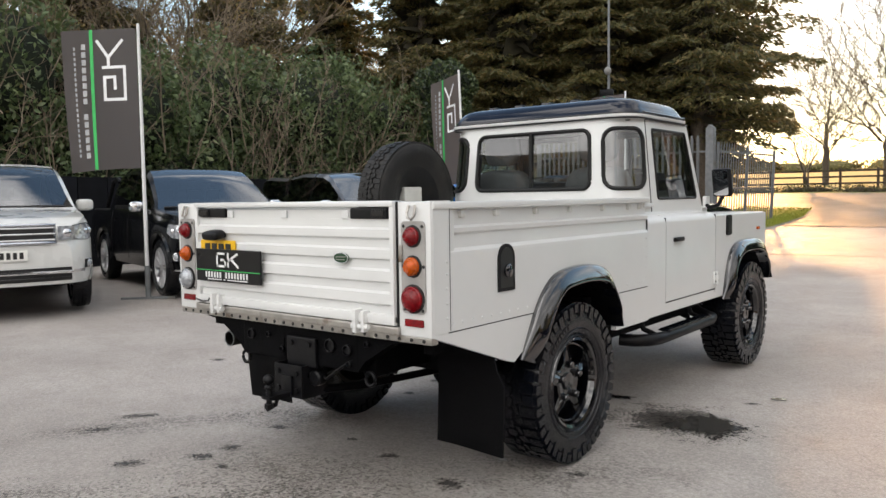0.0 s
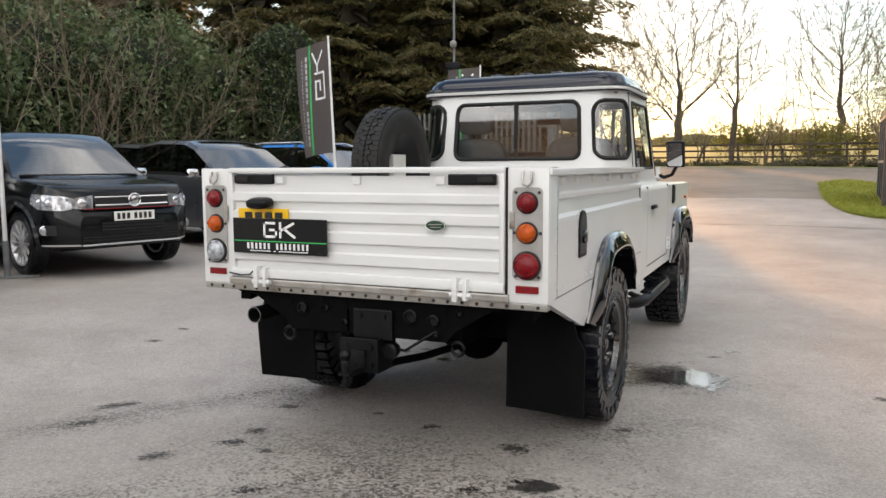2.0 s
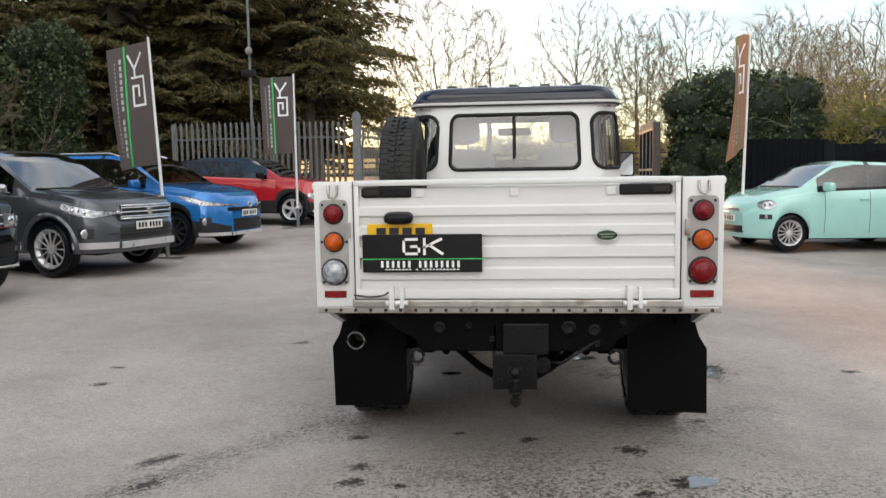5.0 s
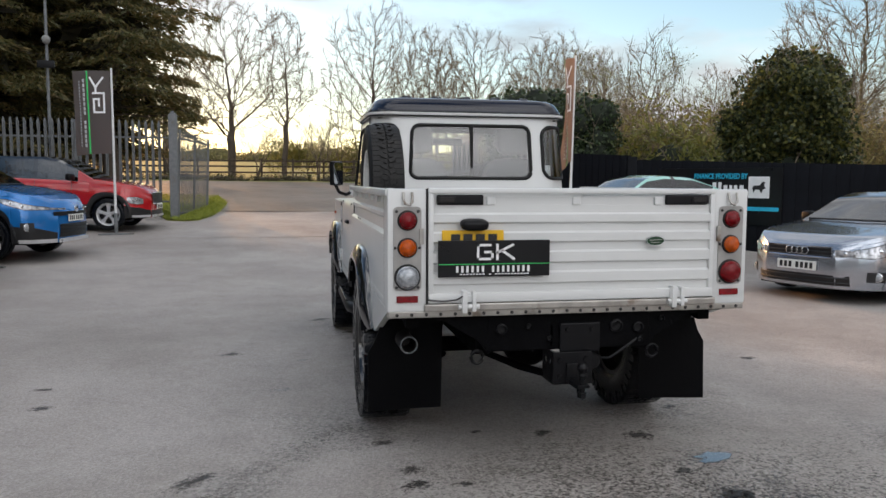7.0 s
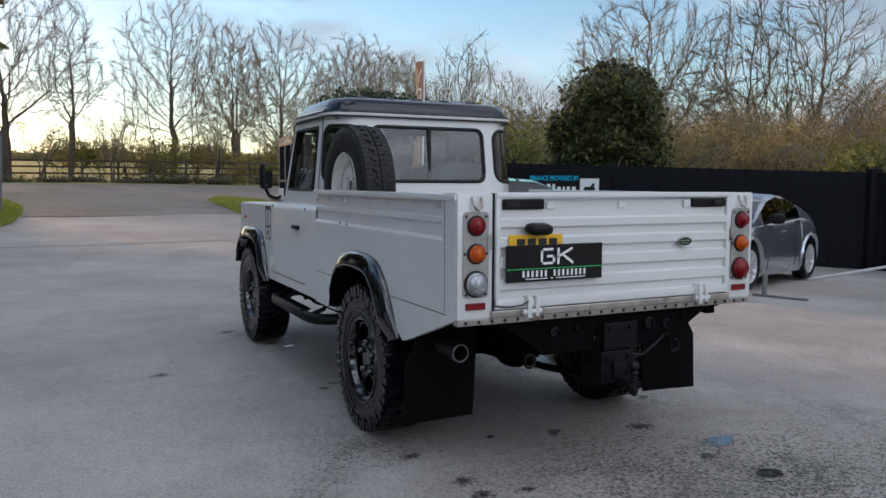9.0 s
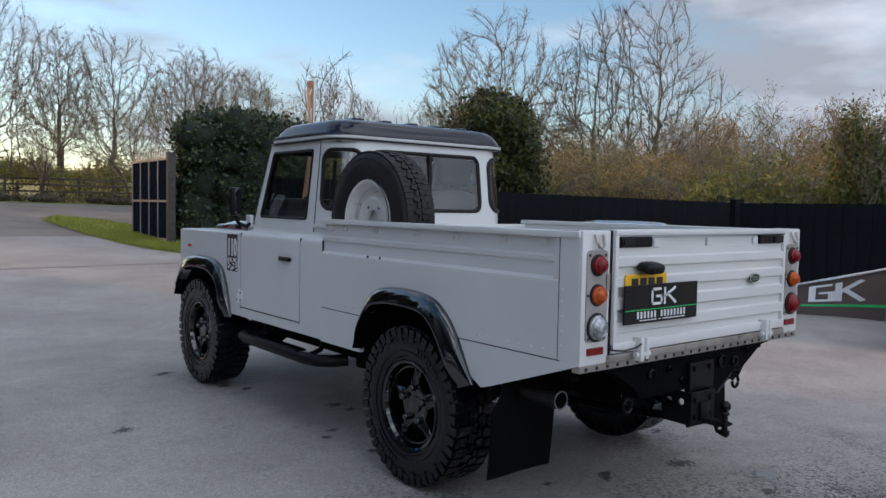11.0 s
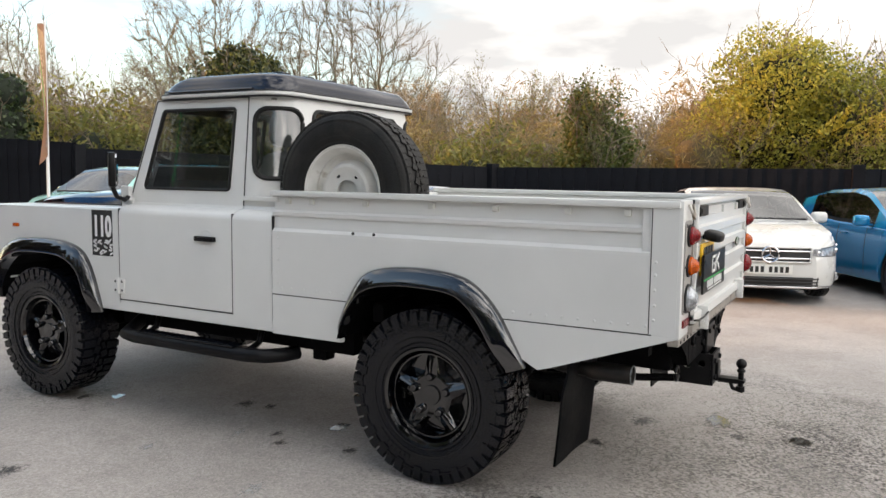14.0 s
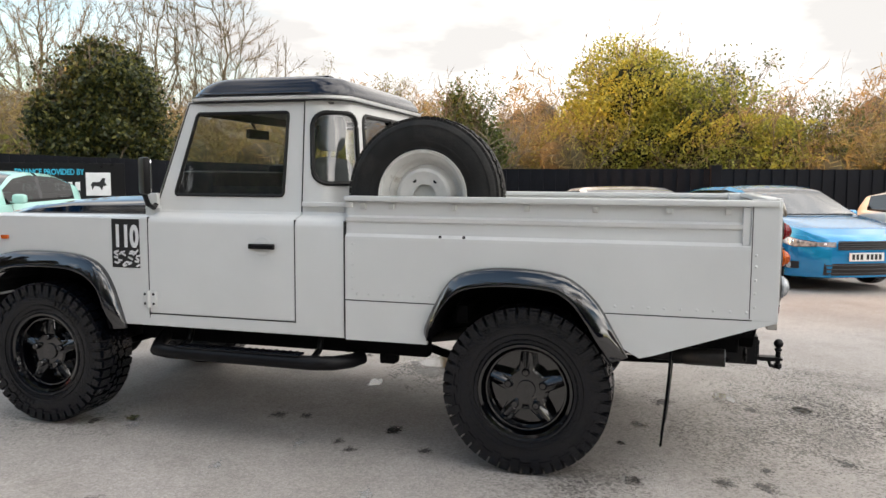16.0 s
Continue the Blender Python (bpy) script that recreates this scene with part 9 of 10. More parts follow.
bush("brushwood", "tangled brown and olive brushwood behind the black fence", band, 66000, 0.30, 0.020, leaf_material("brushwood_twig", ((0.19, 0.13, 0.06), (0.32, 0.225, 0.10), (0.24, 0.21, 0.065), (0.42, 0.30, 0.13), (0.30, 0.26, 0.075)), 0.45), 160, 60, 0.0, "bush", 0.4, 0.35, 0.52, material("brushwood_core", (0.10, 0.078, 0.038), 0.95, vary=0.4, grain=4, bump=0.5, bump_scale=10))
# Leaf colours are raised to carry the low sun's gold.
bush("golden_bush", "big sunlit olive-gold evergreen bush behind the fence", [(17.3, 1.5, 2.1, 2.2, 2.3, 2.1), (17.0, 1.5, 3.6, 1.6, 1.5, 1.4), (16.6, -0.6, 2.1, 1.8, 1.9, 1.7), (16.4, -2.2, 1.6, 1.5, 1.5, 1.2)], 70000, 0.095, 0.05, leaf_material("sunlit_gold_leaf", ((0.16, 0.17, 0.035), (0.34, 0.34, 0.06), (0.50, 0.47, 0.085), (0.40, 0.39, 0.075)), 0.5), 125, 40, 0.2, "bush", 0.62, 0.42, 0.66)
# far hedge line and rails beyond the lane
far_hedge = [(-34 + k * 1.5 + rng.uniform(-0.6, 0.6), 41.8 + rng.uniform(-0.5, 0.5), 1.36 + rng.uniform(-0.08, 0.08), 1.5, 0.7, 0.28 + rng.uniform(0, 0.18)) for k in range(54)]
bush("far_hedge", "low tangled hedge bank beyond the lane", far_hedge, 26000, 0.20, 0.05, leaf_material("bank_scrub_leaf", ((0.05, 0.045, 0.02), (0.09, 0.08, 0.03), (0.07, 0.085, 0.025), (0.12, 0.10, 0.045)), 0.2), 140, 60, 0.0, "hedge", 0.4, 0.3, 0.55, material("hedge_core", (0.045, 0.036, 0.020), 0.95, vary=0.4, grain=3, bump=0.5, bump_scale=8))
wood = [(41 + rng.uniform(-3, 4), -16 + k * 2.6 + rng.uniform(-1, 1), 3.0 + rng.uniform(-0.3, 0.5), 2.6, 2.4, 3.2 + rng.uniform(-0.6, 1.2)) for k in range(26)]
bush("far_wood", "brown leafless woodland far behind the yard", wood, 60000, 0.55, 0.06, leaf_material("far_wood_twig", ((0.22, 0.14, 0.065), (0.33, 0.215, 0.10), (0.28, 0.205, 0.08), (0.42, 0.28, 0.13)), 0.4), 170, 60, -0.6, "wood", 0.35, 0.3, 0.55, material("far_wood_core", (0.09, 0.065, 0.038), 0.95, vary=0.4, grain=2, bump=0.5, bump_scale=4))
yellow = [(-1.2 + k * 1.7 + rng.uniform(-0.6, 0.6), 46.0 + rng.uniform(-1, 1.6), 2.1 + rng.uniform(0, 1.0), 1.5, 1.2, 0.9 + rng.uniform(0, 0.8)) for k in range(11)]
bush("blackthorn", "sunlit yellow-green budding scrub beyond the lane", yellow, 26000, 0.15, 0.075, SPRING, 141, 70, 0.0, "bush", 0.25, 0.35, 0.0)
scrub = [(-150 + k * 7.5 + rng.uniform(-1, 1), 150 + rng.uniform(-6, 9), 5.6 + rng.uniform(-0.3, 0.4), 6.2, 3.0, 1.5 + rng.uniform(-0.4, 1.6)) for k in range(40)]
bush("far_scrub", "hazy brown hedgerow across the far field", scrub, 30000, 0.7, 0.25, leaf_material("far_scrub_leaf", ((0.16, 0.13, 0.06), (0.24, 0.20, 0.08), (0.20, 0.16, 0.07), (0.28, 0.24, 0.09)), 0.45), 145, 40, 0.0, "bush", 0.35, 0.35, 0.7, material("far_scrub_core", (0.12, 0.105, 0.04), 0.95, vary=0.4, grain=2, bump=0.5, bump_scale=4))
rail_fence = root("rail_fence", pose(0, 43.6, ground_height(0, 43.6)), "weathered post and rail fence beyond the lane", "fence")
for k in range(34):
    bm = BM()
    box(bm, -30 + k * 1.8 - 0.06, -30 + k * 1.8 + 0.06, -0.05, 0.05, -0.1, 1.25, 0.01)
    part("post", bm, WOOD, rail_fence)
for z in (0.45, 0.80, 1.12):
    bm = BM()
    box(bm, -30, 29.6, -0.08, -0.05, z - 0.05, z + 0.05, 0.008)
    part("rail", bm, WOOD, rail_fence)


TURF = material("mossy_turf", (0.17, 0.18, 0.030), 0.9, vary=0.35, grain=4, bump=0.6, bump_scale=14, spot=(0.09, 0.08, 0.03), spot_scale=1.5, spot_at=0.6, spec=0.2)


def verge(name, pts, seed, n, label, height=0.07):
    """A grass verge on the polygon pts, with blades."""
    cx, cy = sum(p[0] for p in pts) / len(pts), sum(p[1] for p in pts) / len(pts)
    V, F = [(cx, cy, ground_height(cx, cy) + height)], []
    m = len(pts)
    for ring, hh in ((0.8, height * 0.9), (1.0, 0.004)):
        for x, y in pts:
            px, py = cx + (x - cx) * ring, cy + (y - cy) * ring
            V.append((px, py, ground_height(px, py) + hh))
    for k in range(m):
        F.append((0, 1 + k, 1 + (k + 1) % m))
        F.append((1 + k, 1 + m + k, 1 + m + (k + 1) % m, 1 + (k + 1) % m))
    ob = tagged(raw(name, V, F, TURF, smooth=True), label, "grass", kind="structure")
    g = np.random.default_rng(seed)
    P = np.array(pts)
    i = g.integers(0, m, n)
    u, v = np.sqrt(g.uniform(size=n)), g.uniform(size=n)
    c = np.array([cx, cy])
    X = c + (P[i] - c) * (u * (1 - v))[:, None] + (P[(i + 1) % m] - c) * (u * v)[:, None]
    X = X + g.normal(size=X.shape) * 0.04
    Z = np.array([ground_height(a, b) for a, b in X]) + height
    blades = leaf_mesh("grass_blades", np.column_stack([X, Z]), 0.15, 0.014, seed, GRASS, None, -0.6)
    tagged(blades, "short uneven spring grass blades", "grass", kind="stuff")
    return ob


verge("verge", [(-4.35, 16.95), (-3.9, 16.75), (-3.6, 17.0), (-3.38, 18.2), (-3.3, 20.5), (-3.4, 23.0), (-4.0, 26.5), (-6.5, 27.0), (-5.0, 19.2)], 7, 11000, "grass verge at the foot of the left gate")
verge("verge", [(2.5, 26.5), (2.45, 23.0), (2.45, 20.0), (2.6, 17.8), (2.85, 16.3), (3.25, 15.5), (3.8, 15.35), (4.6, 15.8), (5.3, 16.2), (5.2, 18.0), (4.8, 22.0), (4.4, 26.5), (3.4, 28.5)], 8, 20000, "sunlit grass verge at the foot of the right gate")

# ---- fences and gates ----
def pale(bm, h):
    """A folded steel pale: a shallow W in plan, cut to a point at the top."""
    line = [(-0.036, 0.012), (-0.020, -0.010), (0.0, 0.006), (0.020, -0.010), (0.036, 0.012)]
    prism(bm, line + [(x, y + 0.005) for x, y in line[::-1]], "z", 0.0, h - 0.10)
    prism(bm, [(-0.036, h - 0.101), (0.036, h - 0.101), (0.010, h), (-0.010, h)], "y", -0.004, 0.006)


def palisade(name, label, x0, y0, x1, y1, h, step=0.155, gate=False):
    L = math.hypot(x1 - x0, y1 - y0)
    z0 = ground_height(x0, y0)
    fence = root(name, pose(x0, y0, z0, 0, 0, math.degrees(math.atan2(y1 - y0, x1 - x0))), label, "gate" if gate else "fence")
    bm = BM()
    pale(bm, h)
    first = part("pale", bm, GALV, fence)
    n = int(L / step)
    for k in range(n):
        ob = first if k == 0 else new("pale", first.data)
        if k:
            ob.parent = fence
        ob.location = (0.08 + k * step, -0.03, 0.05 + ground_height(x0 + (x1 - x0) * k / n, y0 + (y1 - y0) * k / n) - z0)
    for z in (0.40, h - 0.42):
        bm = BM()
        box(bm, 0, L, 0.0, 0.04, z, z + 0.045)
        part("rail", bm, GALV, fence)
    for k in range(0, int(L / 2.75) + 1) if not gate else (0, 1):
        bm = BM()
        x = min(k * 2.75, L) if not gate else k * L
        box(bm, x - 0.05, x + 0.05, 0.0, 0.10, -0.25, h + 0.02, 0.006)
        part("post", bm, GALV, fence)
    return fence


palisade("palisade_fence", "galvanised steel palisade fence behind the red car", -9.25, 17.25, -4.32, 17.25, 2.42)
bm = BM()
box(bm, -0.10, 0.10, -0.10, 0.10, -0.3, 2.62, 0.01)
prism(bm, [(-0.10, 2.62), (0.10, 2.62), (0.0, 2.72)], "y", -0.10, 0.10)
gp = root("gate_post", pose(-4.18, 17.2, ground_height(-4.18, 17.2)), "heavy galvanised gate post", "post", "gate posts")
part("post", bm, GALV, gp)
gate_l = root("palisade_gate", pose(-4.13, 17.34, ground_height(-4.13, 17.34), 2.2, 0, math.degrees(math.atan2(3.76, 0.33))), "open galvanised palisade gate leaf", "gate")
for x in (0.03, 1.88, 3.74):
    bm = BM()
    box(bm, x - 0.03, x + 0.03, -0.03, 0.03, 0.10, 2.28 if x < 1 else 2.20, 0.004)
    part("stile", bm, GALV, gate_l)
for z in (0.14, 1.12, 2.05):
    bm = BM()
    box(bm, 0.06, 3.71, -0.02, 0.02, z - 0.025, z + 0.025, 0.003)
    part("rail", bm, GALV, gate_l)
bm = BM()
pale(bm, 2.20)
for v in bm.verts:
    v.co.x, v.co.y = v.co.x * 0.75, v.co.y * 0.45
first = part("pale", bm, GALV, gate_l)
for k in range(23):
    ob = first if k == 0 else new("pale", first.data)
    if k:
        ob.parent = gate_l
    ob.location = (0.14 + k * 0.155, -0.036, 0.10)
bm = BM()
box(bm, -0.09, 0.09, -0.09, 0.09, -0.3, 2.34, 0.012)
gp2 = root("gate_post", pose(3.66, 17.55, ground_height(3.66, 17.55)), "weathered dark gate post beside the ivy hedge", "post", "gate posts")
part("post", bm, material("weathered_dark_timber", (0.055, 0.048, 0.045), 0.8, vary=0.3, grain=8, bump=0.4), gp2)
SHEET = material("dark_gate_sheet", (0.012, 0.017, 0.028), 1.0, vary=0.3, grain=6, spec=0.0, rough_vary=0.0)
rg = root("sheeted_gate", pose(3.66, 17.7, ground_height(3.66, 17.7), 0, 0, 88), "open steel gate with dark sheet panels and pale frame", "gate")
for x in (0.05, 0.85, 1.65, 2.45, 3.25):
    bm = BM()
    box(bm, x - 0.03, x + 0.03, -0.03, 0.03, 0.1, 2.2, 0.004)
    part("upright", bm, GALV, rg)
for z in (0.12, 1.1, 2.18):
    bm = BM()
    box(bm, 0.02, 3.28, -0.035, 0.035, z - 0.03, z + 0.03, 0.004)
    part("rail", bm, GALV, rg)
for x in (0.08, 0.88, 1.68, 2.48):
    bm = BM()
    box(bm, x, x + 0.74, -0.008, 0.008, 0.15, 2.15)
    part("panel", bm, SHEET, rg)
for k in range(22):
    bm = BM()
    box(bm, 0.06 + k * 0.15, 0.12 + k * 0.15, -0.006, 0.006, 2.2, 2.42)
    part("spike", bm, GALV, rg)
bm = BM()
for k in range(44):
    y = -9 + k * 0.62
    box(bm, -12.62, -12.55, y, y + 0.60, 0.03, 1.86 + 0.01 * math.sin(k), 0.0)
tagged(part("fence_left", bm, FENCE_BLACK), "black boarded fence behind the left-hand cars", "fence", kind="structure")


def board_fence(name, a, b, h, label, step=0.125):
    L = math.hypot(b[0] - a[0], b[1] - a[1])
    z0 = ground_height(*a)
    dz = ground_height(*b) - z0
    f = root(name, pose(a[0], a[1], z0, 0, 0, math.degrees(math.atan2(b[1] - a[1], b[0] - a[0]))), label, "fence", "black board fence")
    bm = BM()
    box(bm, -step / 2 + 0.004, step / 2 - 0.004, -0.012, 0.010, 0.0, h)
    first = part("board", bm, FENCE_BLACK, f)
    bm = BM()
    box(bm, -step / 2 - 0.014, step / 2 + 0.014, -0.032, -0.014, 0.0, h - 0.004)
    second = part("board", bm, FENCE_BLACK, f)
    n = int(L / step)
    for k in range(n):
        src = first if k % 2 == 0 else second
        ob = src if k < 2 else new("board", src.data)
        if k >= 2:
            ob.parent = f
        ob.location = ((k + 0.5) * step, 0, dz * k / n - 0.05)
    bm = BM()
    box(bm, 0, L, 0.012, 0.05, 0.3, 0.38)
    box(bm, 0, L, 0.012, 0.05, h - 0.4, h - 0.32)
    part("rail", bm, FENCE_BLACK, f)
    return f


FZ = 1.84
board_fence("board_fence", (5.6, 16.4), (6.5, 13.6), FZ + 0.10, "black painted board fence beside the ivy hedge")
board_fence("board_fence", (6.5, 13.6), (11.0, 6.4), FZ, "black painted board fence behind the coupe")
board_fence("board_fence", (11.0, 6.4), (11.4, -0.4), FZ, "black painted board fence behind the white hatchback")
board_fence("board_fence", (11.4, -0.4), (14.5, -9.5), FZ, "black painted board fence behind the blue hatchback")
for x, y, turn in ((6.5, 13.6, -30), (11.0, 6.4, -25), (11.4, -0.4, 10)):
    fp = root("fence_post", pose(x, y, ground_height(x, y), 0, 0, turn), "black painted timber post at the fence corner", "post", "fence posts")
    bm = BM()
    box(bm, -0.10, 0.10, -0.10, 0.10, -0.2, FZ + 0.02, 0.008)
    part("post", bm, FENCE_BLACK, fp)

# finance sign on the fence
fa = math.atan2(6.4 - 13.6, 11.0 - 6.5)
sgn = root("finance_sign", pose(8.1, 11.04, ground_height(8.1, 11.0) + 0.0, 0, 0, math.degrees(fa)) @ pose(0, -0.04, 0), "black finance sign board with cyan and white lettering", "sign")
bm = BM()
box(bm, -2.3, 0.5, -0.02, 0.0, 0.55, 1.72, 0.003)
part("board", bm, BOARD, sgn)


def lettering(body, size, x, z, mat, parent, wide=1.0):
    curve = bpy.data.curves.new("lettering", "FONT")
    curve.body, curve.size, curve.extrude, curve.offset = body, size, 0.002, 0.004
    tmp = bpy.data.objects.new("lettering", curve)
    scene.collection.objects.link(tmp)
    me = bpy.data.meshes.new_from_object(tmp.evaluated_get(bpy.context.evaluated_depsgraph_get()))
    bpy.data.objects.remove(tmp)
    ob = finish("lettering", me, mat, parent)
    ob.matrix_local = pose(x, -0.026, z, 90, 0, 0) @ Matrix.Diagonal((wide, 1, 1, 1))
    return ob


lettering("FINANCE PROVIDED BY", 0.15, -1.42, 1.50, CYAN, sgn, 0.745)
for k, (x, w, h) in enumerate([(-1.42, 0.105, 0.22), (-1.30, 0.05, 0.22), (-1.23, 0.105, 0.16), (-1.11, 0.105, 0.16), (-0.99, 0.105, 0.22), (-0.86, 0.09, 0.22), (-0.74, 0.105, 0.16), (-0.61, 0.07, 0.16), (-0.51, 0.09, 0.16), (-0.39, 0.11, 0.16)]):
    bm = BM()
    box(bm, x, x + w * 0.8, -0.026, -0.02, 1.20, 1.20 + h, 0.003)
    part("lettering_bar", bm, LOGO_WHITE, sgn)
bm = BM()
box(bm, -0.20, 0.24, -0.028, -0.02, 1.10, 1.54, 0.003)
part("emblem_square", bm, LOGO_WHITE, sgn)
bm = BM()
prism(bm, [(x - 0.62, z) for x, z in [(0.50, 1.30), (0.54, 1.36), (0.66, 1.36), (0.72, 1.44), (0.77, 1.43), (0.75, 1.36), (0.79, 1.30), (0.73, 1.28), (0.70, 1.20), (0.66, 1.27), (0.57, 1.28), (0.53, 1.20), (0.52, 1.28)]], "y", -0.032, -0.027)
part("emblem_shape", bm, INK, sgn)
bm = BM()
box(bm, -2.2, 0.44, -0.026, -0.02, 0.84, 0.92, 0.002)
part("cyan_stripe", bm, CYAN, sgn)


# ---- flags ----
def flag(x, y, top, turn, label, lean=0.0, width=1.05, height=2.0, mirror=True, wave=0.06, droop=0.12):
    z = ground_height(x, y)
    f = root("banner_flag", pose(x, y, z, 0, lean, turn), label, "flag", "dealer flags")
    bm = BM()
    cyl(bm, (0, 0, 0.04), (0, 0, top), 0.028, 0.020, seg=12)
    part("pole", bm, POLE, f, smooth=True)
    bm = BM()
    box(bm, -0.35, 0.35, -0.03, 0.03, 0.0, 0.03, 0.006)
    cyl(bm, (0, 0, 0.03), (0, 0, 0.45), 0.036, seg=12)
    part("foot", bm, GALV, f, smooth=True)
    zt = top - 0.06

    def cloth(u, v, h):
        sag = droop * u * u * 0.5
        return (-0.03 - u * width * (1 - 0.05 * v), wave * math.sin(u * 4.0 + v * 2.5) * u + h, zt - v * height - sag)
    bm = BM()
    N, M = 12, 16
    for h in (0.0,):
        g = [[bm.verts.new(cloth(i / N, j / M, h)) for j in range(M + 1)] for i in range(N + 1)]
        for i in range(N):
            for j in range(M):
                bm.faces.new((g[i][j], g[i + 1][j], g[i + 1][j + 1], g[i][j + 1]))
    part("cloth", bm, FLAG, f, smooth=True)

    def ribbon(u0, u1, v0, v1, mat, name, n=10):
        for h in (-0.006, 0.010):
            bm = BM()
            q = [[bm.verts.new(cloth(u0 + (u1 - u0) * a, v0 + (v1 - v0) * k / n, h)) for a in (0, 1)] for k in range(n + 1)]
            for A, B in zip(q, q[1:]):
                bm.faces.new((A[0], A[1], B[1], B[0]))
            part(name, bm, mat, f)
    ribbon(0.60, 0.645, 0.0, 0.995, GREEN, "green_line", 14)
    # mark turned on its side, read downwards
    def bar(u0, v0, u1, v1, w=0.038):
        du, dv = (u1 - u0) * width, (v1 - v0) * height
        d = math.hypot(du, dv)
        nu, nv = -dv / d * w / 2 / width, du / d * w / 2 / height
        eu, ev = du / d * w / 2 / width, dv / d * w / 2 / height
        for h in (-0.007, 0.011):
            bm = BM()
            n = 4
            q = []
            for k in range(n + 1):
                t = k / n
                uu, vv = (u0 - eu) + (u1 - u0 + 2 * eu) * t, (v0 - ev) + (v1 - v0 + 2 * ev) * t
                q.append([bm.verts.new(cloth(uu + nu * sgn_, vv + nv * sgn_, h)) for sgn_ in (-1, 1)])
            for A, B in zip(q, q[1:]):
                bm.faces.new((A[0], A[1], B[1], B[0]))
            part("mark", bm, LOGO_WHITE, f)
    for a in ((0.54, 0.085, 0.40, 0.20), (0.20, 0.085, 0.40, 0.20), (0.40, 0.20, 0.40, 0.26), (0.47, 0.27, 0.18, 0.27), (0.18, 0.27, 0.18, 0.50), (0.18, 0.50, 0.46, 0.50), (0.46, 0.50, 0.46, 0.34), (0.46, 0.34, 0.32, 0.34), (0.32, 0.34, 0.32, 0.42)):
        bar(*a)
    for k in range(15):
        if k != 8:
            v = 0.10 + k * 0.055
            ribbon(0.70, 0.755, v, v + 0.040, LETTER_GREY, "lettering_bar", 1)
    for k in range(22):
        v = 0.12 + k * 0.036
        ribbon(0.83, 0.855, v, v + 0.022, LETTER_GREY, "lettering_bar", 1)
    return f


flag(-6.75, 3.27, 3.62, 45, "charcoal dealer banner on white pole beside the black pick-up", 0.0, 0.92, 1.82)
flag(-5.75, 9.05, 3.62, -16, "charcoal dealer banner on white pole in front of blue SUV", -3, 0.82)
flag(-4.88, 13.8, 3.42, 20, "charcoal dealer banner on white pole in front of red car", 0, 0.70, 1.68)
flag(4.0, 11.0, 3.78, 47, "sunlit slack dealer banner on leaning white pole beside the ivy", 3, 0.62, 2.0, True, 0.11, 0.55)
# fallen banner leaning on the fence by the white hatchback
lying = root("fallen_banner", pose(8.2, 5.45, ground_height(8.2, 5.45), 0, 0, -73.8), "dealer banner lying with its white pole beside the fence", "flag")
bm = BM()
cyl(bm, (0, 0, 0.02), (2.864, 0, 0.78), 0.024, seg=10)
part("pole", bm, POLE, lying, smooth=True)
bm = BM()
def lay(u, v):
    return Vector((1.22 + 1.6 * u, -0.02 - 0.10 * v * v - 0.05 * math.sin(u * 7) * v, (0.35 + 0.42 * u) * (1 - v) + 0.012))
g = [[bm.verts.new(lay(i / 14, j / 6)) for j in range(7)] for i in range(15)]
for i in range(14):
    for j in range(6):
        bm.faces.new((g[i][j], g[i + 1][j], g[i + 1][j + 1], g[i][j + 1]))
part("cloth", bm, FLAG, lying, smooth=True)
bm = BM()
q = [[bm.verts.new(lay(i / 14, v) + Vector((0, -0.006, 0.004))) for v in (0.70, 0.76)] for i in range(15)]
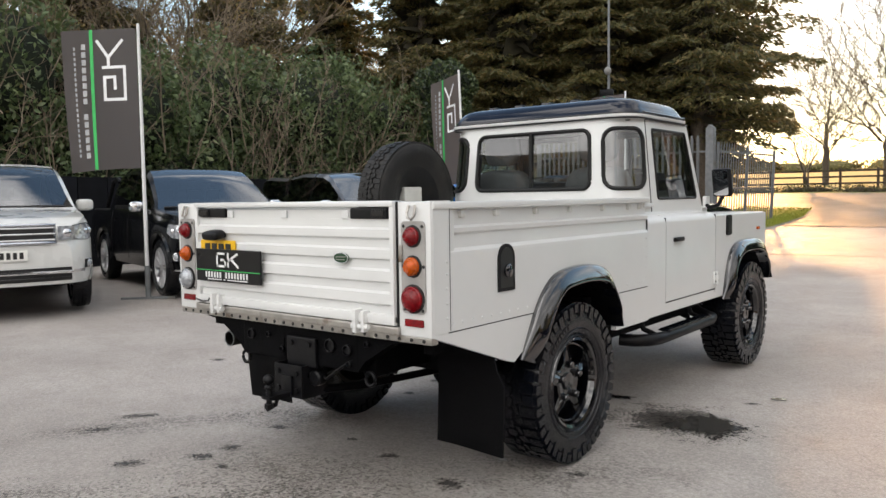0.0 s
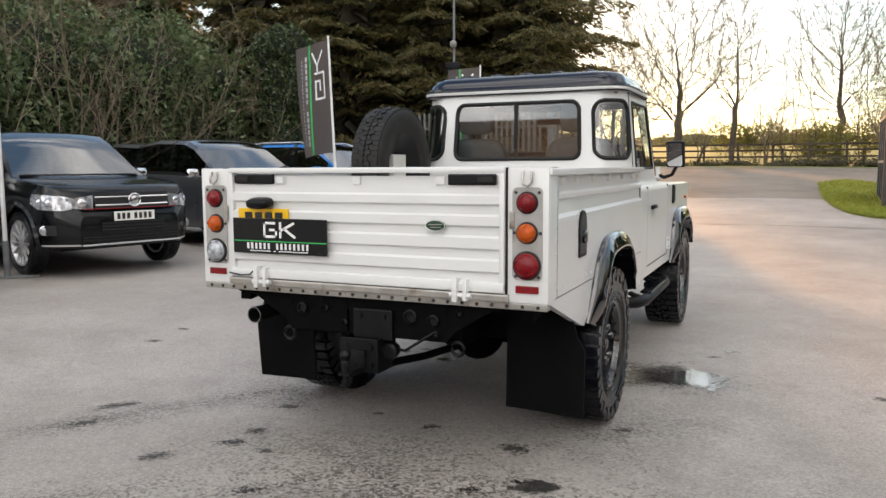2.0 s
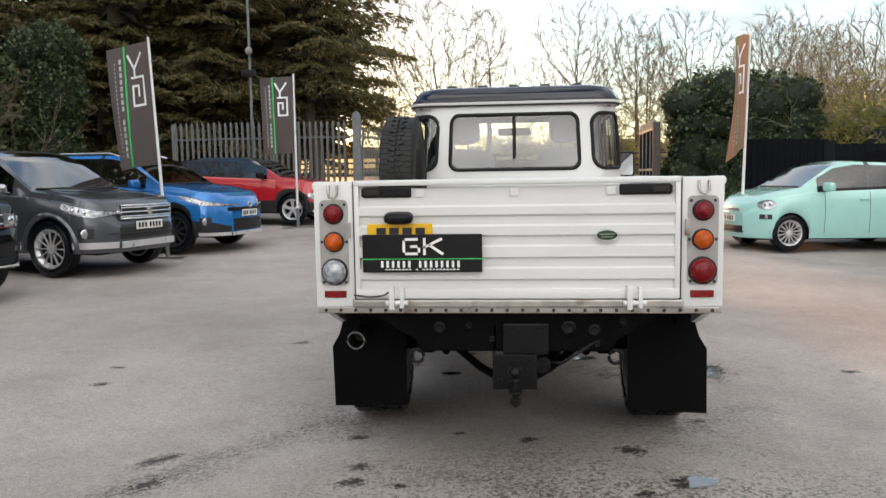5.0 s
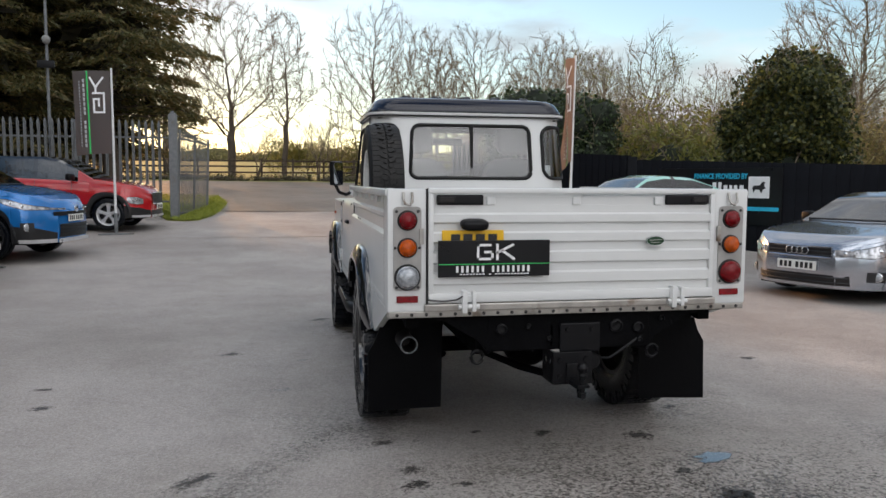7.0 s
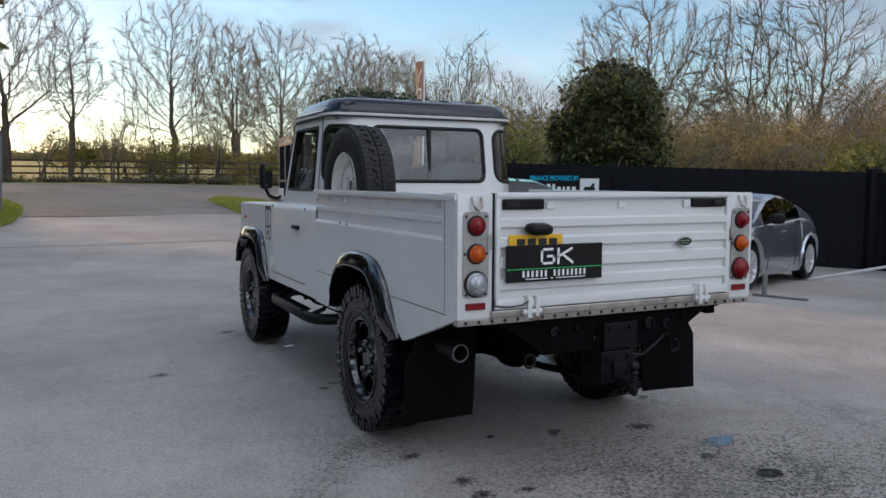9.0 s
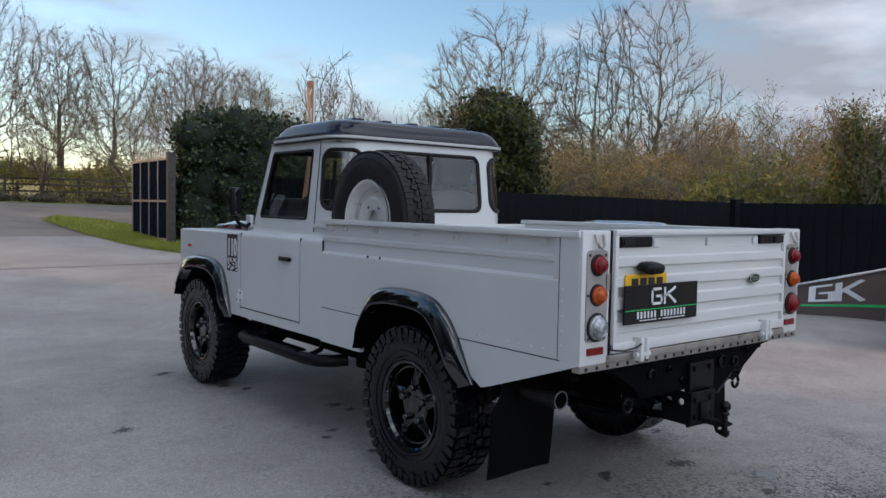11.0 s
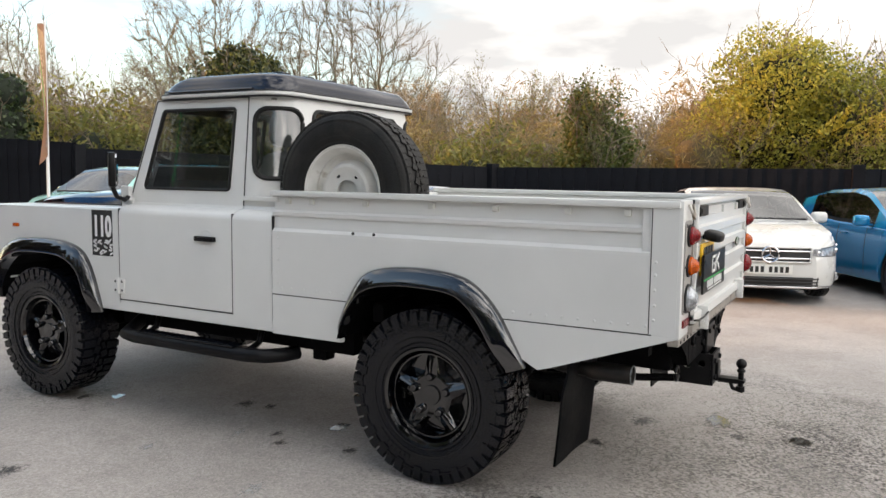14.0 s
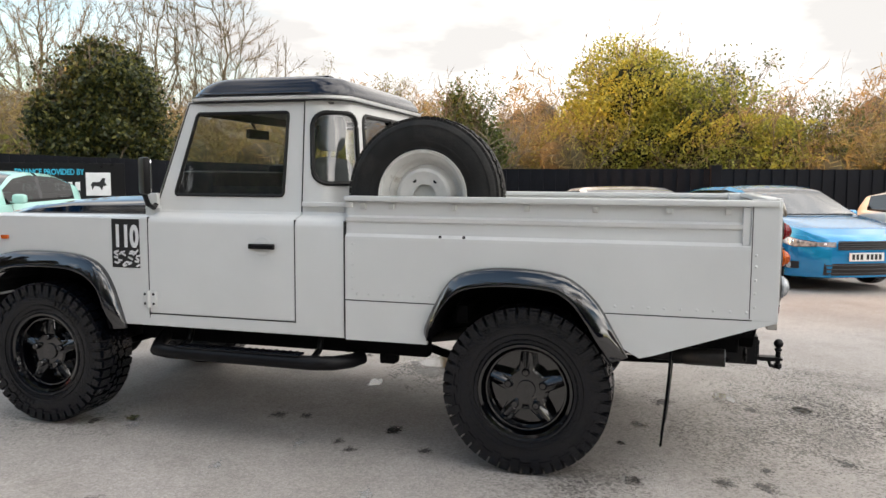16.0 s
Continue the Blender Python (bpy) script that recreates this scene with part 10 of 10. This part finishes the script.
for A, B in zip(q, q[1:]):
    bm.faces.new((A[0], A[1], B[1], B[0]))
part("green_line", bm, GREEN, lying)
for stroke in MARK:
    for (u0, v0), (u1, v1) in zip(stroke, stroke[1:]):
        bm = BM()
        a, b = Vector((0.35 + u0 * 0.45, 0.62 - v0 * 0.45)), Vector((0.35 + u1 * 0.45, 0.62 - v1 * 0.45))
        d = (b - a).normalized() * 0.03
        nn = Vector((-d.y, d.x))
        bm.faces.new([bm.verts.new(lay(p.x, p.y) + Vector((0, -0.008, 0.005))) for p in (a - d + nn, a - d - nn, b + d - nn, b + d + nn)])
        part("mark", bm, LOGO_WHITE, lying)
foot = root("flag_foot", pose(5.95, 4.1, ground_height(5.95, 4.1), 0, 0, -70), "empty galvanised flag foot standing on the asphalt", "flag stand")
bm = BM()
box(bm, -0.35, 0.35, -0.03, 0.03, 0.0, 0.03, 0.006)
cyl(bm, (-0.2, 0, 0.03), (-0.2, 0, 0.30), 0.034, seg=12)
part("foot", bm, GALV, foot, smooth=True)

# camera mast with floodlight
mast = root("camera_mast", pose(-7.12, 17.48, ground_height(-7.12, 17.48)), "slim grey mast with camera ball and floodlight", "mast")
bm = BM()
cyl(bm, (0, 0, 0), (0, 0, 7.2), 0.045, 0.03, seg=10)
part("pole", bm, GALV, mast, smooth=True)
bm = BM()
dome(bm, (0.02, -0.1, 4.35), (0, 0, 1), 0.10, 0.10, 14)
dome(bm, (0.02, -0.1, 4.35), (0, 0, -1), 0.10, 0.12, 14)
part("camera_ball", bm, LINER, mast, smooth=True)
bm = BM()
box(bm, -0.2, 0.2, -0.16, -0.06, 3.66, 3.84, 0.02)
part("floodlight", bm, BLACK, mast, smooth=True)

# plain unseen wall that closes the yard behind, added to shape window reflections
bm = BM()
box(bm, -4.5, 17.0, -19.3, -19.0, -0.3, 2.2)
box(bm, -15.5, -4.5, -19.3, -19.0, -0.3, 6.2)
tagged(part("unseen_wall_south", bm, material("dull_rendered_wall", (0.16, 0.15, 0.14), 0.85, vary=0.15, grain=1.5, bump=0.2)), "plain dull unseen wall added to close the yard and shape reflections", "wall", kind="structure")
